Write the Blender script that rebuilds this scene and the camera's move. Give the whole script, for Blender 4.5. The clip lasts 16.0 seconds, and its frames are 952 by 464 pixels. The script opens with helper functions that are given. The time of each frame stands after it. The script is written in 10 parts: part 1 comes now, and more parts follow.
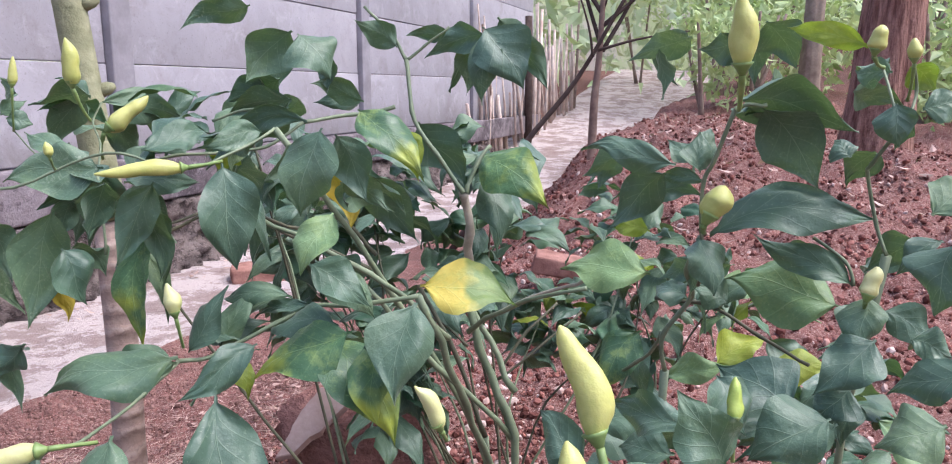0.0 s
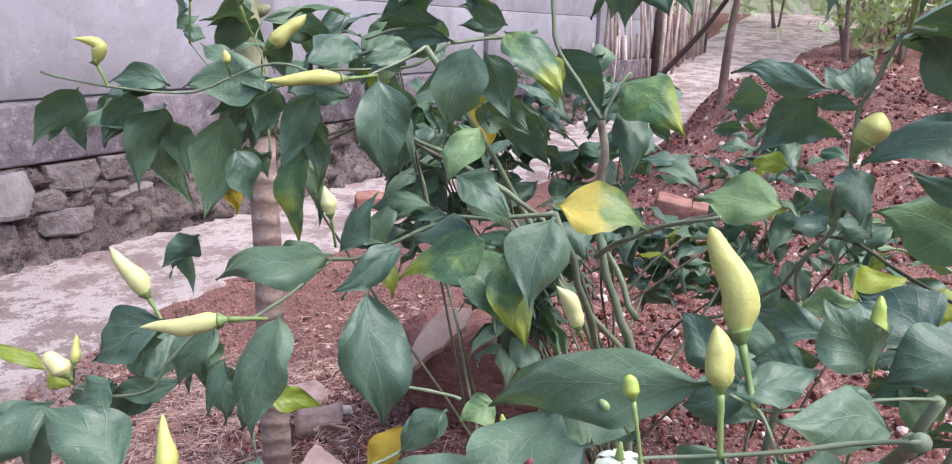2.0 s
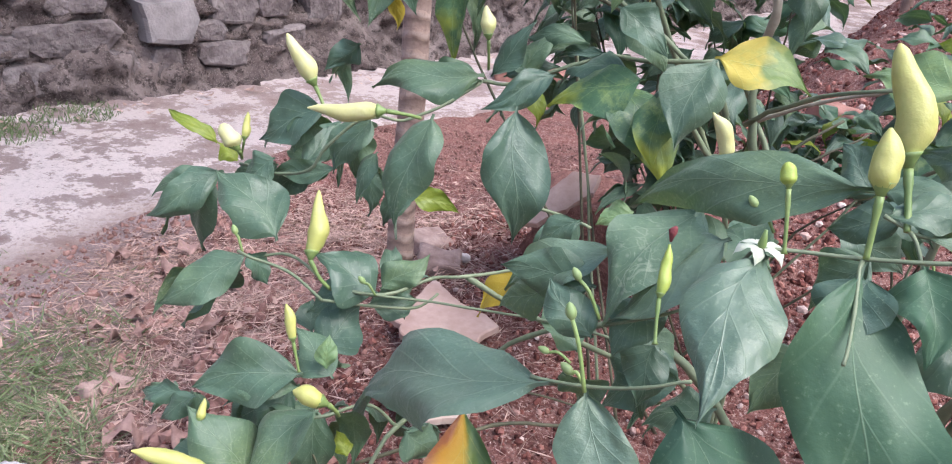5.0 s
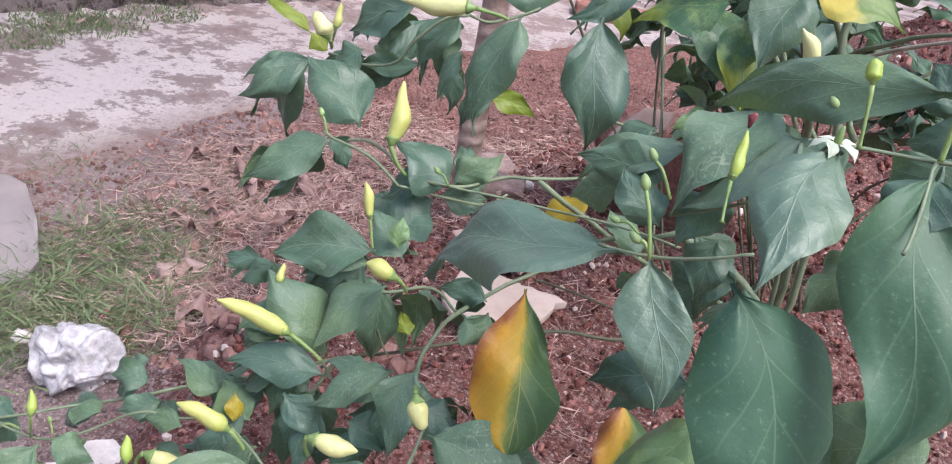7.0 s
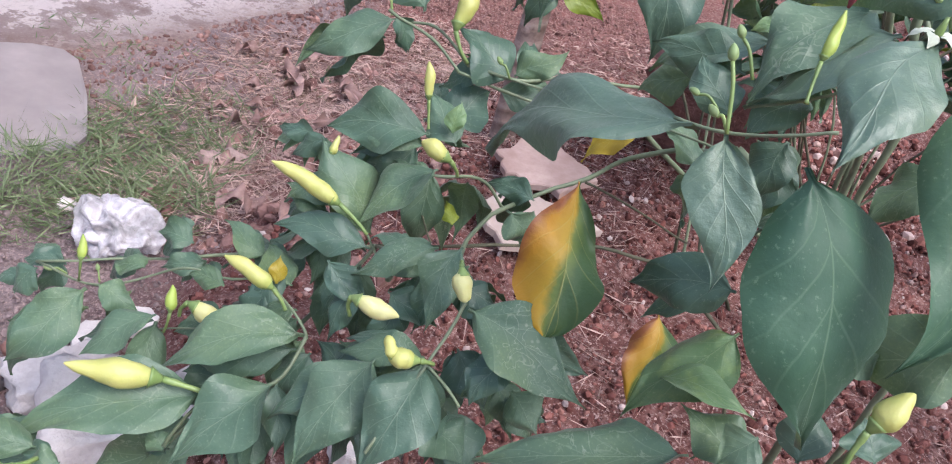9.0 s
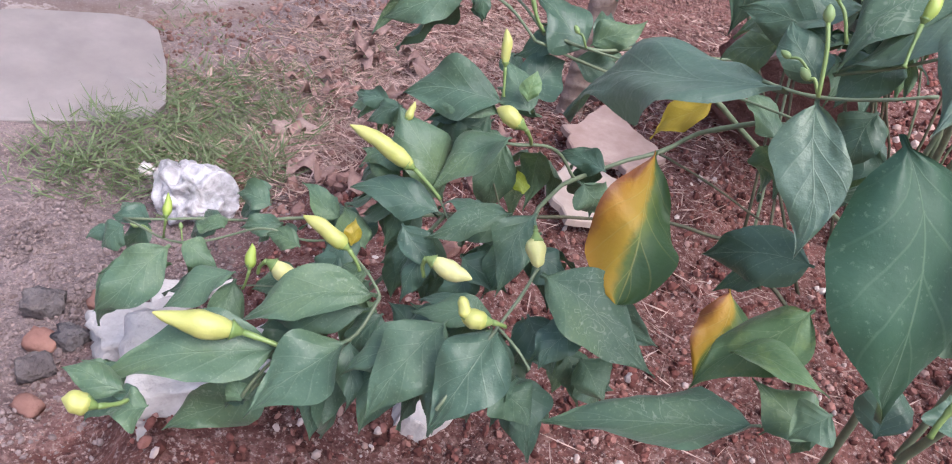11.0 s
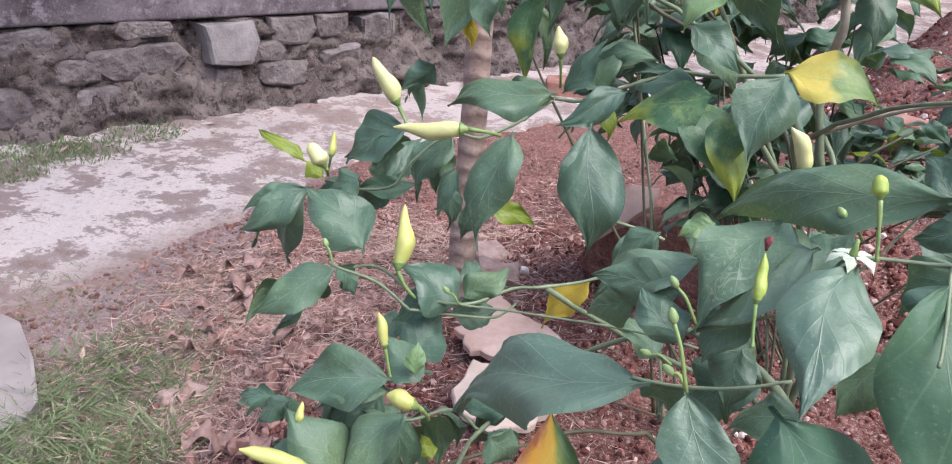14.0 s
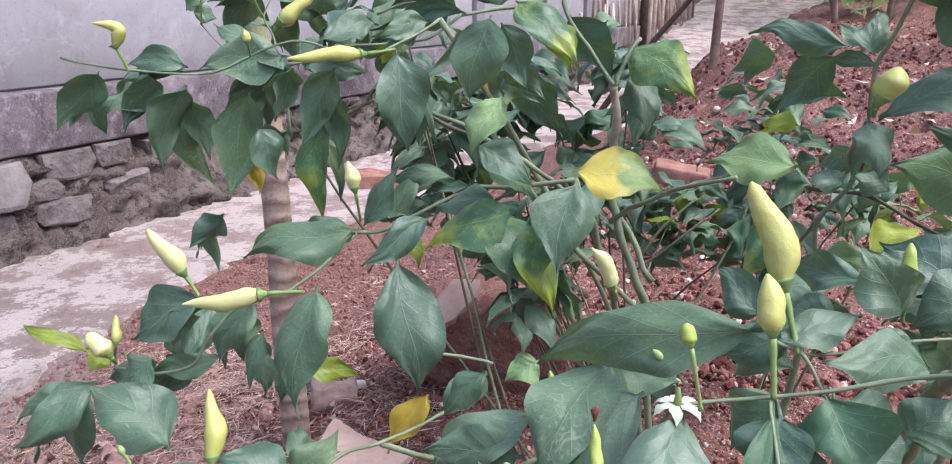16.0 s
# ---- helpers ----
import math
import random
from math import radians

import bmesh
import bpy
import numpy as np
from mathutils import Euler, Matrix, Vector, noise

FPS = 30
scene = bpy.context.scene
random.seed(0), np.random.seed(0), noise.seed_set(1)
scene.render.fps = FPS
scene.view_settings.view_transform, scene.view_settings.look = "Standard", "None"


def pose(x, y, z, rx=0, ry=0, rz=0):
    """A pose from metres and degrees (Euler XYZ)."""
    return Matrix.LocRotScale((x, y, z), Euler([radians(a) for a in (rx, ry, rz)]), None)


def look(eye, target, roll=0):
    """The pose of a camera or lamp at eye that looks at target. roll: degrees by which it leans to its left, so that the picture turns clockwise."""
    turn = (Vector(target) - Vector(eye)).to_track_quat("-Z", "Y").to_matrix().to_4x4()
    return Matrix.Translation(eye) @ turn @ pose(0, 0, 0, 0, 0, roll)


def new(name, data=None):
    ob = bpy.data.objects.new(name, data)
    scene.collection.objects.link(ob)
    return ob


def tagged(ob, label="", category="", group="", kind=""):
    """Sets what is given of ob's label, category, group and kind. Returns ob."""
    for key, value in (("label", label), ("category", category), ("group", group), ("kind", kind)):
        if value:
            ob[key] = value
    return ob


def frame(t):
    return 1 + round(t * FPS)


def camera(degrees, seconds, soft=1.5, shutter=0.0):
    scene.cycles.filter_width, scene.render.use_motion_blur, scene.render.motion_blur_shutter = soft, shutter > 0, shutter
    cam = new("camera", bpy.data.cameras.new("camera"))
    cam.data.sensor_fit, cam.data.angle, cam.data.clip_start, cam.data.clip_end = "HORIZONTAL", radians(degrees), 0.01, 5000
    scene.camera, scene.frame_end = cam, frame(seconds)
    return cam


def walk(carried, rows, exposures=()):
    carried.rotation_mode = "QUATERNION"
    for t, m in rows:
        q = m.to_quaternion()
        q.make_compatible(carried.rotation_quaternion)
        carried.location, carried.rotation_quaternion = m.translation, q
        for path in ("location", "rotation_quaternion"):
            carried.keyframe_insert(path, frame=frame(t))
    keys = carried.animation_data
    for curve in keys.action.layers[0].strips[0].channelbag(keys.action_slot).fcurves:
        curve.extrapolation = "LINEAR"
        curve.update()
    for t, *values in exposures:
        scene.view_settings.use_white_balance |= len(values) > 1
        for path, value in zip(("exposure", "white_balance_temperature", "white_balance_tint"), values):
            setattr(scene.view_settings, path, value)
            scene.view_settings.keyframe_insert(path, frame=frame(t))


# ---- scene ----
cam = camera(63.57, 16.0, soft=1.1)
# seconds, place of the eye, turn in degrees
PATH = [
    (0.0, 0.0000, -0.0000, 0.9000, 79.50, -0.00, -0.00),
    (0.5, -0.0073, -0.0134, 0.8971, 78.66, -0.41, 3.01),
    (1.0, -0.0131, -0.0192, 0.8908, 77.30, -1.04, 5.43),
    (1.5, -0.0172, -0.0218, 0.8857, 76.31, -1.46, 7.62),
    (2.0, -0.0195, -0.0309, 0.8837, 75.11, -1.48, 8.92),
    (2.5, -0.0213, -0.0347, 0.8782, 73.75, -1.95, 9.62),
    (3.0, -0.0238, -0.0353, 0.8728, 72.72, -2.38, 10.26),
    (3.5, -0.0271, -0.0450, 0.8627, 71.57, -3.99, 13.04),
    (4.0, -0.0278, -0.0525, 0.8555, 69.63, -4.81, 15.16),
    (4.5, -0.0260, -0.0616, 0.8494, 67.96, -5.28, 18.06),
    (4.7, -0.0257, -0.0617, 0.8445, 67.08, -5.76, 19.01),
    (6.8, -0.0199, -0.0952, 0.8205, 61.33, -9.11, 25.98),
    (7.0, -0.0187, -0.0974, 0.8178, 60.61, -9.48, 26.72),
    (7.5, -0.0177, -0.1020, 0.8124, 59.70, -10.44, 27.72),
    (8.0, -0.0180, -0.1066, 0.8028, 58.31, -11.43, 29.11),
    (8.5, -0.0176, -0.1099, 0.7934, 56.55, -12.53, 29.94),
    (9.0, -0.0186, -0.1176, 0.7832, 55.11, -13.70, 31.97),
    (9.5, -0.0188, -0.1271, 0.7773, 54.00, -14.09, 34.26),
    (9.7, -0.0207, -0.1293, 0.7754, 53.76, -14.37, 34.65),
    (11.8, -0.0206, -0.1295, 0.7769, 52.25, -11.49, 37.12),
    (12.0, -0.0220, -0.1261, 0.7777, 53.32, -11.59, 35.78),
    (12.5, -0.0289, -0.1117, 0.8086, 59.09, -8.19, 30.29),
    (13.0, -0.0372, -0.0990, 0.8300, 62.79, -5.52, 26.35),
    (13.5, -0.0389, -0.1006, 0.8419, 66.10, -5.31, 24.50),
    (14.0, -0.0416, -0.0952, 0.8447, 66.68, -4.74, 23.34),
    (14.5, -0.0434, -0.0809, 0.8627, 68.33, -2.20, 18.22),
    (15.0, -0.0436, -0.0701, 0.8744, 70.76, -0.27, 14.61),
    (15.5, -0.0438, -0.0610, 0.8797, 71.65, 0.73, 11.06),
    (16.0, -0.0448, -0.0486, 0.8818, 73.24, 0.47, 7.79),
]
EXPOSURES = [(0.0, 1.49, 5950.0, 12.0), (2.2, 1.43, 5970.0, 11.5), (4.5, 1.48, 6010.0, 10.5), (7.0, 1.35, 6010.0, 10.5), (9.5, 1.31, 5950.0, 12.0), (12.0, 1.32, 5990.0, 10.0), (14.0, 1.39, 6010.0, 8.5), (16.0, 1.45, 5990.0, 8.5)]
walk(cam, [(t, pose(x, y, z, rx, ry, rz)) for t, x, y, z, rx, ry, rz in PATH], EXPOSURES)

# ---- world and light: bright overcast day ----
world = bpy.data.worlds.new("sky")
scene.world = world
world.use_nodes = True
wn = world.node_tree.nodes
sky = wn.new("ShaderNodeTexSky")
sky.sky_type, sky.sun_disc = "NISHITA", False
sky.sun_elevation, sky.sun_rotation = radians(59), radians(105)
sky.air_density, sky.dust_density, sky.ozone_density = 1.0, 4.0, 1.0
wn["Background"].inputs["Strength"].default_value = 0.15
world.node_tree.links.new(sky.outputs["Color"], wn["Background"].inputs["Color"])
sun = new("sun", bpy.data.lights.new("sun", "SUN"))
sun.data.energy, sun.data.angle, sun.data.color = 1.15, radians(30), (1.0, 0.97, 0.93)
sun.matrix_world = look((3.95, -1.05, 6.8), (0, 0, 0))


# ---- materials ----
class Nodes:
    """A node material and short calls to wire it."""

    def __init__(self, name, rough=0.7, spec=0.4):
        self.mat = bpy.data.materials.new(name)
        self.mat.use_nodes = True
        self.tree = self.mat.node_tree
        self.bsdf = self.tree.nodes["Principled BSDF"]
        self.out = self.tree.nodes["Material Output"]
        self.bsdf.inputs["Roughness"].default_value = rough
        self.bsdf.inputs["Specular IOR Level"].default_value = spec
        self.geo = self.tree.nodes.new("ShaderNodeTexCoord")

    def put(self, value, socket):
        if isinstance(value, bpy.types.NodeSocket):
            self.tree.links.new(value, socket)
        else:
            socket.default_value = value

    def noise(self, scale, detail=4.0, rough=0.55, where=None, warp=0.0):
        n = self.tree.nodes.new("ShaderNodeTexNoise")
        n.inputs["Scale"].default_value, n.inputs["Detail"].default_value = scale, detail
        n.inputs["Roughness"].default_value, n.inputs["Distortion"].default_value = rough, warp
        self.put(where or self.geo.outputs["Object"], n.inputs["Vector"])
        return n.outputs["Fac"]

    def cells(self, scale, where=None, kind="F1"):
        n = self.tree.nodes.new("ShaderNodeTexVoronoi")
        n.feature = kind
        n.inputs["Scale"].default_value = scale
        self.put(where or self.geo.outputs["Object"], n.inputs["Vector"])
        return n

    def ramp(self, fac, *stops):
        n = self.tree.nodes.new("ShaderNodeValToRGB")
        while len(n.color_ramp.elements) < len(stops):
            n.color_ramp.elements.new(0.5)
        for e, (at, col) in zip(n.color_ramp.elements, stops):
            e.position = at
            e.color = (*col, 1) if isinstance(col, tuple) else (col, col, col, 1)
        self.put(fac, n.inputs["Fac"])
        return n.outputs["Color"]

    def mix(self, fac, a, b, how="MIX"):
        n = self.tree.nodes.new("ShaderNodeMix")
        n.data_type, n.blend_type = "RGBA", how
        self.put(fac, n.inputs[0])
        for v, s in ((a, n.inputs[6]), (b, n.inputs[7])):
            self.put((*v, 1) if isinstance(v, tuple) else v, s)
        return n.outputs[2]

    def math(self, op, a, b=0.0):
        n = self.tree.nodes.new("ShaderNodeMath")
        n.operation = op
        self.put(a, n.inputs[0])
        self.put(b, n.inputs[1])
        return n.outputs[0]

    def split(self, vector):
        n = self.tree.nodes.new("ShaderNodeSeparateXYZ")
        self.put(vector, n.inputs[0])
        return n.outputs

    def random(self):
        return self.tree.nodes.new("ShaderNodeObjectInfo").outputs["Random"]

    def island(self):
        return self.tree.nodes.new("ShaderNodeNewGeometry").outputs["Random Per Island"]

    def bump(self, height, strength=0.3, dist=0.01):
        n = self.tree.nodes.new("ShaderNodeBump")
        n.inputs["Strength"].default_value, n.inputs["Distance"].default_value = strength, dist
        self.put(height, n.inputs["Height"])
        self.tree.links.new(n.outputs["Normal"], self.bsdf.inputs["Normal"])

    def done(self, colour, rough=None):
        self.put((*colour, 1) if isinstance(colour, tuple) else colour, self.bsdf.inputs["Base Color"])
        if rough is not None:
            self.put(rough, self.bsdf.inputs["Roughness"])
        return self.mat


def leaf_material(name, deep, light, vein, age=None, see=0.16, rough=0.49, spec=0.55, blotch=0.0, halves=None, crinkle=0.40, mined=0.0):
    """A leaf blade: side veins and midrib follow the blade's own u (along) and v (across)."""
    m = Nodes(name, rough, spec)
    u, v, _ = m.split(m.geo.outputs["UV"])
    side = m.math("ABSOLUTE", m.math("SUBTRACT", v, 0.5))
    rnd = m.random()
    fine = m.noise(90, 3)
    broad = m.noise(22, 3, 0.6)
    base = m.mix(m.ramp(broad, (0.3, 0.0), (0.7, 1.0)), deep, light)
    tint = m.mix(rnd, (0.66, 0.72, 0.80), (1.30, 1.22, 1.06))
    base = m.mix(1.0, base, tint, "MULTIPLY")
    base = m.mix(m.ramp(fine, (0.35, 0.0), (0.75, 0.22)), base, light)
    worn = m.math("MULTIPLY", m.ramp(m.noise(13, 4, 0.6), (0.48, 0.0), (0.66, 0.42)), m.ramp(rnd, (0.30, 0.0), (0.70, 1.0)))
    base = m.mix(worn, base, (0.135, 0.185, 0.060))
    specks = m.noise(420, 3, 0.7)
    base = m.mix(m.ramp(specks, (0.40, 0.35), (0.60, 0.0)), base, deep)
    base = m.mix(m.ramp(specks, (0.60, 0.0), (0.70, 0.42)), base, vein)
    if age:
        spread = m.math("ADD", m.math("MULTIPLY", broad, 0.9), m.math("MULTIPLY", u, age[1]))
        base = m.mix(m.ramp(spread, (age[2], 0.0), (age[2] + 0.16, 1.0)), base, age[0])
    if halves:
        spread = m.math("ADD", m.math("MULTIPLY", v, -1.30), m.math("ADD", m.math("MULTIPLY", m.noise(26, 5, 0.65), 0.55), m.math("SUBTRACT", 0.495, m.math("MULTIPLY", u, 0.50))))
        base = m.ramp(m.math("ADD", spread, halves), (0.12, (0.040, 0.085, 0.022)), (0.32, (0.110, 0.150, 0.020)), (0.46, (0.42, 0.255, 0.010)), (0.82, (0.42, 0.200, 0.010)), (0.98, (0.22, 0.065, 0.020)))
    if blotch:
        spots = m.noise(45, 5, 0.7)
        base = m.mix(m.ramp(spots, (0.52, 0.0), (0.68, blotch)), base, (0.30, 0.38, 0.10))
    if mined:
        # thin pale tracks and scars on some parts of some leaves
        track = m.math("ABSOLUTE", m.math("SUBTRACT", m.noise(75, 2, 0.5, warp=1.2), 0.5))
        where = m.math("MULTIPLY", m.ramp(m.noise(17, 2), (0.56, 0.0), (0.66, 1.0)), m.ramp(rnd, (0.35, 0.0), (0.55, 1.0)))
        base = m.mix(m.math("MULTIPLY", m.math("MULTIPLY", m.ramp(track, (0.006, 1.0), (0.020, 0.0)), where), mined), base, (0.34, 0.39, 0.28))
        scars = m.cells(130)
        base = m.mix(m.math("MULTIPLY", m.ramp(scars.outputs["Distance"], (0.10, 1.0), (0.20, 0.0)), m.math("MULTIPLY", where, mined)), base, (0.36, 0.40, 0.30))
    ribs = m.math("SINE", m.math("MULTIPLY", m.math("SUBTRACT", u, m.math("MULTIPLY", m.math("POWER", side, 0.75), 0.55)), 34.0))
    thin = m.ramp(ribs, (0.955, 0.0), (1.0, 1.0))
    fade = m.ramp(side, (0.0, 0.62), (0.45, 0.16))
    mid = m.ramp(m.math("MULTIPLY", side, m.math("SUBTRACT", 1.35, u)), (0.002, 1.0), (0.008, 0.0))
    lines = m.math("MAXIMUM", m.math("MULTIPLY", thin, fade), mid)
    base = m.mix(m.math("MULTIPLY", lines, 0.50), base, vein)
    quilt = m.math("ADD", m.math("MULTIPLY", ribs, -0.09), m.math("MULTIPLY", m.math("MAXIMUM", m.math("MULTIPLY", thin, 0.30), mid), -0.5))
    m.bump(m.math("ADD", quilt, m.math("ADD", m.math("MULTIPLY", m.noise(48, 3, 0.5), 2.2), m.math("MULTIPLY", m.noise(170, 4, 0.65), 0.75))), crinkle, 0.0022 * crinkle / 0.4)
    m.done(base, m.math("ADD", m.math("MULTIPLY", rnd, 0.10), m.ramp(broad, (0.3, rough - 0.12), (0.8, rough + 0.10))))
    m.bsdf.inputs["Sheen Weight"].default_value, m.bsdf.inputs["Sheen Roughness"].default_value = 0.10, 0.5
    through_light = m.tree.nodes.new("ShaderNodeBsdfTranslucent")
    m.put(m.mix(0.5, base, (0.18, 0.32, 0.03)), through_light.inputs["Color"])
    blend = m.tree.nodes.new("ShaderNodeMixShader")
    blend.inputs[0].default_value = see
    m.tree.links.new(m.bsdf.outputs[0], blend.inputs[1])
    m.tree.links.new(through_light.outputs[0], blend.inputs[2])
    m.tree.links.new(blend.outputs[0], m.out.inputs["Surface"])
    return m.mat


GREEN = ((0.052, 0.101, 0.066), (0.090, 0.150, 0.096), (0.22, 0.29, 0.19))
M_LEAF = leaf_material("chili_leaf_green", *GREEN, mined=0.32)
M_MOTTLED = leaf_material("chili_leaf_mottled", (0.035, 0.095, 0.04), (0.075, 0.16, 0.06), (0.22, 0.32, 0.12), age=((0.26, 0.30, 0.03), 0.55, 0.78), blotch=0.5)
M_PALE = leaf_material("chili_leaf_pale", (0.09, 0.17, 0.07), (0.16, 0.25, 0.12), (0.30, 0.40, 0.20), blotch=0.35)
M_YELLOWGREEN = leaf_material("chili_leaf_yellow_green", (0.17, 0.24, 0.02), (0.30, 0.34, 0.03), (0.38, 0.42, 0.10), see=0.35)
M_YELLOW = leaf_material("chili_leaf_yellow", (0.40, 0.26, 0.015), (0.55, 0.40, 0.03), (0.60, 0.50, 0.12), see=0.3)
M_OCHRE = leaf_material("chili_leaf_half_yellow", (0.15, 0.24, 0.07), (0.22, 0.30, 0.10), (0.35, 0.42, 0.18), age=((0.62, 0.50, 0.10), -0.70, 0.06), blotch=0.45, see=0.38)
M_ORANGE = leaf_material("chili_leaf_dying", (0.08, 0.14, 0.04), (0.14, 0.20, 0.06), (0.42, 0.38, 0.10), halves=0.48)
# green deepened to hold the shade on the large front leaves
M_GLOSSY_SHADED = leaf_material("chili_leaf_glossy_shaded", (0.036, 0.090, 0.052), (0.060, 0.126, 0.072), (0.17, 0.25, 0.15), rough=0.50, spec=0.38, crinkle=0.30)
# glossier green leaf, its base colour lightened to add to the sky sheen
M_WAXY = leaf_material("chili_leaf_waxy_lit", (0.058, 0.108, 0.076), (0.100, 0.160, 0.112), (0.22, 0.29, 0.20), rough=0.47, spec=0.80, crinkle=0.42)


def plain(name, dark, pale, scale, rough=0.8, spec=0.3, bumps=0.4, dist=0.004, fine=None):
    """Two-tone mottling at two scales with a fine bump."""
    m = Nodes(name, rough, spec)
    a, b = m.noise(scale, 5, 0.6), m.noise(fine or scale * 9, 4, 0.6)
    col = m.mix(m.ramp(a, (0.3, 0.0), (0.7, 1.0)), dark, pale)
    col = m.mix(m.ramp(b, (0.4, 0.0), (0.75, 0.4)), col, dark)
    col = m.mix(1.0, col, m.mix(m.random(), (0.88, 0.88, 0.88), (1.12, 1.1, 1.08)), "MULTIPLY")
    m.bump(m.math("ADD", a, m.math("MULTIPLY", b, 0.5)), bumps, dist)
    return m.done(col)


M_STEM = plain("chili_stem_green", (0.095, 0.125, 0.075), (0.20, 0.235, 0.145), 30, 0.55, 0.4, 0.2, 0.001)
M_TWIG = plain("chili_stem_woody", (0.26, 0.225, 0.175), (0.47, 0.42, 0.34), 40, 0.8, 0.3, 0.4, 0.001)
M_TWIG_DARK = plain("chili_stem_dark", (0.05, 0.055, 0.035), (0.12, 0.11, 0.07), 40, 0.7, 0.3, 0.4, 0.001)
M_CALYX = plain("calyx_green", (0.12, 0.19, 0.055), (0.22, 0.29, 0.10), 60, 0.45, 0.45, 0.15, 0.0006)


def pepper_material(name, low, high, rim):
    m = Nodes(name, 0.46, 0.42)
    u, _, _ = m.split(m.geo.outputs["UV"])
    soft = m.noise(28, 3)
    col = m.mix(m.ramp(soft, (0.3, 0.0), (0.7, 1.0)), low, high)
    col = m.mix(m.ramp(u, (0.0, 0.55), (0.25, 0.0)), col, rim)
    col = m.mix(m.ramp(m.noise(140, 4, 0.65), (0.45, 0.0), (0.75, 0.35)), col, rim)
    m.bump(m.math("ADD", soft, m.math("MULTIPLY", m.noise(260, 3, 0.6), 0.25)), 0.45, 0.004)
    m.bsdf.inputs["Subsurface Weight"].default_value = 0.25
    m.bsdf.inputs["Subsurface Radius"].default_value = (0.006, 0.005, 0.002)
    m.bsdf.inputs["Subsurface Scale"].default_value = 0.4
    return m.done(col)


M_PEPPER = pepper_material("pepper_yellow", (0.345, 0.350, 0.095), (0.49, 0.470, 0.165), (0.28, 0.320, 0.08))
M_PEPPER_PALE = pepper_material("pepper_cream", (0.45, 0.435, 0.185), (0.56, 0.54, 0.28), (0.40, 0.42, 0.16))
M_PEPPER_GREEN = pepper_material("pepper_young_green", (0.24, 0.32, 0.055), (0.36, 0.42, 0.095), (0.19, 0.29, 0.06))
M_BUD = plain("bud_green", (0.17, 0.25, 0.09), (0.27, 0.34, 0.15), 80, 0.5, 0.4, 0.1, 0.0005)
M_PETAL = plain("petal_white", (0.44, 0.47, 0.36), (0.58, 0.60, 0.50), 60, 0.6, 0.3, 0.1, 0.0005)
M_STIGMA = plain("withered_flower", (0.16, 0.04, 0.045), (0.34, 0.11, 0.11), 90, 0.9)


# ---- the ground ----
WALL_DIR = Vector((0.340, 0.940, 0.0)).normalized()
WALL_OUT = Vector((0.940, -0.340, 0.0)).normalized()
WALL_FOOT = Vector((-1.70, 3.70, 0.0))


def along(y):
    """x of the path's near edge at a y of the plan."""
    return -1.62 + 0.30 * min(max(y, -1.0), 2.2) / 2.2 * 1.35 + 0.06 * math.sin(2.3 * y) + max(0.0, y - 2.4) * 0.46


def smooth(a, b, x):
    t = min(max((x - a) / (b - a), 0.0), 1.0)
    return t * t * (3 - 2 * t)


def bank_edge(y):
    """x of the low, crumbling edge of the bed at a y of the plan."""
    return -0.49 - 0.44 * (y - 0.2) + 0.035 * noise.noise(Vector((3.0, y * 6.0, 1.0))) + 0.018 * noise.noise(Vector((8.0, y * 19.0, 1.0)))


def rise(x, y):
    """Height of the bare soil."""
    p = Vector((x, y, 0.0))
    off = x - along(y)
    step = 0.075 * (1 - smooth(0.75, 1.35, y))
    z = (0.16 - step) * smooth(0.45, 1.10, off) - 0.035 * (1 - smooth(-0.35, 0.05, off)) + step * smooth(-0.045, 0.055, x - bank_edge(y))
    z += (0.40 * smooth(1.0, 4.2, y) + 0.22 * smooth(4.0, 7.5, y)) * smooth(0.0, 0.8, x - max(along(y) + 0.1, 0.10 * y - 0.45))
    z += 1.6 * smooth(6.0, 22.0, y)
    if abs(x) < 8 and -2 < y < 12:
        rough = smooth(0.0, 0.35, off)
        z += rough * (0.030 * noise.fractal(p * 2.2, 1.0, 2.0, 3) + 0.016 * noise.fractal(p * 11.0, 0.8, 2.1, 4))
        clods = smooth(1.3, 2.2, y) * smooth(0.0, 0.6, x - max(along(y), 0.10 * y - 0.4)) * (1 - smooth(8, 11, y))
        z += clods * (0.07 * noise.fractal(p * 4.5, 0.8, 2.2, 4) + 0.03 * abs(noise.noise(p * 14.0)))
    return z


def steps(lo, hi, fine_lo, fine_hi, fine, growth=1.22):
    """Grid lines: fine in the middle, coarser towards both ends."""
    xs = list(np.arange(fine_lo, fine_hi, fine))
    d = fine
    while xs[-1] < hi:
        d *= growth
        xs.append(xs[-1] + d)
    d = fine
    while xs[0] > lo:
        d *= growth
        xs.insert(0, xs[0] - d)
    return xs


def sheet(name, xs, ys, height, mat):
    verts = [(x, y, height(x, y)) for y in ys for x in xs]
    n = len(xs)
    faces = [(j * n + i, j * n + i + 1, (j + 1) * n + i + 1, (j + 1) * n + i) for j in range(len(ys) - 1) for i in range(n - 1)]
    me = bpy.data.meshes.new(name)
    me.from_pydata(verts, [], faces)
    me.materials.append(mat)
    me.shade_smooth()
    return new(name, me)


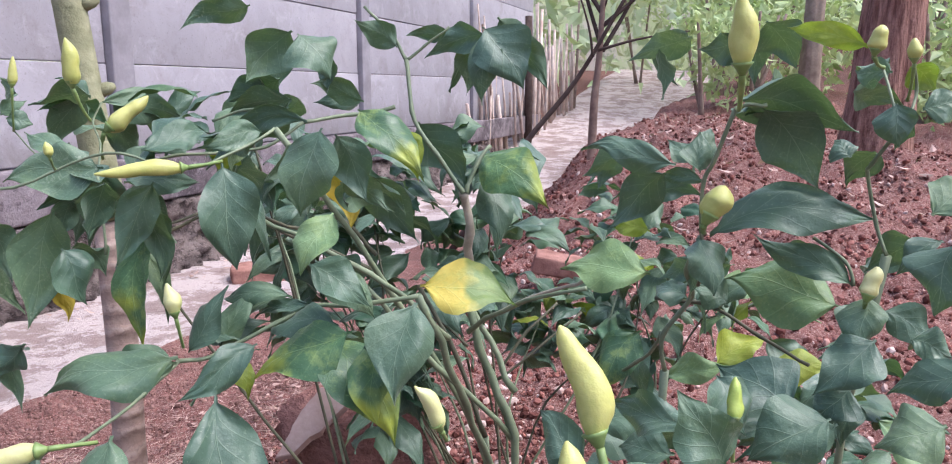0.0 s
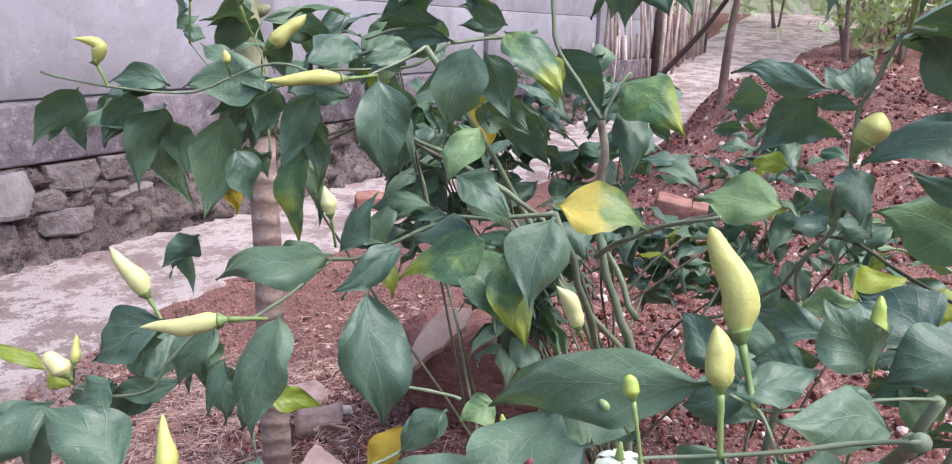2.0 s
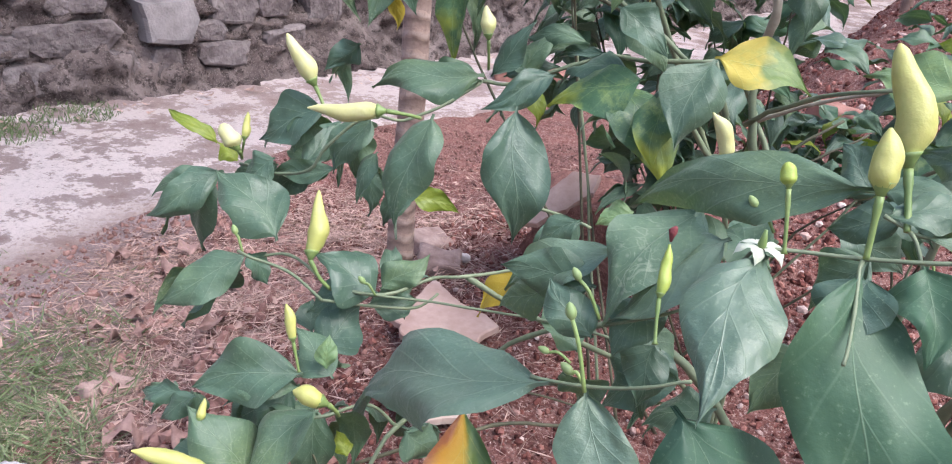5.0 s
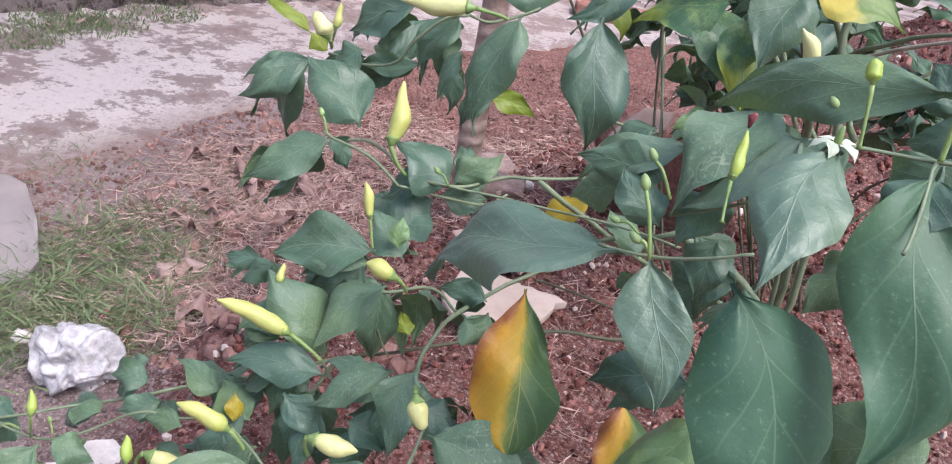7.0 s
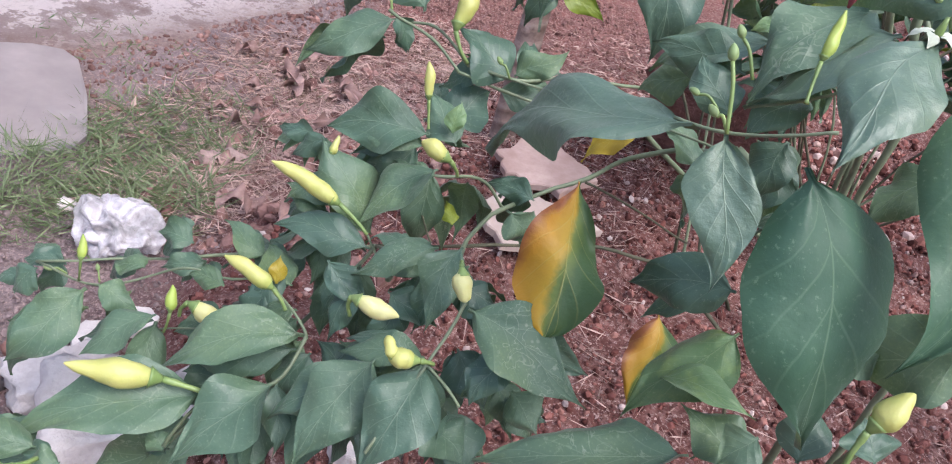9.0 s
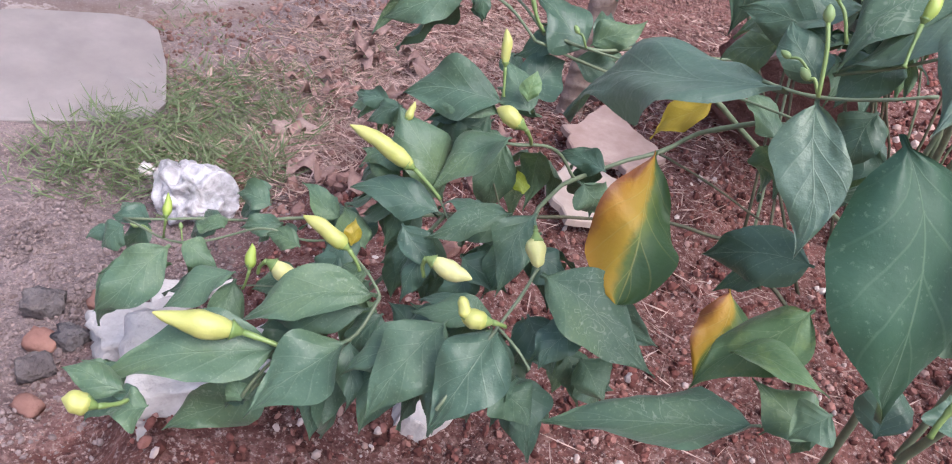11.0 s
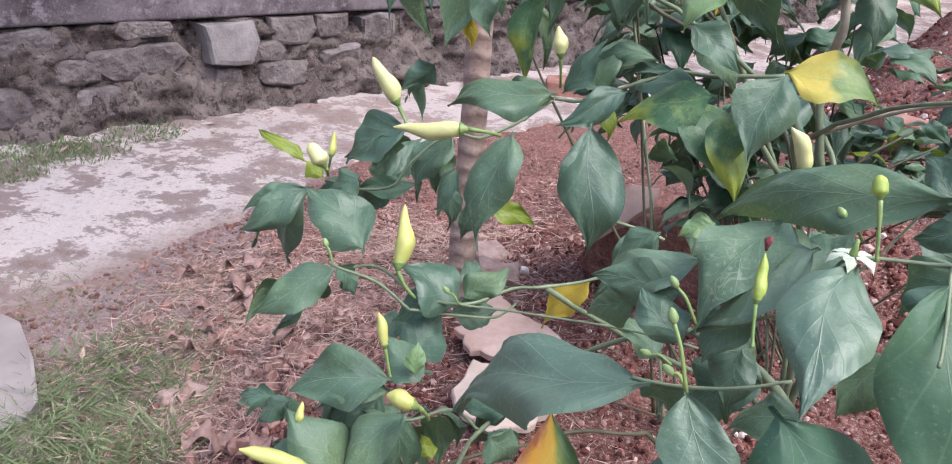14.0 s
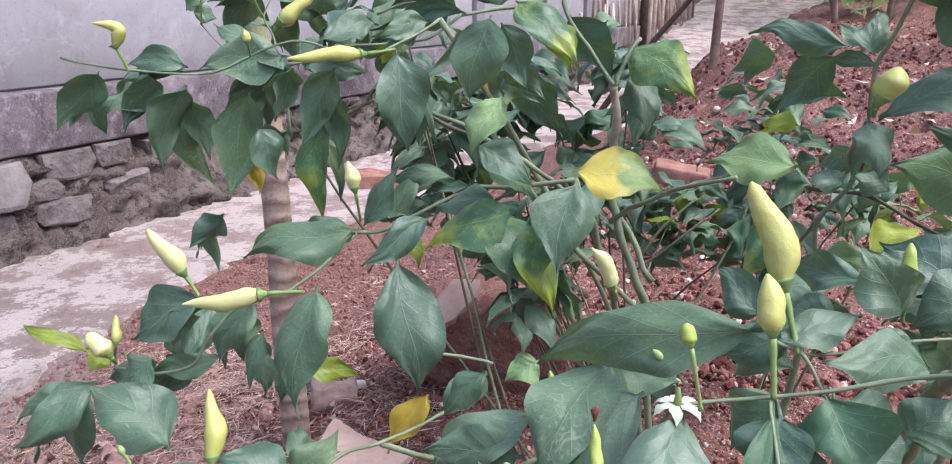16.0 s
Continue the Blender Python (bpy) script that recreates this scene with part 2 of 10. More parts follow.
def soil_material():
    m = Nodes("soil_red", 0.95, 0.15)
    where = m.geo.outputs["Object"]
    x, y, _ = m.split(where)
    big, mid, fine = m.noise(1.6, 4), m.noise(11, 6, 0.65), m.noise(70, 5, 0.7)
    red = m.mix(m.ramp(mid, (0.3, 0.0), (0.7, 1.0)), (0.078, 0.031, 0.027), (0.21, 0.088, 0.075))
    grey = m.mix(m.ramp(mid, (0.3, 0.0), (0.7, 1.0)), (0.145, 0.104, 0.102), (0.285, 0.215, 0.212))
    left = m.ramp(m.math("ADD", m.math("MULTIPLY", x, -1.0), m.math("ADD", m.math("MULTIPLY", y, -0.44), m.math("MULTIPLY", big, 0.30))), (0.60, 0.0), (0.76, 1.0))
    col = m.mix(left, red, grey)
    col = m.mix(m.ramp(fine, (0.48, 0.0), (0.66, 0.6)), col, m.mix(left, (0.34, 0.20, 0.175), (0.33, 0.25, 0.245)))
    col = m.mix(m.ramp(m.noise(190, 4, 0.75), (0.54, 0.0), (0.62, 0.75)), col, (0.46, 0.33, 0.30))
    grit = m.cells(160)
    col = m.mix(m.ramp(grit.outputs["Distance"], (0.12, 0.5), (0.3, 0.0)), col, (0.06, 0.028, 0.022))
    m.bump(m.math("ADD", m.math("MULTIPLY", mid, 1.0), m.math("MULTIPLY", fine, 0.6)), 1.0, 0.022)
    return m.done(col)


M_SOIL = soil_material()
ground = sheet("ground", steps(-60, 60, -2.6, 3.2, 0.035), steps(-40, 90, -0.6, 6.5, 0.035), rise, M_SOIL)
tagged(ground, "bare reddish-brown garden soil, dug over and crumbly", "soil", kind="structure")


def path_material():
    m = Nodes("path_worn_cement", 0.92, 0.2)
    x, y, _ = m.split(m.geo.outputs["Object"])
    big, mid, fine = m.noise(1.7, 5, 0.6), m.noise(5.0, 6, 0.68), m.noise(85, 5, 0.75)
    chips = m.noise(38, 7, 0.78)
    col = m.mix(m.ramp(big, (0.32, 0.0), (0.66, 1.0)), (0.280, 0.203, 0.190), (0.37, 0.288, 0.275))
    skin = m.math("ADD", m.math("MULTIPLY", mid, 0.56), m.math("ADD", m.math("MULTIPLY", chips, 0.30), m.math("MULTIPLY", big, 0.18)))
    col = m.mix(m.ramp(skin, (0.508, 0.0), (0.526, 0.94)), col, m.mix(m.ramp(m.math("MULTIPLY", y, 0.25), (0.40, 0.0), (0.55, 1.0)), (0.69, 0.595, 0.580), (0.53, 0.447, 0.440)))
    col = m.mix(m.ramp(chips, (0.60, 0.0), (0.66, 0.6)), col, (0.26, 0.19, 0.17))
    col = m.mix(m.ramp(mid, (0.34, 0.7), (0.42, 0.0)), col, (0.22, 0.145, 0.125))
    col = m.mix(m.ramp(m.math("ADD", m.math("MULTIPLY", fine, 0.5), m.math("MULTIPLY", chips, 0.5)), (0.52, 0.0), (0.62, 0.45)), col, (0.24, 0.175, 0.16))
    col = m.mix(m.ramp(m.noise(210, 3, 0.7), (0.58, 0.0), (0.68, 0.6)), col, (0.50, 0.43, 0.42))
    strip = m.math("ADD", m.math("SUBTRACT", m.math("ADD", x, 2.0), m.math("MULTIPLY", y, 0.19)), m.math("ADD", m.math("MULTIPLY", mid, 0.45), m.math("MULTIPLY", chips, 0.25)))
    near = m.math("MULTIPLY", m.ramp(strip, (0.64, 0.0), (0.82, 0.85)), m.ramp(m.math("MULTIPLY", y, 0.25), (0.45, 1.0), (0.60, 0.0)))
    col = m.mix(near, col, m.mix(m.ramp(fine, (0.4, 0.0), (0.62, 1.0)), (0.18, 0.105, 0.088), (0.33, 0.225, 0.195)))
    m.bump(m.math("ADD", skin, m.math("ADD", m.math("MULTIPLY", fine, 0.3), m.math("MULTIPLY", chips, 0.7))), 0.9, 0.024)
    return m.done(col)


M_PATH = path_material()


def wall_x(y, off=0.0):
    return WALL_FOOT.x + (y - WALL_FOOT.y) * WALL_DIR.x / WALL_DIR.y + off


def build_path():
    """A thin, broken cement skin from the wall's foot to a ragged edge."""
    verts, faces = [], []
    ys = steps(-30, 40, -0.4, 6.0, 0.03, 1.25)
    cols = 26
    for y in ys:
        near = along(y) + 0.07 * noise.fractal(Vector((0.0, y * 4.5, 3.0)), 0.7, 2.1, 5) + 0.10 * noise.noise(Vector((7.0, y * 0.9, 0.0)))
        near += 0.08 * (1 - smooth(1.3, 2.2, y))
        far = wall_x(y, -0.2)
        for i in range(cols):
            k = i / (cols - 1)
            x = near + (far - near) * k ** 1.2
            z = 0.004 + 0.008 * noise.fractal(Vector((x * 3, y * 3, 0)), 1.0, 2.0, 3) - (0.05 if i == 0 else 0.0) + 1.6 * smooth(6.0, 22.0, y)
            verts.append((x, y, z))
    for j in range(len(ys) - 1):
        for i in range(cols - 1):
            a = j * cols + i
            faces.append((a, a + cols, a + cols + 1, a + 1))
    me = bpy.data.meshes.new("path")
    me.from_pydata(verts, [], faces)
    me.materials.append(M_PATH)
    me.shade_smooth()
    tagged(new("path", me), "worn pinkish-grey cement footpath with patchy pale skin", "footpath", kind="structure")


build_path()


# ---- bodies and parts ----
def mesh_of(bm, name, mat, sharp=False):
    me = bpy.data.meshes.new(name)
    bm.normal_update()
    bm.to_mesh(me)
    bm.free()
    me.materials.append(mat)
    if not sharp:
        me.shade_smooth()
    return me


def part(name, bm, material, parent, label="", sharp=False):
    ob = new(name, mesh_of(bm, name, material, sharp))
    ob.parent = parent
    return tagged(ob, label)


def thing(name, label, category, group="", kind=""):
    return tagged(new(name), label, category, group, kind)


def block(size, at=(0, 0, 0), turn=None, bevel=0.006, rough=0.0, cuts=0, seed=0):
    """A bevelled block, its faces uneven by `rough`."""
    bm = bmesh.new()
    bmesh.ops.create_cube(bm, size=1.0)
    bmesh.ops.scale(bm, vec=size, verts=bm.verts)
    if bevel:
        bmesh.ops.bevel(bm, geom=bm.edges[:], offset=bevel, segments=2, profile=0.6, affect="EDGES")
    if cuts:
        bmesh.ops.subdivide_edges(bm, edges=[e for e in bm.edges if e.calc_length() > max(size) * 0.3], cuts=cuts, use_grid_fill=True)
    if rough:
        for v in bm.verts:
            q = v.co * (1.6 / max(size)) * 3 + Vector((seed * 7.3, seed * 3.1, 0))
            v.co += v.co.normalized() * rough * noise.fractal(q, 0.9, 2.0, 3)
    bmesh.ops.transform(bm, matrix=(turn or Matrix()).to_4x4(), verts=bm.verts)
    bmesh.ops.translate(bm, vec=at, verts=bm.verts)
    return bm


def tube(points, radii, sides=8, cap=True):
    """A round, bending tube through points."""
    bm = bmesh.new()
    pts = [Vector(p) for p in points]
    rings, side = [], None
    for i, p in enumerate(pts):
        d = (pts[min(i + 1, len(pts) - 1)] - pts[max(i - 1, 0)]).normalized()
        if side is None:
            side = d.orthogonal().normalized()
        side = (side - d * side.dot(d)).normalized()
        other = d.cross(side)
        rings.append([bm.verts.new(p + (side * math.cos(a) + other * math.sin(a)) * radii[i]) for a in [2 * math.pi * k / sides for k in range(sides)]])
    for r, s in zip(rings, rings[1:]):
        for k in range(sides):
            bm.faces.new((r[k], r[(k + 1) % sides], s[(k + 1) % sides], s[k]))
    if cap:
        bm.faces.new(rings[0][::-1])
        bm.faces.new(rings[-1])
    return bm


def curve(points, n=6):
    """A smooth line through the points."""
    p = [Vector(q) for q in points]
    p = [p[0] * 2 - p[1]] + p + [p[-1] * 2 - p[-2]]
    out = []
    for a, b, c, d in zip(p, p[1:], p[2:], p[3:]):
        for k in range(n):
            t = k / n
            out.append(0.5 * (2 * b + (c - a) * t + (2 * a - 5 * b + 4 * c - d) * t * t + (3 * b - a - 3 * c + d) * t ** 3))
    return out + [p[-2]]


# ---- the wall along the path ----
def panel_material():
    m = Nodes("wall_painted_panel", 0.9, 0.2)
    where = m.geo.outputs["Object"]
    _, _, z = m.split(where)
    big, mid, fine = m.noise(1.4, 5, 0.6), m.noise(7, 6, 0.7, warp=0.8), m.noise(80, 3)
    col = m.mix(m.ramp(big, (0.3, 0.0), (0.7, 1.0)), (0.245, 0.228, 0.256), (0.340, 0.318, 0.356))
    col = m.mix(m.ramp(mid, (0.52, 0.0), (0.70, 0.45)), col, (0.20, 0.178, 0.188))
    low = m.ramp(m.math("ADD", m.math("MULTIPLY", z, 0.8), m.math("MULTIPLY", mid, 0.6)), (0.70, 0.75), (0.95, 0.0))
    col = m.mix(low, col, (0.185, 0.160, 0.165))
    grime = m.noise(3.2, 7, 0.72, warp=0.4)
    col = m.mix(m.ramp(grime, (0.54, 0.0), (0.66, 0.38)), col, (0.205, 0.175, 0.182))
    specks = m.noise(95, 4, 0.7)
    col = m.mix(m.ramp(specks, (0.60, 0.0), (0.68, 0.6)), col, (0.15, 0.135, 0.142))
    streak = m.noise(6, 7, 0.75, warp=0.6)
    col = m.mix(m.ramp(streak, (0.54, 0.0), (0.64, 0.40)), col, (0.42, 0.395, 0.44))
    spots = m.noise(34, 4, 0.7)
    col = m.mix(m.ramp(spots, (0.64, 0.0), (0.72, 0.5)), col, (0.15, 0.135, 0.14))
    m.bump(m.math("ADD", mid, m.math("MULTIPLY", fine, 0.3)), 0.3, 0.006)
    return m.done(col)


M_PANEL = panel_material()
M_POST = plain("wall_post_cement", (0.23, 0.212, 0.238), (0.345, 0.322, 0.362), 7, 0.9, 0.2, 0.4, 0.006)


def plinth_material():
    """Old plaster, blackened in patches, with pale remains of paint."""
    m = Nodes("wall_plinth_stained", 0.95, 0.2)
    big, mid, fine = m.noise(3.2, 6, 0.68, warp=0.6), m.noise(16, 6, 0.72), m.noise(90, 4, 0.7)
    col = m.mix(m.ramp(big, (0.36, 0.0), (0.62, 1.0)), (0.066, 0.052, 0.060), (0.205, 0.172, 0.190))
    col = m.mix(m.ramp(mid, (0.54, 0.0), (0.64, 0.7)), col, (0.30, 0.26, 0.285))
    col = m.mix(m.ramp(mid, (0.32, 0.8), (0.43, 0.0)), col, (0.045, 0.036, 0.040))
    col = m.mix(m.ramp(fine, (0.56, 0.0), (0.68, 0.55)), col, (0.30, 0.26, 0.27))
    m.bump(m.math("ADD", mid, m.math("MULTIPLY", fine, 0.4)), 0.9, 0.012)
    return m.done(col)


M_PLINTH = plinth_material()
M_STONE = plain("field_stone", (0.075, 0.060, 0.062), (0.225, 0.192, 0.192), 11, 0.95, 0.15, 1.0, 0.03, 48)
M_STONE_PALE = plain("field_stone_pale", (0.15, 0.13, 0.132), (0.28, 0.25, 0.25), 12, 0.9, 0.2, 0.8, 0.010)


def mortar_material():
    m = Nodes("mortar_and_earth", 0.98, 0.1)
    big, mid, fine = m.noise(7, 5, 0.6), m.noise(32, 6, 0.7), m.noise(150, 4, 0.7)
    col = m.mix(m.ramp(big, (0.35, 0.0), (0.65, 1.0)), (0.12, 0.09, 0.087), (0.27, 0.215, 0.205))
    col = m.mix(m.ramp(mid, (0.40, 0.9), (0.50, 0.0)), col, (0.06, 0.046, 0.044))
    col = m.mix(m.ramp(fine, (0.55, 0.0), (0.68, 0.8)), col, (0.36, 0.31, 0.29))
    m.bump(m.math("ADD", mid, m.math("MULTIPLY", fine, 0.5)), 1.0, 0.03)
    return m.done(col)


M_MORTAR = mortar_material()
WALL_TURN = Matrix.Rotation(math.atan2(WALL_DIR.y, WALL_DIR.x), 4, "Z")


def on_wall(s, out, z):
    """Metres along the wall from its first post, out of its face, and up."""
    return WALL_FOOT + WALL_DIR * s + WALL_OUT * out + Vector((0, 0, z))


BAY = 2.44
wall = thing("wall_garden", "weathered precast concrete panel wall on a stained plinth and rough stone footing", "wall", kind="structure")
for bay in range(-3, 3):
    part("post", block((0.13, 0.11, 2.05), on_wall(bay * BAY + 0.03, -0.028, 0.56 + 1.02), WALL_TURN, 0.008, 0.0), M_POST, wall)
    for row in range(4):
        part("panel", block((BAY - 0.146, 0.05, 0.437), on_wall(bay * BAY + 0.03 + BAY / 2, -0.035 - 0.004 * (row % 2), 0.58 + 0.22 + row * 0.44), WALL_TURN, 0.006), M_PANEL, wall)
    part("plinth", block((BAY - 0.004, 0.20, 0.22), on_wall(bay * BAY + BAY / 2, 0.0, 0.465), WALL_TURN, 0.012, 0.006, 3, bay), M_PLINTH, wall)


def footing():
    """The uneven mortar and earth face behind and between the stones."""
    bm = bmesh.new()
    nx, nz = 640, 22
    grid = []
    for i in range(nx + 1):
        s = -7.4 + i * 0.02
        col = []
        for j in range(nz + 1):
            k = j / nz
            z = -0.06 + 0.425 * k
            out = 0.06 + 0.16 * (1 - k) ** 1.5 + 0.06 * noise.fractal(Vector((s * 4, z * 5, 1)), 0.9, 2.0, 4) + 0.045 * noise.fractal(Vector((s * 17, z * 19, 4)), 0.8, 2.1, 3) - (0.10 if j == nz else 0)
            col.append(bm.verts.new(on_wall(s, out, z)))
        grid.append(col)
    for a, b in zip(grid, grid[1:]):
        for j in range(nz):
            bm.faces.new((a[j], b[j], b[j + 1], a[j + 1]))
    return bm


part("footing", footing(), M_MORTAR, wall, "crumbling mortar and earth between the stones")


def stone(s, z, w, h, pale, seed, proud=0.11):
    """One split field stone, a flat face with broken corners."""
    rng = random.Random(seed)
    bm = bmesh.new()
    n = 8
    outline = []
    for k in range(n):
        a = 2 * math.pi * (k + rng.uniform(-0.25, 0.25)) / n
        c, q = math.cos(a), math.sin(a)
        f = 1 / max(abs(c), abs(q)) ** 0.8
        outline.append((0.5 * w * c * f * rng.uniform(0.78, 1.10), 0.5 * h * q * f * rng.uniform(0.78, 1.10)))
    lean = rng.uniform(-0.2, 0.2)
    rings = []
    for depth, grow in ((-0.10, 1.04), (proud - 0.02, 1.02), (proud, 0.95), (proud + rng.uniform(0.002, 0.008), 0.75)):
        rings.append([bm.verts.new(on_wall(s + x * grow, depth + lean * y + 0.007 * noise.noise(Vector((x * 30, y * 30, seed))), z + y * grow)) for x, y in outline])
    for r, t in zip(rings, rings[1:]):
        for k in range(n):
            bm.faces.new((r[k], r[(k + 1) % n], t[(k + 1) % n], t[k]))
    bm.faces.new(rings[-1])
    bmesh.ops.recalc_face_normals(bm, faces=bm.faces)
    part("stone", bm, M_STONE_PALE if pale else M_STONE, wall, "pale split stone" if pale else "", sharp=True)


# the large stones near the pale block, then a looser run
for s, z, w, h, pale in ((-1.42, 0.265, 0.235, 0.165, 1), (-1.74, 0.325, 0.24, 0.07, 0), (-1.78, 0.215, 0.36, 0.13, 0), (-1.95, 0.085, 0.26, 0.12, 0),
                         (-1.66, 0.09, 0.27, 0.16, 0), (-1.44, 0.10, 0.14, 0.15, 0), (-2.12, 0.27, 0.26, 0.15, 0), (-2.25, 0.10, 0.24, 0.16, 0),
                         (-1.12, 0.29, 0.24, 0.12, 0), (-0.92, 0.30, 0.18, 0.10, 0), (-0.66, 0.27, 0.22, 0.14, 0), (-2.45, 0.26, 0.28, 0.17, 1), (-1.18, 0.12, 0.26, 0.12, 0), (-0.88, 0.16, 0.24, 0.12, 0), (-1.24, 0.21, 0.16, 0.09, 0), (-2.0, 0.20, 0.2, 0.10, 0)):
    stone(s, z, w, h, pale, int(abs(s * 100)), (0.135 if pale else 0.092) + 0.16 * (0.35 - z))
rng_stone = random.Random(5)
for z, high in ((0.30, 0.12), (0.19, 0.11), (0.07, 0.13)):
    s = -6.2
    while s < 5.0:
        w = rng_stone.uniform(0.13, 0.30)
        if not -2.6 < s < -0.75 and rng_stone.random() < (0.8 if s < -0.7 else 0.3):
            stone(s + w / 2, z + rng_stone.uniform(-0.02, 0.02), w * 0.94, high * rng_stone.uniform(0.75, 1.1), rng_stone.random() < 0.05, int(s * 50) + int(z * 900) + 900, 0.06 + 0.12 * (0.35 - z) + rng_stone.uniform(-0.015, 0.02))
        s += w

smear = block((0.10, 0.004, 0.06), on_wall(-0.62, -0.0045, 1.24), WALL_TURN, 0.0018)
part("paint_smear", smear, plain("paint_pale_blue", (0.42, 0.56, 0.66), (0.62, 0.68, 0.72), 30), wall, "faded light blue paint smear")


# ---- trees and background ----
def furrowed(name, dark, pale):
    """Bark with long upright furrows."""
    m = Nodes(name, 0.95, 0.15)
    x, y, z = m.split(m.geo.outputs["Object"])
    join = m.tree.nodes.new("ShaderNodeCombineXYZ")
    m.put(x, join.inputs[0])
    m.put(y, join.inputs[1])
    m.put(m.math("MULTIPLY", z, 0.10), join.inputs[2])
    long, fine = m.noise(34, 5, 0.65, join.outputs[0]), m.noise(60, 5, 0.7)
    col = m.mix(m.ramp(long, (0.36, 0.0), (0.62, 1.0)), dark, pale)
    col = m.mix(m.ramp(fine, (0.5, 0.0), (0.72, 0.6)), col, dark)
    m.bump(m.math("ADD", m.math("MULTIPLY", long, 2.0), m.math("MULTIPLY", fine, 0.5)), 1.0, 0.03)
    return m.done(col)


M_BARK_RED = furrowed("bark_red_brown", (0.13, 0.058, 0.05), (0.42, 0.235, 0.195))
M_BARK = plain("bark_grey_brown", (0.17, 0.12, 0.10), (0.34, 0.26, 0.22), 14, 0.9, 0.2, 0.8, 0.006, 60)
M_BARK_SLIM = plain("bark_brown_slim", (0.11, 0.07, 0.06), (0.24, 0.17, 0.145), 14, 0.9, 0.2, 0.8, 0.005, 60)
M_BARK_GREEN = plain("bark_green_grey", (0.15, 0.15, 0.085), (0.35, 0.34, 0.22), 22, 0.85, 0.25, 0.8, 0.006, 90)
M_BARK_DARK = plain("bark_dark", (0.035, 0.022, 0.02), (0.085, 0.06, 0.055), 16, 0.9, 0.2, 0.8, 0.004)


def foliage(name, dark, pale, see=0.35):
    m = Nodes(name, 0.5, 0.4)
    col = m.mix(m.island(), dark, pale)
    col = m.mix(m.ramp(m.noise(3.0, 2), (0.35, 0.0), (0.7, 0.6)), col, pale)
    m.done(col)
    t = m.tree.nodes.new("ShaderNodeBsdfTranslucent")
    m.put(m.mix(0.5, col, (0.30, 0.45, 0.05)), t.inputs["Color"])
    blend = m.tree.nodes.new("ShaderNodeMixShader")
    blend.inputs[0].default_value = see
    m.tree.links.new(m.bsdf.outputs[0], blend.inputs[1])
    m.tree.links.new(t.outputs[0], blend.inputs[2])
    m.tree.links.new(blend.outputs[0], m.out.inputs["Surface"])
    return m.mat


M_FOL_LIGHT = foliage("foliage_light", (0.24, 0.34, 0.13), (0.60, 0.67, 0.38), 0.30)
# far leaves are paled so that sunlight and haze sit in their colour
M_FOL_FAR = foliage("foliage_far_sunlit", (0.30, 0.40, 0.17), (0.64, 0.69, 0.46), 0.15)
M_FOL_DARK = foliage("foliage_dark", (0.06, 0.11, 0.05), (0.17, 0.24, 0.11), 0.3)
M_GRASS = foliage("grass_green", (0.065, 0.10, 0.045), (0.18, 0.215, 0.11), 0.15)
M_STRAW = foliage("dry_grass", (0.10, 0.045, 0.040), (0.60, 0.410, 0.360), 0.1)
M_DRY = foliage("dry_leaf", (0.20, 0.105, 0.09), (0.42, 0.272, 0.237), 0.1)


def flakes(rows):
    """Many small pointed leaves as one mesh: place, along, across, length, width."""
    verts, faces = [], []
    for p, d, s, ln, w in rows:
        k = len(verts)
        up = d.cross(s) * (0.18 * w)
        verts += [p, p + d * (ln * 0.35) + s * (w * 0.5) + up, p + d * (ln * 0.5), p + d * (ln * 0.35) - s * (w * 0.5) + up, p + d * ln - up]
        faces += [(k, k + 1, k + 2), (k, k + 2, k + 3), (k + 1, k + 4, k + 2), (k + 2, k + 4, k + 3)]
    return verts, faces


def raw_part(name, verts, faces, mat, parent=None, label=""):
    me = bpy.data.meshes.new(name)
    me.from_pydata([tuple(v) for v in verts], [], faces)
    me.materials.append(mat)
    ob = new(name, me)
    if parent:
        ob.parent = parent
    return tagged(ob, label)


def unit(rng):
    v = Vector((rng.gauss(0, 1), rng.gauss(0, 1), rng.gauss(0, 1)))
    return v.normalized()


def crown_rows(rng, centre, radius, count, size, clumps=14):
    rows = []
    heads = [Vector(centre) + Vector((unit(rng) * radius * rng.uniform(0.3, 1.0))) * 1.0 for _ in range(clumps)]
    for h in heads:
        for _ in range(count // clumps):
            p = h + unit(rng) * radius * 0.42 * rng.random() ** 0.5
            d = (unit(rng) + Vector((0, 0, -0.35))).normalized()
            s = d.cross(unit(rng)).normalized()
            ln = size * rng.uniform(0.6, 1.3)
            rows.append((p, d, s, ln, ln * rng.uniform(0.35, 0.55)))
    return rows


def shrub(name, x, y, height, radius, count, size, mat, label, category, seed, stems=3, bark=None, low=0.0):
    rng = random.Random(seed)
    z = rise(x, y) - 0.03
    ob = thing(name, label, category, "shrubs behind the beds")
    for k in range(stems):
        a = rng.uniform(0, 6.3)
        lean = Vector((math.cos(a), math.sin(a), 0)) * radius * 0.5
        pts = [Vector((x, y, z)) + lean * 0.08 * k, Vector((x, y, z + height * 0.45)) + lean * 0.5, Vector((x, y, z + height)) + lean]
        part("trunk", tube(curve(pts, 4), [0.018 + 0.008 * radius - 0.0014 * i for i in range(9)], 7), bark or M_BARK, ob)
    rows = crown_rows(rng, (x, y, z + height * (1.0 - low)), radius, count, size)
    part_ob = raw_part("crown", *flakes(rows), mat, ob, "loose leafy crown")
    return ob


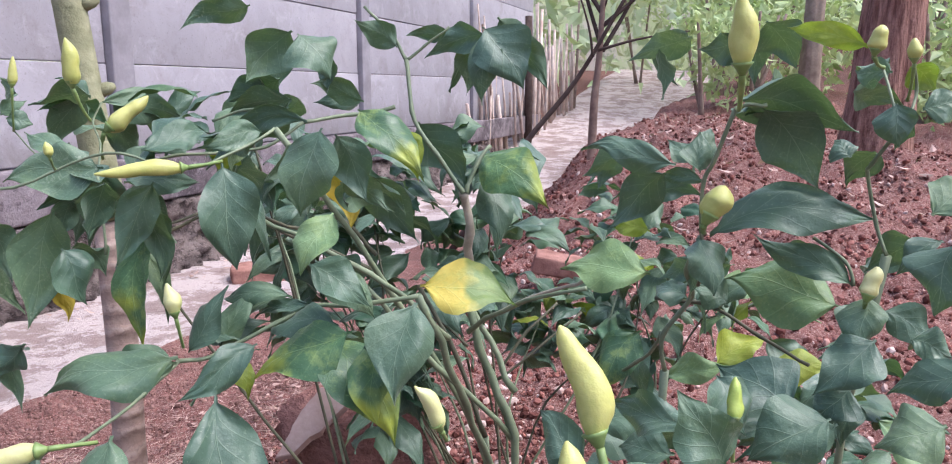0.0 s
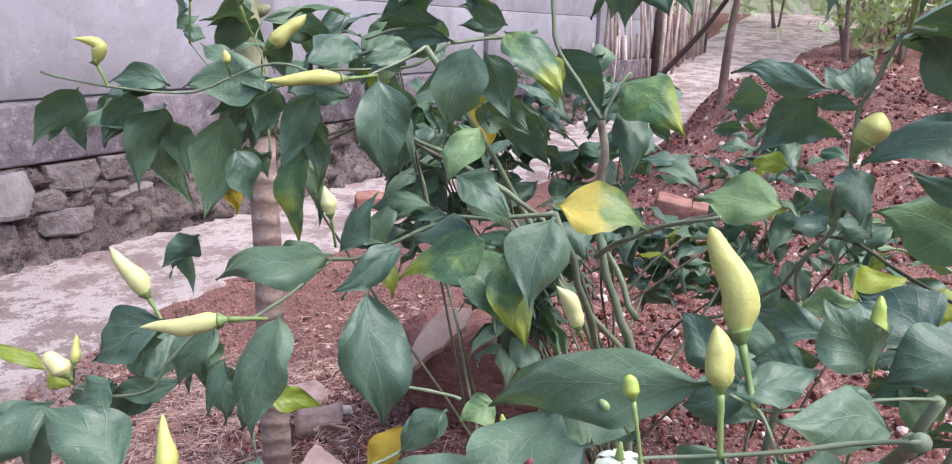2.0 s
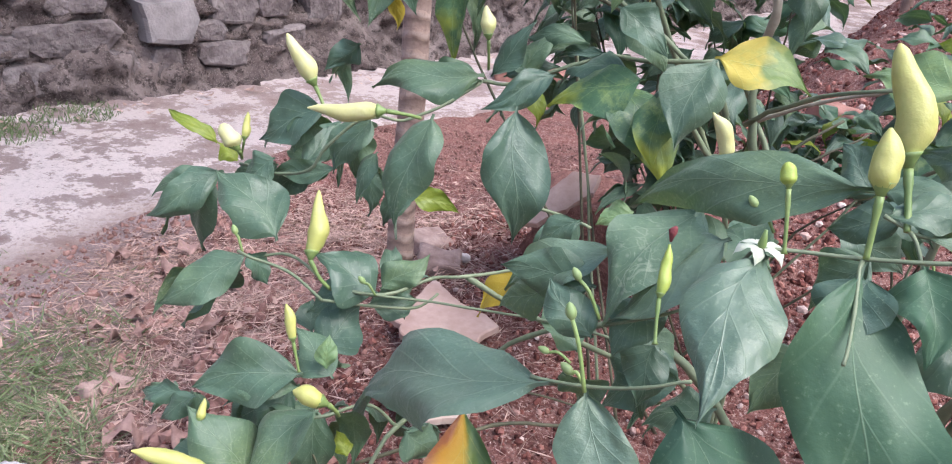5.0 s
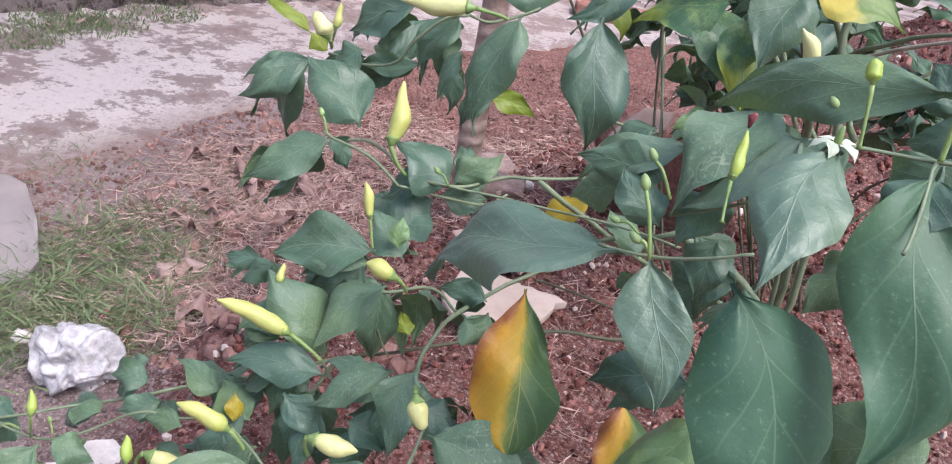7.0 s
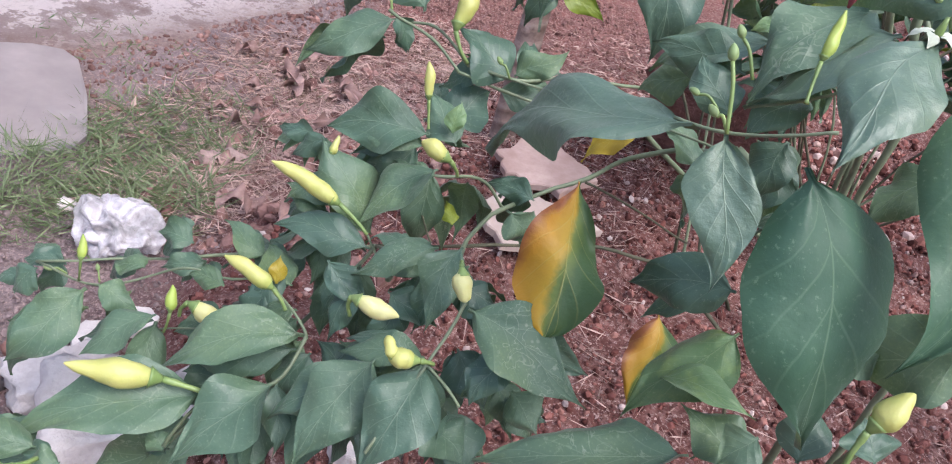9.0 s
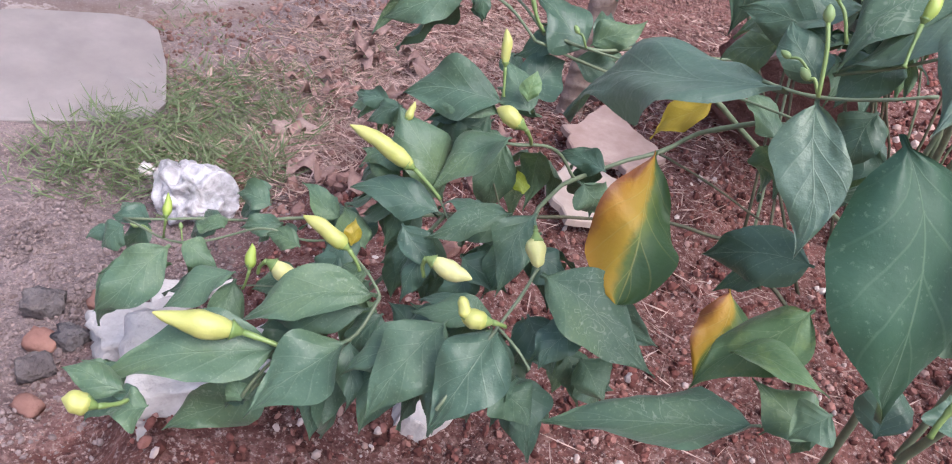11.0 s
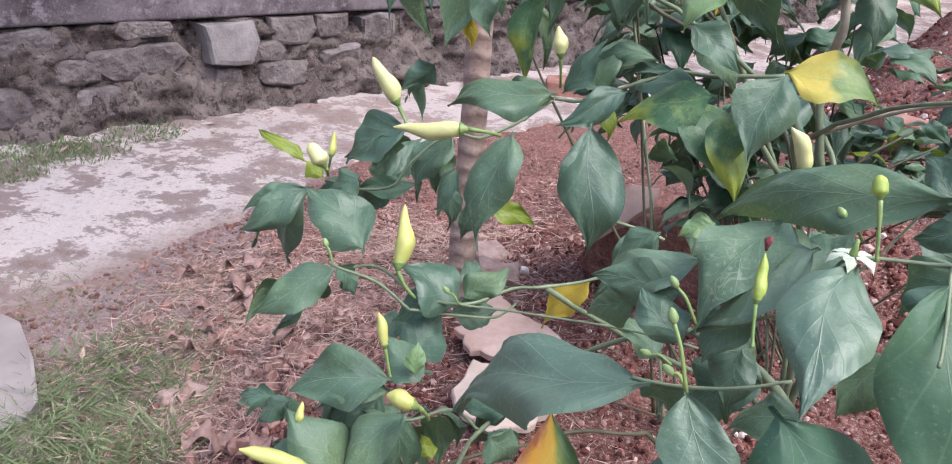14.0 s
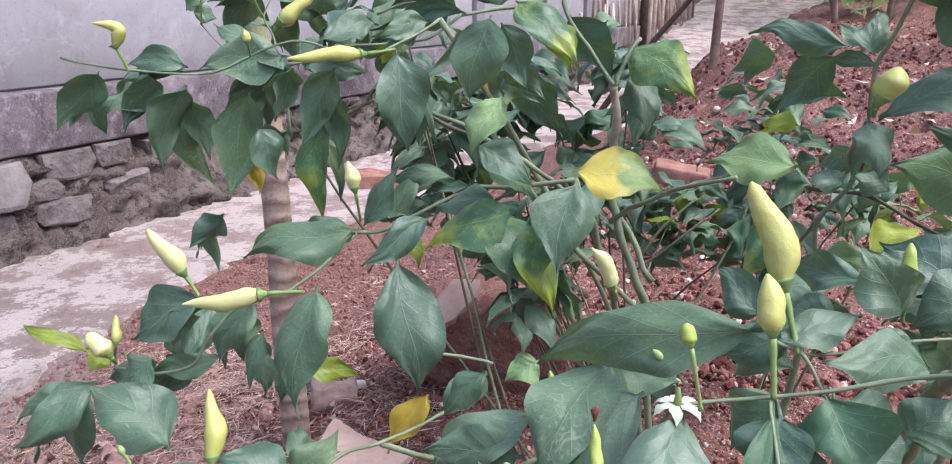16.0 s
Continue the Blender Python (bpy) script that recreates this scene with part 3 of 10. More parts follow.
def big_trunk(x, y, r, height, mat, label, lean=(0, 0), seed=1, ridges=9, name="tree"):
    """A tall trunk with furrowed bark that widens at its foot."""
    rng = random.Random(seed)
    ob = thing(name, label, "tree")
    bm = bmesh.new()
    sides, rings = 40, 30
    z0 = rise(x, y) - 0.1
    grid = []
    for j in range(rings + 1):
        k = j / rings
        row = []
        for i in range(sides):
            a = 2 * math.pi * i / sides
            q = Vector((math.cos(a) * 2.2, math.sin(a) * 2.2, k * height * 0.8 + seed))
            rr = r * (1 + 0.35 * (1 - k) ** 10 - 0.15 * k + 0.07 * noise.fractal(q * 1.6, 0.9, 2.0, 3) + 0.035 * math.sin(a * ridges + 3 * noise.noise(q)))
            row.append(bm.verts.new((x + lean[0] * k + rr * math.cos(a), y + lean[1] * k + rr * math.sin(a), z0 + k * height)))
        grid.append(row)
    for p, q in zip(grid, grid[1:]):
        for i in range(sides):
            bm.faces.new((p[i], p[(i + 1) % sides], q[(i + 1) % sides], q[i]))
    part("trunk", bm, mat, ob)
    return ob


red_tree = big_trunk(2.13, 4.15, 0.155, 3.6, M_BARK_RED, "tree with furrowed red-brown bark rooted in dug soil", (0.25, 0.1), 3)
pale_tree = big_trunk(2.72, 6.4, 0.075, 4.2, M_BARK, "slim pale grey tree trunk standing in the garden", (0.05, 0.0), 7, 5)
for ob, (x, y, z), r, n, seed in ((red_tree, (2.4, 4.3, 4.2), 1.0, 380, 4), (pale_tree, (2.75, 6.4, 4.6), 1.0, 380, 9)):
    raw_part("crown", *flakes(crown_rows(random.Random(seed), (x, y, z), r, n, 0.13, 9)), M_FOL_DARK, ob, "sparse leafy crown above")

def ringed_bark():
    """Brown bark with pale, uneven rings round the trunk."""
    m = Nodes("bark_ringed", 0.9, 0.2)
    x, y, z = m.split(m.geo.outputs["Object"])
    wobble, fine = m.noise(14, 4, 0.6), m.noise(110, 4, 0.7)
    rings = m.math("SINE", m.math("ADD", m.math("MULTIPLY", z, 190.0), m.math("MULTIPLY", wobble, 9.0)))
    col = m.mix(m.ramp(wobble, (0.35, 0.0), (0.65, 1.0)), (0.27, 0.185, 0.155), (0.40, 0.295, 0.255))
    col = m.mix(m.ramp(rings, (0.55, 0.0), (0.95, 0.45)), col, (0.46, 0.365, 0.32))
    col = m.mix(m.ramp(rings, (-0.98, 0.4), (-0.75, 0.0)), col, (0.16, 0.11, 0.095))
    col = m.mix(m.ramp(fine, (0.5, 0.0), (0.7, 0.5)), col, (0.14, 0.09, 0.08))
    m.bump(m.math("ADD", rings, fine), 0.6, 0.002)
    return m.done(col)


M_BARK_RINGED = ringed_bark()

# young tree beside the path, ringed brown below and green above
young = thing("young_tree", "slender young tree trunk, ringed brown bark turning green upwards", "tree")
tx, ty = -0.54, 1.12
base_z = rise(tx, ty) - 0.05
low_pts = [Vector((tx + 0.0016 * math.sin(k * 0.9), ty, base_z + 0.05 * k)) for k in range(14)]
part("trunk", tube(low_pts, [0.0255 - 0.0003 * k + (0.0003 if k % 2 else 0.0) for k in range(14)], 16), M_BARK_RINGED, young, "brown ringed lower trunk")
top_pts = [low_pts[-1] + Vector((-0.006 * k, 0.0, 0.06 * k)) for k in range(26)]
part("trunk", tube(top_pts, [0.0232 + 0.004 * math.exp(-k * 0.8) + (0.0025 if k in (6, 7) else 0) - 0.0003 * k for k in range(26)], 16), M_BARK_GREEN, young, "green-grey upper trunk")
for k, (h, a) in enumerate(((5, 0.2), (6, 3.4), (3, 0.5), (7, 5.8), (9, 2.4))):
    p = top_pts[h]
    o = Vector((math.cos(a), math.sin(a), 0.35)).normalized()
    part("knob", tube([p + o * 0.018, p + o * 0.033, p + o * 0.041], [0.011, 0.009, 0.004], 8), M_BARK_GREEN, young, "leaf-scar knob")
raw_part("crown", *flakes(crown_rows(random.Random(31), top_pts[-1] + Vector((0, 0, 0.5)), 0.7, 420, 0.2)), M_FOL_DARK, young, "leafy crown above the wall")

# slim trees and a slanting dead limb near the end of the wall
slim = thing("slim_tree", "slim crooked tree with forked bare branches at the path edge", "tree")
sx, sy = 0.62, 4.15
sz = rise(sx, sy)
part("trunk", tube(curve([(sx, sy, sz - 0.05), (sx + 0.01, sy, sz + 0.35), (sx + 0.03, sy, sz + 0.60), (sx + 0.05, sy, sz + 1.1)], 5), [0.026 - 0.0009 * i for i in range(16)], 9), M_BARK_SLIM, slim)
for k, (dx, dz, h) in enumerate(((0.35, 0.8, 0.62), (-0.22, 0.9, 0.62), (0.2, 1.0, 0.85), (-0.35, 0.7, 0.8), (0.45, 0.5, 0.75))):
    part("branch", tube(curve([(sx + 0.045, sy, sz + h), (sx + 0.05 + dx * 0.5, sy + 0.05, sz + h + dz * 0.4), (sx + 0.05 + dx, sy + 0.1, sz + h + dz)], 5), [0.013 - 0.0008 * i for i in range(11)], 7), M_BARK_DARK, slim)
raw_part("crown", *flakes(crown_rows(random.Random(8), (sx + 0.15, sy, sz + 1.55), 0.55, 420, 0.09)), M_FOL_LIGHT, slim, "sparse leaves")
limb = thing("dead_limb", "dark slanting dead limb leaning beside the slim tree", "branch")
part("limb", tube(curve([(-0.12, 3.72, 0.12), (0.22, 3.73, 0.62), (0.48, 3.72, 0.95), (0.71, 3.65, 1.36)], 5), [0.017 - 0.0006 * i for i in range(16)], 8), M_BARK_DARK, limb)
part("twig", tube(curve([(0.57, 3.70, 1.08), (0.75, 3.68, 1.13), (1.0, 3.7, 1.17)], 4), [0.008 - 0.0006 * i for i in range(9)], 6), M_BARK_DARK, limb)
part("twig", tube(curve([(0.55, 3.70, 1.05), (0.52, 3.68, 1.2), (0.44, 3.7, 1.45)], 4), [0.007 - 0.0005 * i for i in range(9)], 6), M_BARK_DARK, limb)

# fence of old split bamboo past the wall's end
M_BAMBOO = plain("old_bamboo", (0.30, 0.21, 0.18), (0.68, 0.57, 0.52), 6, 0.8, 0.3, 0.5, 0.003, 50)
fence = thing("bamboo_fence", "old leaning fence of split bamboo and brown stakes past the wall", "fence")
rng_f = random.Random(12)
for k in range(46):
    s = 4.95 + k * 0.105
    foot = on_wall(s + rng_f.uniform(-0.05, 0.05), 0.02 + rng_f.uniform(-0.08, 0.08), 0.0)
    k_f = rng_f.uniform(0.5, 1.25)
    foot.z = 1.6 * smooth(6.0, 22.0, foot.y) - 0.05
    top = foot + WALL_DIR * rng_f.uniform(-0.45, 0.25) + Vector((0, 0, rng_f.uniform(0.7, 1.8)))
    part("slat", tube([foot, (foot + top) / 2 + WALL_OUT * rng_f.uniform(-0.03, 0.03), top], [0.026 * k_f, 0.024 * k_f, 0.018 * k_f], 6), M_BAMBOO if rng_f.random() < 0.93 else M_BARK, fence)
for s in (6.6,):
    foot = on_wall(s, 0.12, 0)
    part("post", tube([foot - Vector((0, 0, 0.1)), foot + Vector((0.01, 0, 0.9)), foot + Vector((0.0, 0.02, 1.8))], [0.055, 0.05, 0.045], 9), M_BARK_DARK, fence)

# shrubs and undergrowth
for k, (x, y, h, r, n, size, light) in enumerate(((1.75, 6.0, 0.75, 0.35, 260, 0.09, 1), (2.35, 7.5, 1.3, 0.5, 600, 0.10, 1), (2.2, 6.3, 0.8, 0.5, 600, 0.10, 1), (3.3, 5.6, 0.8, 0.7, 900, 0.12, 1),
                                                  (2.9, 8.2, 1.2, 0.9, 1300, 0.13, 1), (4.2, 7.2, 1.3, 1.1, 1300, 0.13, 1), (3.1, 9.0, 1.3, 0.8, 1100, 0.12, 1), (3.4, 4.4, 1.1, 0.45, 300, 0.15, 1),
                                                  (3.6, 11.0, 1.6, 0.9, 900, 0.11, 1), (5.2, 5.4, 1.2, 1.0, 1100, 0.13, 0), (5.6, 9.2, 1.7, 1.4, 1500, 0.15, 0), (3.2, 15.5, 2.6, 1.0, 700, 0.14, 1))):
    shrub("shrub", x, y, h, r, n, size, M_FOL_LIGHT if light else M_FOL_DARK, "light green leafy shrub on thin stems behind the bed" if light else "dense dark green shrub behind the dug bed", "shrub", 50 + k, low=0.25)


def far_woods():
    """Leafy bank that closes the garden at the back and round the sides."""
    rng = random.Random(77)
    rows = []
    for k in range(9000):
        a = rng.uniform(-0.75, 1.9)
        d = rng.uniform(12.0, 17.0)
        x, y = d * math.sin(a), d * math.cos(a)
        h = (0.3 if 0.0 < a < 0.24 else 0.0) + rng.random() ** 0.8 * 5.5
        p = Vector((x, y, rise(x, y) + h))
        dd = (unit(rng) + Vector((0, 0, -0.3))).normalized()
        ln = rng.uniform(0.22, 0.5)
        rows.append((p, dd, dd.cross(unit(rng)).normalized(), ln, ln * 0.5))
    return flakes(rows)


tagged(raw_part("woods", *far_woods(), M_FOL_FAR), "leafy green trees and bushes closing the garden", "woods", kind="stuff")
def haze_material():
    """Leaves and bare ground far off, bright sunlit haze mixed into their colours."""
    m = Nodes("far_leaves_ground_haze", 0.95, 0.1)
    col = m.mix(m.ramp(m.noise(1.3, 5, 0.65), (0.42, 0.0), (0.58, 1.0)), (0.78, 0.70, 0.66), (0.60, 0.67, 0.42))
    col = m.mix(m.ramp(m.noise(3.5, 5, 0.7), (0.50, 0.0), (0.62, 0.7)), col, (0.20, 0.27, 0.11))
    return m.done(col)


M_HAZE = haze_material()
# backdrop ring, its haze painted by the pale material
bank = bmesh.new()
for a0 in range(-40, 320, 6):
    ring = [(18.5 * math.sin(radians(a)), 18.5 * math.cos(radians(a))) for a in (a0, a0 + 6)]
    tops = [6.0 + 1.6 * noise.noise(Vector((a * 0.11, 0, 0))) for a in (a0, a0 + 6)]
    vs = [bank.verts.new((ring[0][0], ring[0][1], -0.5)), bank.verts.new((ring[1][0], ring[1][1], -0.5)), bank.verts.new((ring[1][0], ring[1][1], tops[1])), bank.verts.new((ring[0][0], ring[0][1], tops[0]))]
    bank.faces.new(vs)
tagged(new("backdrop", mesh_of(bank, "backdrop", M_HAZE)), "green wood far behind the garden, paled as if in bright haze", "woods", kind="structure")


# ---- things lying on the ground ----
M_TILE = plain("terracotta_shard", (0.34, 0.22, 0.19), (0.54, 0.40, 0.36), 14, 0.9, 0.2, 0.5, 0.003, 90)
M_TILE_PALE = plain("pale_plaster", (0.44, 0.38, 0.365), (0.70, 0.64, 0.615), 26, 0.9, 0.2, 0.9, 0.006, 110)
M_BRICK = plain("red_brick", (0.17, 0.08, 0.066), (0.33, 0.18, 0.15), 18, 0.95, 0.15, 0.9, 0.006, 90)
M_EARTH_BLOCK = plain("earth_caked_block", (0.12, 0.056, 0.049), (0.26, 0.135, 0.118), 16, 0.98, 0.1, 1.0, 0.02, 80)
M_TILE_CREAM = plain("cream_tile_shard", (0.40, 0.30, 0.26), (0.55, 0.45, 0.40), 14, 0.85, 0.2, 0.5, 0.003, 90)
M_SLAB = plain("smooth_cement_slab", (0.35, 0.305, 0.305), (0.46, 0.405, 0.405), 9, 0.8, 0.35, 0.25, 0.003, 40)
M_PEBBLE = plain("pebble", (0.20, 0.125, 0.11), (0.42, 0.31, 0.28), 30, 0.9, 0.2, 0.6, 0.004)


def shard(x, y, outline, thick, mat, name, label, category, tilt=(0, 0), lift=0.0, chip=0.07):
    """A flat broken piece with a chipped outline."""
    bm = bmesh.new()
    z = rise(x, y) + lift
    rng = random.Random(int(abs(x * 1000)))
    pts = []
    for (ax, ay), (bx, by) in zip(outline, outline[1:] + outline[:1]):
        span = math.hypot(bx - ax, by - ay)
        for k in range(6):
            t = k / 6
            j = chip * span * 1.6 * noise.fractal(Vector((ax + (bx - ax) * t, ay + (by - ay) * t, x)) * 38.0, 0.7, 2.1, 3) + (rng.uniform(-0.10, 0.10) * chip * span if k else 0.0)
            pts.append((ax + (bx - ax) * t + j * (by - ay) / span, ay + (by - ay) * t - j * (bx - ax) / span))
    m = pose(x, y, z, tilt[0], tilt[1], 0)
    low = [bm.verts.new(m @ Vector((a, b, -thick))) for a, b in pts]
    edge = [bm.verts.new(m @ Vector((a, b, -0.002))) for a, b in pts]
    top = [bm.verts.new(m @ Vector((a * 0.97, b * 0.97, 0.0))) for a, b in pts]
    n = len(pts)
    for r, q in ((low, edge), (edge, top)):
        for k in range(n):
            bm.faces.new((r[k], r[(k + 1) % n], q[(k + 1) % n], q[k]))
    hub, under = bm.verts.new(m @ Vector((0, 0, 0.001))), bm.verts.new(m @ Vector((0, 0, -thick)))
    for k in range(n):
        bm.faces.new((top[k], top[(k + 1) % n], hub))
        bm.faces.new((low[(k + 1) % n], low[k], under))
    bmesh.ops.recalc_face_normals(bm, faces=bm.faces)
    ob = new(name, mesh_of(bm, name, mat, True))
    return tagged(ob, label, category)


shard(-0.385, 0.985, [(-0.078, -0.043), (-0.070, 0.098), (-0.005, 0.060), (0.085, 0.005), (0.060, -0.080), (-0.035, -0.095)], 0.012, M_TILE, "tile_shard", "broken pinkish terracotta tile lying on red soil", "tile shard", (3, -3), 0.026, 0.07)
shard(-0.318, 0.790, [(-0.082, 0.070), (0.000, 0.080), (0.080, 0.092), (0.058, -0.030), (0.000, -0.090), (-0.070, -0.045)], 0.012, M_TILE_CREAM, "tile_shard", "cream-pink tile fragment on red soil", "tile shard", (-3, 4), 0.020, 0.07)
for x, y, size, seed, label in ((-0.560, 0.220, 0.056, 3, "chipped chunk of white plaster on bare soil"), (-0.590, 0.275, 0.042, 4, "small grey-white plaster chunk on bare soil"), (-0.455, 0.178, 0.066, 5, "large white plaster chunk under the low plant"),
                                (-0.400, 0.222, 0.050, 6, "clean white plaster chunk under the low plant"), (-0.255, 0.330, 0.036, 7, "small pale plaster chunk on red soil"), (-0.600, 0.345, 0.034, 8, "small pale plaster chunk on bare soil"), (-0.535, 0.195, 0.024, 9, "crumb of white plaster on bare soil")):
    rng_c = random.Random(seed)
    if size > 0.045:
        lump = block((size * 1.75, size * 1.25, size * 0.85), (x, y, rise(x, y) + size * 0.32), pose(0, 0, 0, rng_c.uniform(-14, 14), rng_c.uniform(-14, 14), rng_c.uniform(0, 180)), 0.007, size * 0.22, 5, seed)
        tagged(new("plaster_chunk", mesh_of(lump, "plaster_chunk", M_TILE_PALE)), label, "rubble")
        continue
    outline = []
    for k in range(7):
        a = 2 * math.pi * (k + rng_c.uniform(-0.28, 0.28)) / 7
        outline.append((size * math.cos(a) * rng_c.uniform(0.62, 1.1), 0.82 * size * math.sin(a) * rng_c.uniform(0.65, 1.1)))
    shard(x, y, outline, 0.026, M_TILE_PALE, "plaster_chunk", label, "rubble", (rng_c.uniform(-12, 12), rng_c.uniform(-14, 14)), 0.024, 0.12)

slab_pts = [(0.17 * math.copysign(abs(math.cos(a)) ** 0.45, math.cos(a)), 0.188 * math.copysign(abs(math.sin(a)) ** 0.45, math.sin(a))) for a in [2 * math.pi * k / 14 for k in range(28)]]
turn_s = math.radians(57)
slab_pts = [(x * math.cos(turn_s) - y * math.sin(turn_s), x * math.sin(turn_s) + y * math.cos(turn_s)) for x, y in slab_pts]
shard(-1.270, 0.553, slab_pts, 0.035, M_SLAB, "cement_slab", "smooth grey cement slab with rounded corners lying in grass", "slab", (2, 3), 0.032, 0.0)


def brick(x, y, size, turn, mat, label, lift=0.0, seed=1):
    m = pose(0, 0, 0, *turn)
    ob = new("brick", mesh_of(block(size, (x, y, rise(x, y) + size[2] * 0.35 + lift), m, 0.008, size[2] * 0.20, 3, seed), "brick", mat))
    return tagged(ob, label, "brick")


brick(-1.0, 3.62, (0.34, 0.17, 0.12), (0, 0, 14), M_BRICK, "large red brick block lying on the path edge", 0.0, 2)
brick(-0.215, 1.335, (0.25, 0.15, 0.20), (6, -10, 10), M_EARTH_BLOCK, "broken block caked with red earth in the bed", 0.015, 3)
shard(-0.283, 1.242, [(-0.058, -0.062), (-0.030, -0.060), (0.058, 0.020), (0.064, 0.060), (0.012, 0.062), (-0.022, 0.020)], 0.016, M_TILE, "tile_shard", "smooth pinkish tile piece leaning on an earthy block", "tile shard", (40, -6), 0.190, 0.03)
brick(-0.60, 1.42, (0.10, 0.075, 0.035), (12, 9, 60), M_PEBBLE, "flat brown-grey stone half sunk in soil", 0.0, 5)
brick(-0.52, 1.28, (0.085, 0.07, 0.06), (10, 5, 20), M_PEBBLE, "rough brown-grey stone half sunk in soil", 0.0, 6)
brick(0.27, 2.40, (0.17, 0.09, 0.06), (4, 8, -12), M_BRICK, "red brick lying among the stems", 0.06, 7)
brick(-0.66, 0.235, (0.036, 0.028, 0.024), (10, 0, 40), M_BRICK, "small red brick fragment on bare soil", 0.0, 8)
brick(-0.62, 0.17, (0.034, 0.028, 0.022), (10, 0, 10), M_STONE, "small brown stone on bare soil", 0.0, 9)
brick(-0.385, 0.265, (0.05, 0.04, 0.035), (10, 20, 10), M_PEBBLE, "small rounded pinkish pebble on soil", 0.0, 10)
brick(-0.86, 0.755, (0.060, 0.042, 0.022), (5, 8, 15), M_PEBBLE, "flat pinkish stone lying in dry grass", 0.005, 11)
for x, y, size, turn, mat, label, seed in ((-0.640, 0.150, 0.036, 30, M_BRICK, "chipped red brick piece on bare soil", 21), (-0.600, 0.120, 0.036, 70, M_STONE, "brown stone lying on bare soil", 22), (-0.560, 0.090, 0.028, 10, M_BRICK, "small red brick crumb on bare soil", 23),
                                           (-0.690, 0.180, 0.042, 50, M_STONE, "grey-brown stone half sunk in bare soil", 24), (-0.482, 1.330, 0.028, 40, M_TILE_PALE, "small white stone on red soil", 25), (-0.930, 0.480, 0.030, 15, M_TILE_PALE, "small pale stone in front of the slab", 26)):
    brick(x, y, (size, size * 0.74, size * 0.6), (8, 6, turn), mat, label, 0.002, seed)
brick(-0.88, 0.72, (0.05, 0.035, 0.025), (10, 18, 70), M_PEBBLE, "earth-coloured stone half sunk in dry grass", 0.0, 12)


def plastic_bag(x, y):
    """A crumpled bag."""
    bm = bmesh.new()
    bmesh.ops.create_icosphere(bm, subdivisions=6, radius=1.0)
    for v in bm.verts:
        d = v.co.normalized()
        q = d * 1.5 + Vector((noise.noise(d * 1.7), noise.noise(d * 1.7 + Vector((5, 0, 0))), noise.noise(d * 1.7 + Vector((0, 5, 0))))) * 0.9
        f = 1 + 0.42 * noise.noise(q + Vector((2, 0, 4))) - 0.16 * abs(noise.noise(q * 1.6)) - 0.07 * abs(noise.noise(q * 3.3 + Vector((4, 0, 0)))) - 0.025 * abs(noise.noise(q * 7.0))
        f += 0.22 * max(0.0, d.dot(Vector((0.55, 0.25, 0.80)))) ** 6
        v.co = Vector((d.x * 0.064 * f, d.y * 0.054 * f, max(d.z, -0.45) * 0.050 * f))
    z = rise(x, y)
    bmesh.ops.translate(bm, vec=(x, y, z + 0.03), verts=bm.verts)
    m = Nodes("thin_white_plastic", 0.48, 0.35)
    crease = m.math("ABSOLUTE", m.math("SUBTRACT", m.noise(34, 4, 0.6, warp=1.6), 0.5))
    m.bump(crease, 0.6, 0.008)
    col = m.mix(m.ramp(crease, (0.0, 0.0), (0.10, 1.0)), (0.66, 0.62, 0.64), (0.50, 0.455, 0.475))
    clear = m.tree.nodes.new("ShaderNodeBsdfTransparent")
    film = m.tree.nodes.new("ShaderNodeMixShader")
    m.put(m.ramp(m.noise(22, 4, 0.6), (0.38, 0.62), (0.60, 0.12)), film.inputs[0])
    m.tree.links.new(m.bsdf.outputs[0], film.inputs[1])
    m.tree.links.new(clear.outputs[0], film.inputs[2])
    m.tree.links.new(film.outputs[0], m.out.inputs["Surface"])
    ob = thing("plastic_bag", "crumpled translucent white plastic bag on bare soil", "plastic bag")
    part("bag", bm, m.done(col), ob)


plastic_bag(-0.795, 0.468)


# ---- litter and growth on the ground ----
def scatter_grass(name, spots, count, height, mat, label, category, seed, flat=0.0, wide=1.0):
    rng = random.Random(seed)
    rows = []
    for _ in range(count):
        cx, cy, r = spots[rng.randrange(len(spots))]
        a, q = rng.uniform(0, 6.3), r * rng.random() ** 0.6
        x, y = cx + q * math.cos(a), cy + q * math.sin(a)
        d = (Vector((rng.gauss(0, 1), rng.gauss(0, 1), 0)).normalized() * (0.35 + flat) + Vector((0, 0, rng.uniform(0.05, 1.0) * (1 - flat) + 0.03))).normalized()
        s = d.cross(unit(rng)).normalized()
        ln = height * rng.uniform(0.4, 1.2)
        z = max(rise(x, y), 0.0 if x < along(y) else -1.0)
        rows.append((Vector((x, y, z + 0.004 + flat * rng.uniform(0, 0.012))), d, s, ln, rng.uniform(0.0016, 0.0038) * wide))
    return tagged(raw_part(name, *flakes(rows), mat), label, category, kind="stuff")


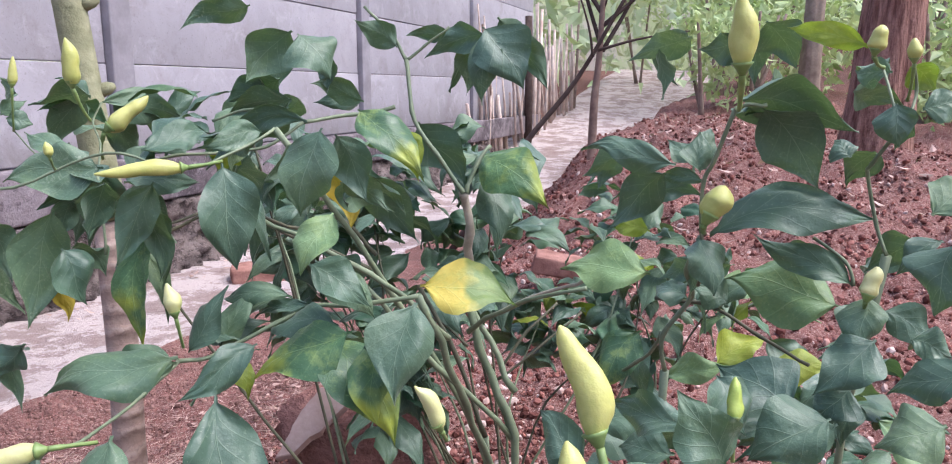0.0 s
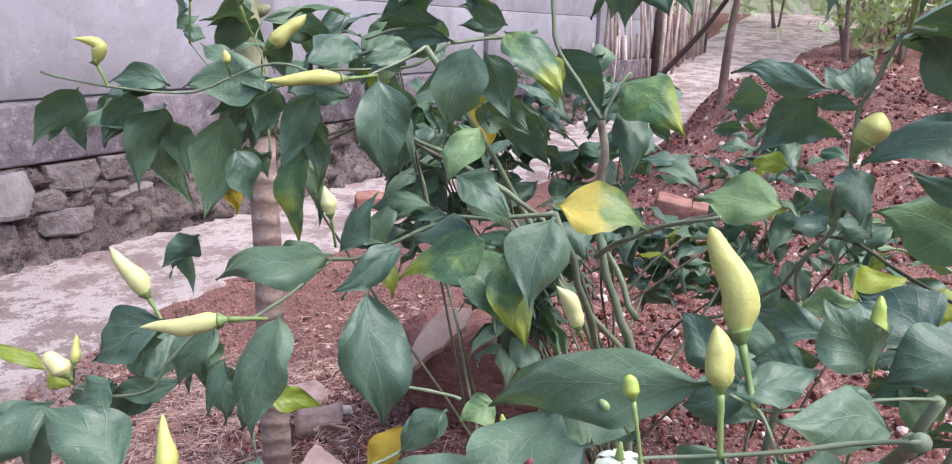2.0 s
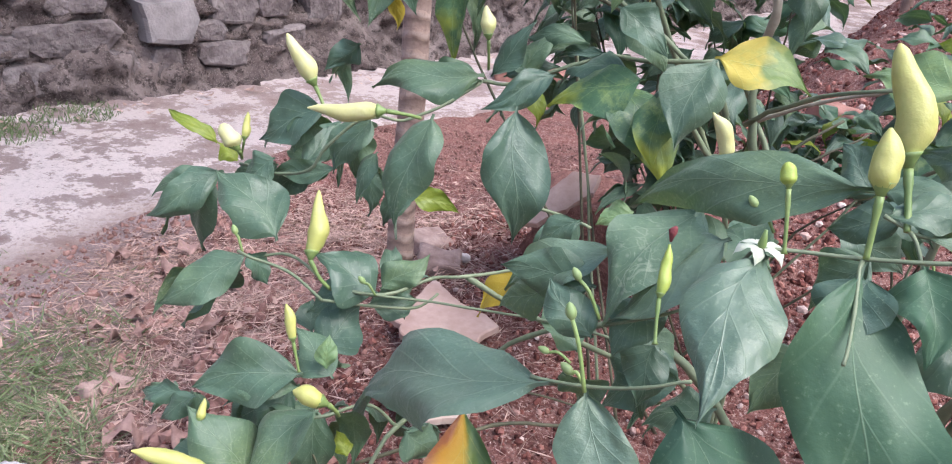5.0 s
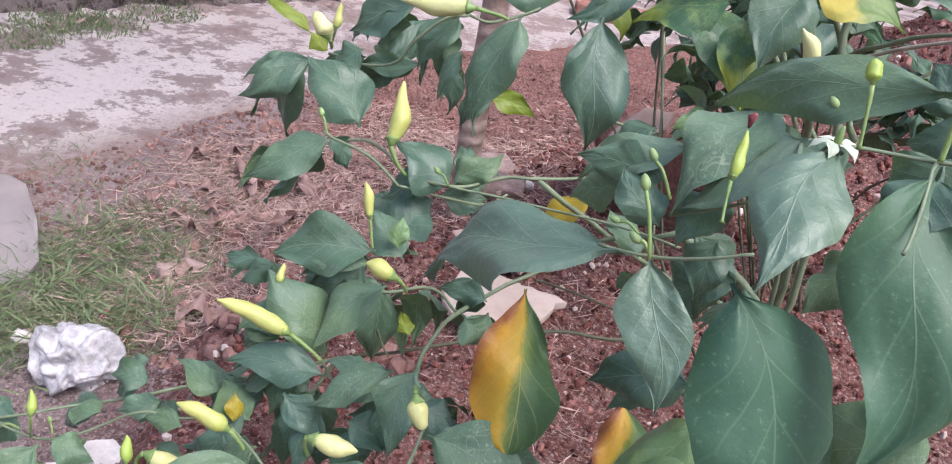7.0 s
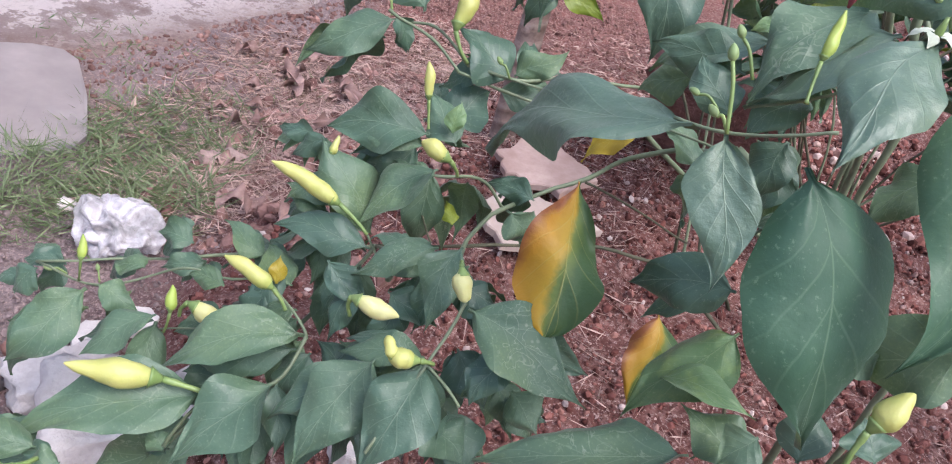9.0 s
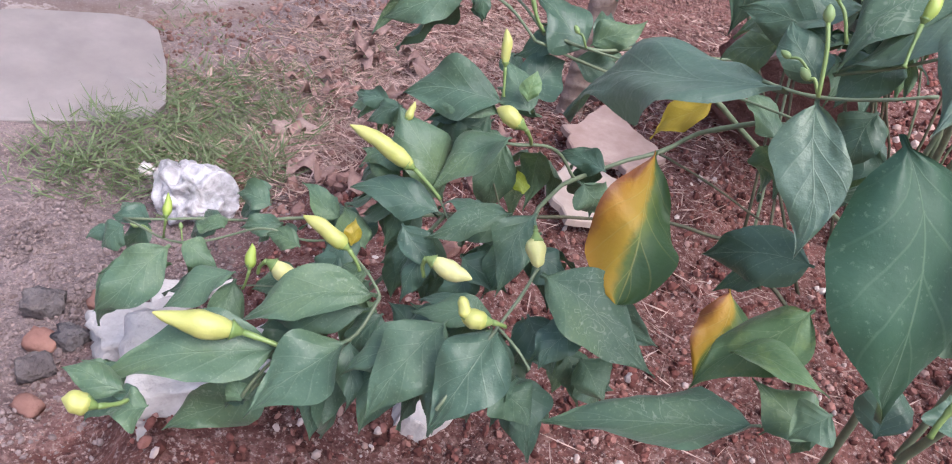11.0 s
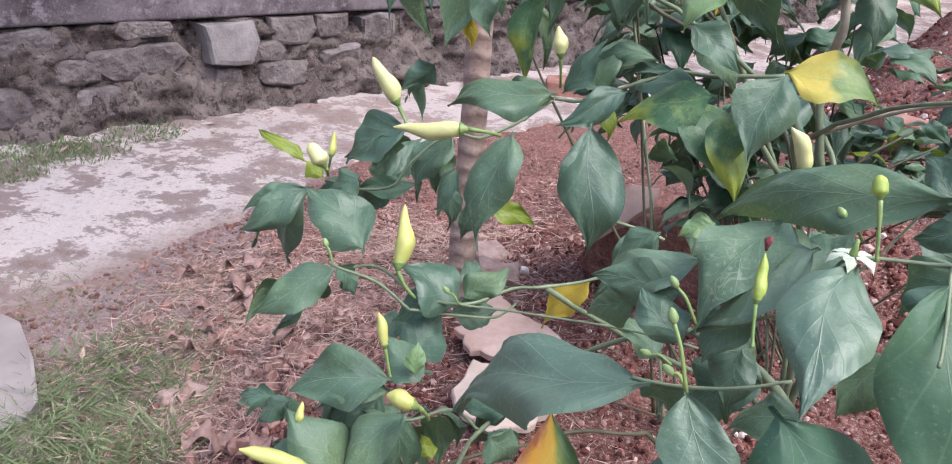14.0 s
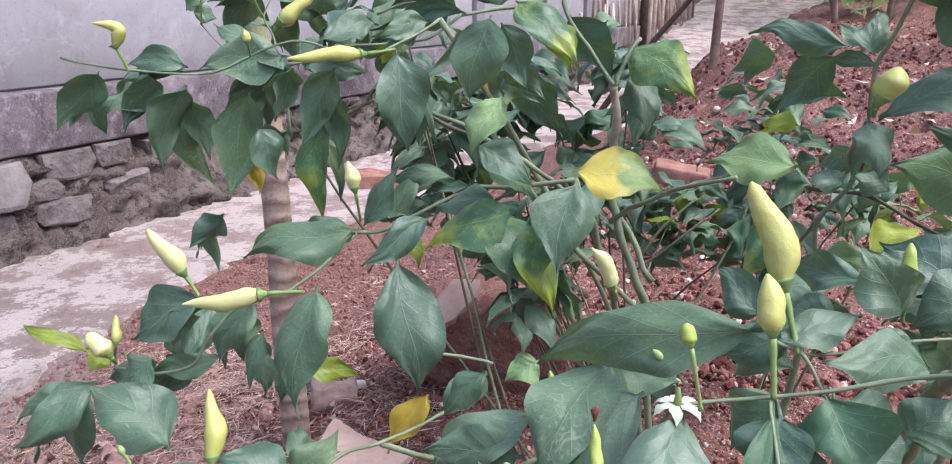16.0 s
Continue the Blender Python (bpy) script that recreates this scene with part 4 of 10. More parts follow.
scatter_grass("grass", [(-1.0, 0.60, 0.13), (-1.02, 0.45, 0.10), (-0.93, 0.66, 0.12), (-0.92, 0.74, 0.10), (-0.80, 0.58, 0.07), (-1.09, 0.73, 0.12), (-1.05, 0.59, 0.12), (-0.98, 0.40, 0.10), (-0.90, 0.56, 0.10), (-1.02, 0.80, 0.14), (-0.88, 0.50, 0.12)], 3000, 0.060, M_GRASS, "green weedy grass round the cement slab", "grass", 3, flat=0.35, wide=1.0)
scatter_grass("grass", [on_wall(s, o, 0).to_tuple()[:2] + (0.14,) for s, o in ((-2.1, 0.36), (-2.35, 0.42), (-2.6, 0.5), (-2.6, 0.30), (-2.9, 0.45), (-1.85, 0.26), (-2.2, 0.28))], 3000, 0.026, M_GRASS, "low green weeds along the wall foot", "grass", 5, wide=1.5)
scatter_grass("grass", [(-1.24, 0.86, 0.16), (-1.10, 0.92, 0.20), (-1.40, 0.90, 0.14), (-1.02, 1.12, 0.16)], 420, 0.030, M_GRASS, "sparse short grass at the earthy edge of the path", "grass", 4, flat=0.2, wide=0.9)
scatter_grass("dry_grass", [(-0.95, 0.85, 0.25), (-0.85, 0.65, 0.18), (-1.05, 1.05, 0.20), (-0.8, 1.05, 0.22), (-0.75, 0.8, 0.2), (-0.9, 1.35, 0.2), (-1.1, 1.2, 0.18), (-1.0, 1.6, 0.2), (-0.75, 1.5, 0.2)], 14000, 0.052, M_STRAW, "matted dry straw and dead grass on the bank", "dry grass", 6, flat=0.84, wide=0.62)
scatter_grass("dry_grass", [(-0.5, 1.25, 0.22), (-0.4, 1.0, 0.25), (-0.65, 1.95, 0.25), (-0.4, 1.7, 0.2), (1.3, 3.4, 0.5), (0.9, 4.6, 0.5), (-0.6, 1.6, 0.25), (-0.42, 1.15, 0.2), (-0.48, 1.3, 0.18), (-0.3, 0.75, 0.25), (0.05, 0.6, 0.3)], 2600, 0.05, M_STRAW, "scattered straw on the dug soil", "dry grass", 7, flat=0.9, wide=0.6)


def scatter_leaves(name, spots, count, size, mat, label, seed):
    rng = random.Random(seed)
    rows = []
    for _ in range(count):
        cx, cy, r = spots[rng.randrange(len(spots))]
        a, q = rng.uniform(0, 6.3), r * rng.random() ** 0.6
        x, y = cx + q * math.cos(a), cy + q * math.sin(a)
        d = Vector((rng.gauss(0, 1), rng.gauss(0, 1), rng.uniform(-0.1, 0.35))).normalized()
        s = d.cross(Vector((rng.gauss(0, 0.35), rng.gauss(0, 0.35), 1))).normalized()
        ln = size * rng.uniform(0.4, 1.3)
        z = max(rise(x, y), 0.0 if x < along(y) else -1.0)
        rows.append((Vector((x, y, z + rng.uniform(0.004, 0.02))), d, s, ln, ln * rng.uniform(0.3, 0.6)))
    return tagged(raw_part(name, *flakes(rows), mat), label, "leaf litter", kind="stuff")


scatter_leaves("leaf_litter", [(-0.95, 0.95, 0.3), (-0.8, 0.75, 0.22), (-0.75, 1.15, 0.25), (-1.0, 1.3, 0.2), (-0.45, 1.3, 0.25), (-0.62, 1.95, 0.28), (-0.35, 1.65, 0.2), (-1.12, 1.15, 0.15), (-0.98, 1.6, 0.2)], 420, 0.024, M_DRY, "brown dead leaves on the bank beside the path", 21)
scatter_leaves("leaf_litter", [(1.4, 4.4, 0.7), (1.0, 3.2, 0.6), (1.9, 3.3, 0.8), (1.5, 5.4, 0.6)], 420, 0.06, M_STRAW, "pale dead leaves on the dug soil", 22)
scatter_leaves("leaf_litter", [on_wall(s, 0.33, 0).to_tuple()[:2] + (0.1,) for s in np.arange(-2.4, 4.0, 0.25)], 160, 0.035, M_STRAW, "dead leaves and twigs along the wall foot", 23)


def dead_leaves(count, seed):
    """Curled dead leaves, each lying as it fell on the bank."""
    rng = random.Random(seed)
    for k in range(count):
        y = rng.uniform(0.55, 1.30)
        x = bank_edge(y) + rng.gauss(-0.10, 0.13)
        size = rng.uniform(0.028, 0.075)
        a = rng.uniform(0, 6.28)
        d = Vector((math.cos(a), math.sin(a), rng.uniform(-0.1, 0.30))) * size
        base = Vector((x, y, max(rise(x, y), rise(x + d.x, y + d.y) - d.z) + 0.008))
        bm = blade(base, base + d, (-math.sin(a), math.cos(a), rng.uniform(-0.4, 0.4)), size * rng.uniform(0.45, 0.75), rng.uniform(0.05, 0.25), rng.uniform(0.2, 0.9), 0.5, seed + k)
        tagged(new("dead_leaf", mesh_of(bm, "dead_leaf", M_DEAD_LEAF, True)), rng.choice(("curled pinkish-brown dead leaf on the straw bank", "dry brown dead leaf half buried in straw")), "dead leaf", "dead leaves on the bank")


def clods(name, count, area, small, large, mat, label, seed, sunk=0.3):
    """Crumbs and lumps of earth, each its own faceted body in one mesh."""
    rng = random.Random(seed)
    ico = bmesh.new()
    bmesh.ops.create_icosphere(ico, subdivisions=1, radius=1.0)
    shape = [v.co.copy() for v in ico.verts]
    tris = [tuple(v.index for v in f.verts) for f in ico.faces]
    ico.free()
    verts, faces = [], []
    for _ in range(count):
        x, y = area(rng)
        r = small + (large - small) * rng.random() ** 4
        k = len(verts)
        m = Euler((rng.uniform(0, 6), rng.uniform(0, 6), rng.uniform(0, 6))).to_matrix()
        sc = Vector((rng.uniform(0.7, 1.3), rng.uniform(0.6, 1.1), rng.uniform(0.5, 0.9))) * r
        c = Vector((x, y, rise(x, y) + r * sunk))
        for p in shape:
            w = m @ Vector((p.x * sc.x, p.y * sc.y, p.z * sc.z))
            verts.append(c + w * rng.uniform(0.86, 1.10))
        faces += [(a + k, b + k, d + k) for a, b, d in tris]
    return tagged(raw_part(name, verts, faces, mat), label, "soil", kind="stuff")


def crumb_material():
    m = Nodes("soil_crumbs", 0.97, 0.1)
    col = m.ramp(m.island(), (0.0, (0.056, 0.021, 0.018)), (0.6, (0.205, 0.080, 0.068)), (0.86, (0.31, 0.150, 0.126)), (0.93, (0.40, 0.27, 0.24)), (1.0, (0.56, 0.46, 0.43)))
    m.bump(m.noise(90, 4, 0.7), 0.8, 0.004)
    return m.done(col)


M_CRUMB = crumb_material()
M_GREY_SOIL = plain("grey_soil_crumbs", (0.125, 0.090, 0.088), (0.32, 0.245, 0.242), 16, 0.97, 0.1, 0.7, 0.003)
M_BANK = plain("bank_crumbs", (0.085, 0.040, 0.036), (0.40, 0.235, 0.205), 14, 0.97, 0.1, 0.8, 0.004)
clods("soil_crumbs", 34000, lambda g: (lambda y: (bank_edge(y) + 0.03 + 1.35 * g.random(), y))(g.uniform(0.10, 1.7)), 0.0012, 0.0075, M_CRUMB, "fine reddish crumbs and grit on the bed", 41)
clods("soil_crumbs", 9000, lambda g: (lambda y: (bank_edge(y) - 0.45 * g.random() ** 0.8, y))(g.uniform(0.05, 0.62)), 0.0010, 0.0055, M_GREY_SOIL, "fine grey-purple dusty soil below the bed", 46)
clods("soil_clods", 36000, lambda g: (lambda y: (max(along(y) + 0.2, 0.10 * y - 0.35) + 2.4 * g.random(), y))(1.3 + 4.6 * g.random() ** 1.4), 0.0018, 0.0155, M_CRUMB, "loose red clods of freshly dug soil", 42, 0.2)
clods("pebbles", 11000, lambda g: (lambda y: (along(y) + 0.02 + 0.85 * g.random() ** 1.3, y))(g.uniform(0.58, 2.6)), 0.0015, 0.009, M_BANK, "small stones and grit on the bank", 43)
clods("earth_lumps", 2200, lambda g: (lambda y: (bank_edge(y) + g.gauss(0.02, 0.13), y))(g.uniform(0.52, 1.45)), 0.002, 0.021, M_BANK, "broken lumps of dry earth along the crumbling edge of the bed", 45, 0.15)
clods("pebbles", 350, lambda g: (lambda y: (along(y) - 0.85 * g.random() ** 2, y))(g.uniform(0.4, 4.0)), 0.002, 0.009, M_PEBBLE, "loose grit on the cement path", 44)


# ---- dead leaves and chili plants ----
from mathutils import Quaternion


def blade(base, tip, side, width, bend, fold, wave, seed, form=None):
    """One leaf: stalk, uneven ovate blade with a drawn-out tip, folded along its midrib and curling. side points across it."""
    rng = random.Random(seed)
    b, t, s = Vector(base), Vector(tip), Vector(side).normalized()
    d = t - b
    length = d.length
    s = (s - d * (s.dot(d) / d.length_squared)).normalized()
    up = d.normalized().cross(s).normalized()
    if up.z < 0:
        up, s = -up, -s
    nu, nv = 24, 5
    bm = bmesh.new()
    uv = bm.loops.layers.uv.new("UVMap")
    phase, skew, twist = rng.uniform(0, 6.3), rng.uniform(-0.06, 0.06), rng.uniform(-0.8, 0.8)
    calm = min(1.0, 0.045 / width)
    wave *= rng.uniform(0.6, 2.2) * calm
    twist *= calm
    broad, drawn, neck = rng.uniform(0.28, 0.40), rng.uniform(1.25, 1.90), rng.uniform(0.55, 0.85)
    if width > 0.055:
        broad, drawn, neck = 0.37, 1.62, 0.80
    lopsided = (rng.uniform(0.82, 1.06), rng.uniform(0.82, 1.06))
    cup, droop, swing = rng.uniform(-0.45, 0.05), rng.uniform(0.02, 0.11), rng.uniform(-0.05, 0.05)
    roll = rng.uniform(-0.5, 0.5) if rng.random() < 0.35 else 0.0
    if form:
        broad, drawn, neck = form
        skew, swing, twist = 0.15 * skew, 0.2 * swing, 0.3 * twist
    rows, coords = [], {}
    for i in range(nu + 1):
        u = i / nu
        k = max(0.0, (u - 0.05) / 0.95)
        shape = math.sin(0.5 * math.pi * min(k / broad, 1.0)) ** neck if k < broad else max(0.0, math.cos(0.5 * math.pi * (k - broad) / (1 - broad))) ** drawn
        half = 0.5 * width * shape + 0.0011 * (1 - u) ** 0.5
        rise_up = length * ((bend + droop) * math.sin(math.pi * u ** 0.85) - 0.35 * droop * math.sin(2 * math.pi * u))
        mid = b + d * u + up * rise_up + s * (length * (skew * math.sin(math.pi * u) + swing * math.sin(2 * math.pi * u)))
        tw = twist * (u - 0.30) * (1 - 0.3 * u)
        su, uu = s * math.cos(tw) + up * math.sin(tw), up * math.cos(tw) - s * math.sin(tw)
        gutter = fold * (1.5 - 1.3 * u)
        row = []
        for j in range(-nv, nv + 1):
            v = j / nv
            a = abs(v)
            edge = lopsided[0 if j < 0 else 1] * (1 + 0.17 * calm * a * noise.fractal(Vector((u * 3.6, phase + (9 if j < 0 else 0), seed * 0.61)), 0.8, 2.1, 2))
            lift = half * (gutter * a * (1.3 - 0.6 * a) + cup * v * v + roll * v * a * a + 1.2 * wave * a ** 1.5 * math.sin(9.0 * u + phase + (2.3 if j > 0 else 0.0)))
            lift += 0.065 * length * a * noise.noise(Vector((u * 4.0, v * 2.2 + phase, seed * 0.37)))
            lift += 0.026 * length * a * noise.noise(Vector((u * 9.0 - a * 3.0, v * 3.0, seed * 0.9)))
            vert = bm.verts.new(mid + su * (v * half * edge) + uu * lift)
            coords[vert] = (u, 0.5 + 0.5 * v)
            row.append(vert)
        rows.append(row)
    for r, q in zip(rows, rows[1:]):
        for j in range(2 * nv):
            f = bm.faces.new((r[j], r[j + 1], q[j + 1], q[j]))
            for loop in f.loops:
                loop[uv].uv = coords[loop.vert]
    return bm


M_DEAD_LEAF = plain("dead_leaf_brown", (0.17, 0.095, 0.085), (0.40, 0.265, 0.235), 30, 0.85, 0.25, 0.6, 0.002, 160)
dead_leaves(34, 61)

LEAVES = {"g": (M_LEAF, ""), "m": (M_MOTTLED, "green leaf mottled with yellow"), "p": (M_PALE, "pale blotchy leaf"), "l": (M_YELLOWGREEN, "yellow-green leaf"),
          "y": (M_YELLOW, "yellow dying leaf"), "o": (M_OCHRE, "half green, half orange-yellow leaf"), "s": (M_GLOSSY_SHADED, "glossy leaf, its green deepened for shade"), "w": (M_WAXY, "waxy leaf, its green lightened for a pale sheen"), "x": (M_ORANGE, "dying leaf, half orange and half green")}
leaf_count = [0]


def leaf(plant, kind, base, tip, side, width, bend=0.06, fold=0.24, wave=0.16, form=None):
    leaf_count[0] += 1
    mat, label = LEAVES[kind]
    # blades turn their upper face some way towards the light
    rng = random.Random(leaf_count[0] * 7 + 1)
    d = (Vector(tip) - Vector(base)).normalized()
    s = (Vector(side) - d * Vector(side).dot(d)).normalized()
    if d.cross(s).z < 0:
        s = -s
    level = (Vector((0, 0, 1)).cross(d)).normalized() * -1.0
    if level.dot(s) < 0:
        level = -level
    gap = s.angle(level)
    turn = min(gap, radians(rng.uniform(5, 38)))
    if gap > 1e-3:
        s = Quaternion(s.cross(level).normalized(), turn) @ s
    side, width = s, width * 0.94 / math.cos(turn)
    part("leaf", blade(base, tip, side, width, bend, fold, wave, leaf_count[0], form), mat, plant, label)


def lathe(line, radii, sides=14):
    """A round body along a line, with u along it."""
    bm = tube(line, radii, sides, cap=False)
    uv = bm.loops.layers.uv.new("UVMap")
    bm.verts.ensure_lookup_table()
    n = len(line)
    for f in bm.faces:
        for loop in f.loops:
            loop[uv].uv = ((loop.vert.index // sides) / (n - 1), 0.5)
    bm.verts.index_update()
    for f in bm.faces:
        for loop in f.loops:
            loop[uv].uv = ((loop.vert.index // sides) / (n - 1), 0.5)
    return bm


PODS = {"y": M_PEPPER, "c": M_PEPPER_PALE, "g": M_PEPPER_GREEN}


def pepper(plant, kind, base, tip, thick, foot=None, sway=0.02, blunt=0.0, lump=0.085):
    """A pod from its calyx to its tip, with the calyx and the stalk to its foot. sway bows it sideways."""
    leaf_count[0] += 1
    rng = random.Random(leaf_count[0])
    b, t = Vector(base), Vector(tip)
    d = t - b
    across = d.cross(Vector((0.35, -0.9, 0.2))).normalized()
    line, radii = [], []
    n = 17
    if kind == "g":
        lump *= 0.3
    phase = rng.uniform(0, 6.3)
    for i in range(n):
        u = i / (n - 1)
        line.append(b + d * u + across * (sway * d.length * math.sin(math.pi * u * 1.15) + 0.012 * d.length * math.sin(9 * u + phase)))
        body = (0.50 + 0.50 * math.sin(min(u / 0.26, 1.0) * math.pi / 2)) * (1 - max(0.0, (u - 0.30) / 0.70) ** (1.75 + blunt)) ** (0.72 - 0.15 * min(blunt, 1))
        radii.append(max(0.0006, 0.45 * thick * body * (1 + lump * math.sin(8.5 * u + phase))))
    body_mesh = lathe(line, radii)
    for k, v in enumerate(body_mesh.verts):
        c = line[min(k // 14, n - 1)]
        v.co += (v.co - c) * (0.28 * noise.noise(v.co * (0.8 / thick)) + 0.13 * noise.noise(v.co * (2.1 / thick)))
    pod = part("pepper", body_mesh, PODS[kind], plant, {"y": "pale yellow chili pepper", "c": "creamy white chili pepper", "g": "small yellow-green chili pepper"}[kind])
    ahead = d.normalized()
    cap_line = [b - ahead * 0.16 * thick * 1.6, b - ahead * 0.08 * thick, b + ahead * 0.06 * thick, b + ahead * 0.17 * thick]
    part("calyx", tube(cap_line, [0.11 * thick, 0.20 * thick, 0.30 * thick, 0.38 * thick], 10), M_CALYX, pod, "green calyx")
    if foot is not None:
        f = Vector(foot)
        end = cap_line[0]
        mid = (end + f) / 2 - ahead * (end - f).length * 0.10
        part("stalk", tube(curve((end, mid, f), 5), [0.10 * thick + 0.0004] * 3 + [0.075 * thick + 0.0003] * 7 + [0.0014], 7), M_CALYX, pod, "green stalk")


def bud(plant, at, foot, size=0.006):
    a, f = Vector(at), Vector(foot)
    d = (a - f).normalized()
    line = [a + d * size * k for k in (-0.7, -0.4, 0.0, 0.5, 0.9, 1.1)]
    ob = part("flower_bud", lathe(line, [size * k for k in (0.25, 0.5, 0.6, 0.5, 0.28, 0.03)], 10), M_BUD, plant, "closed green flower bud")
    part("stalk", tube(curve((line[0], (a + f) / 2 + Vector((0, 0, size * 0.7)), f), 4), [size * 0.25] * 9, 6), M_CALYX, ob)


def branch(plant, r0, r1, *points, kind="g"):
    line = curve(points, 5)
    n = len(line) - 1
    for i in range(1, n):
        q = line[i] * 22.0
        line[i] += Vector((noise.noise(q), noise.noise(q + Vector((9, 0, 0))), noise.noise(q + Vector((0, 9, 0))))) * (0.7 * (r0 + r1))
    part("branch", tube(line, [0.68 * (r0 + (r1 - r0) * i / n) * (1 + 0.10 * noise.noise(line[i] * 60.0) + (0.20 if i % 5 == 0 else 0.0)) for i in range(n + 1)], 9), {"g": M_STEM, "w": M_TWIG, "d": M_TWIG_DARK}[kind], plant,
         {"g": "green branch", "w": "grey-brown woody stem", "d": "thin dark branch"}[kind])


def flower(plant, at, size):
    """A small hanging star of six pointed petals under a green cup."""
    a = Vector(at)
    ob = part("flower", tube([a + Vector((0, 0, size * k)) for k in (0.8, 0.5, 0.25, 0.1)], [size * k for k in (0.06, 0.12, 0.16, 0.12)], 9), M_CALYX, plant, "open white star-shaped flower")
    for k in range(6):
        ang = 2 * math.pi * k / 6 + 0.4
        out = Vector((math.cos(ang), math.sin(ang), 0))
        tip = a + out * size * 0.95 - Vector((0, 0, size * 0.22))
        part("petal", blade(a + out * size * 0.12 + Vector((0, 0, size * 0.15)), tip, out.cross(Vector((0, 0, 1))), size * 0.38, 0.16, 0.1, 0.05, k), M_PETAL, ob, "white petal")


def stigma(plant, at, size):
    a = Vector(at)
    part("withered_flower", tube([a - Vector((0, 0, size)), a, a + Vector((0, 0, size * 1.2)), a + Vector((0.001, 0, size * 2.2))], [size * 0.25, size * 0.5, size * 0.9, size * 0.35], 8), M_STIGMA, plant, "withered dark red flower remains")

plant_tall = thing("chili_plant", "tall chili plant with forked woody stem and drooping leaves", "chili plant", "chili plants in the bed")
plant_left = thing("chili_plant", "bushy chili plant with yellow pods and drooping leaves beside the path", "chili plant", "chili plants in the bed")
plant_front = thing("chili_plant", "chili plant with large dark leaves and a big yellow pod", "chili plant", "chili plants in the bed")
plant_low = thing("chili_plant", "low spreading chili plant heavy with small yellow pods", "chili plant", "chili plants in the bed")
plant_side = thing("chili_plant", "leggy chili plant with broad leaves and plump yellow pods", "chili plant", "chili plants in the bed")
branch(plant_tall, 0.0074, 0.0064, (-0.011, 0.834, 0.692), (-0.009, 0.816, 0.750), (-0.013, 0.793, 0.794), kind="w")
branch(plant_tall, 0.0035, 0.0033, (-0.013, 0.793, 0.794), (-0.041, 0.806, 0.836), (-0.068, 0.817, 0.876), (-0.074, 0.836, 0.931), kind="g")
branch(plant_tall, 0.0035, 0.0029, (-0.010, 0.793, 0.794), (0.001, 0.806, 0.823), (0.015, 0.818, 0.841), kind="g")
branch(plant_tall, 0.0033, 0.0020, (-0.074, 0.836, 0.931), (-0.090, 0.843, 0.959), (-0.119, 0.847, 0.987), kind="g")
branch(plant_tall, 0.0027, 0.0017, (-0.074, 0.836, 0.931), (-0.054, 0.837, 0.946), (-0.028, 0.837, 0.965), kind="g")
branch(plant_tall, 0.0048, 0.0046, (-0.011, 0.834, 0.692), (0.004, 0.825, 0.624), (0.040, 0.812, 0.513), kind="g")
branch(plant_tall, 0.0039, 0.0040, (-0.067, 0.869, 0.676), (-0.024, 0.849, 0.601), (0.011, 0.831, 0.505), kind="d")
branch(plant_tall, 0.0050, 0.0038, (0.040, 0.812, 0.513), (-0.042, 0.796, 0.606), (-0.115, 0.767, 0.702), kind="g")
leaf(plant_tall, "g", (-0.181, 0.777, 0.957), (-0.226, 0.767, 0.906), (0.72, 0.22, -0.66), 0.054)
leaf(plant_tall, "g", (-0.202, 0.815, 0.955), (-0.211, 0.827, 0.895), (0.74, -0.63, -0.23), 0.032, 0.13, 0.19, 0.18)
leaf(plant_tall, "g", (-0.176, 0.779, 0.954), (-0.144, 0.777, 0.909), (0.81, 0.14, 0.56), 0.055)
leaf(plant_tall, "g", (-0.170, 0.827, 0.950), (-0.158, 0.829, 0.897), (0.90, -0.39, 0.19), 0.028, 0.06, 0.35, 0.21)
leaf(plant_tall, "g", (-0.228, 0.804, 0.984), (-0.302, 0.803, 0.958), (0.33, 0.19, -0.93), 0.030)
leaf(plant_tall, "g", (-0.083, 0.835, 0.944), (-0.126, 0.817, 0.971), (-0.53, -0.01, -0.85), 0.032)
leaf(plant_tall, "g", (-0.030, 0.837, 0.962), (-0.074, 0.835, 0.956), (0.11, 0.08, -0.99), 0.020)
leaf(plant_tall, "g", (0.010, 0.838, 0.958), (-0.056, 0.858, 0.934), (0.37, 0.06, -0.93), 0.034)
leaf(plant_tall, "g", (0.008, 0.892, 0.957), (-0.033, 0.941, 0.898), (0.88, 0.37, -0.30), 0.033, 0.05, 0.21, 0.12)
leaf(plant_tall, "g", (-0.002, 0.853, 0.951), (-0.011, 0.873, 0.894), (0.99, 0.03, -0.15), 0.032, 0.08, 0.27, 0.28)
leaf(plant_tall, "g", (0.007, 0.828, 0.964), (0.050, 0.818, 0.900), (0.83, -0.05, 0.56), 0.057)
leaf(plant_tall, "g", (0.015, 0.844, 0.958), (0.007, 0.832, 0.883), (0.99, -0.13, -0.09), 0.040, 0.12, 0.30, 0.27)
leaf(plant_tall, "g", (0.006, 0.842, 0.954), (0.003, 0.833, 0.910), (-0.17, -0.96, 0.22), 0.023, 0.08, 0.19, 0.12)
leaf(plant_tall, "g", (0.023, 0.836, 0.975), (0.079, 0.856, 0.900), (0.81, -0.07, 0.58), 0.044)
leaf(plant_tall, "g", (-0.199, 0.796, 0.911), (-0.257, 0.800, 0.887), (0.37, 0.11, -0.92), 0.036)
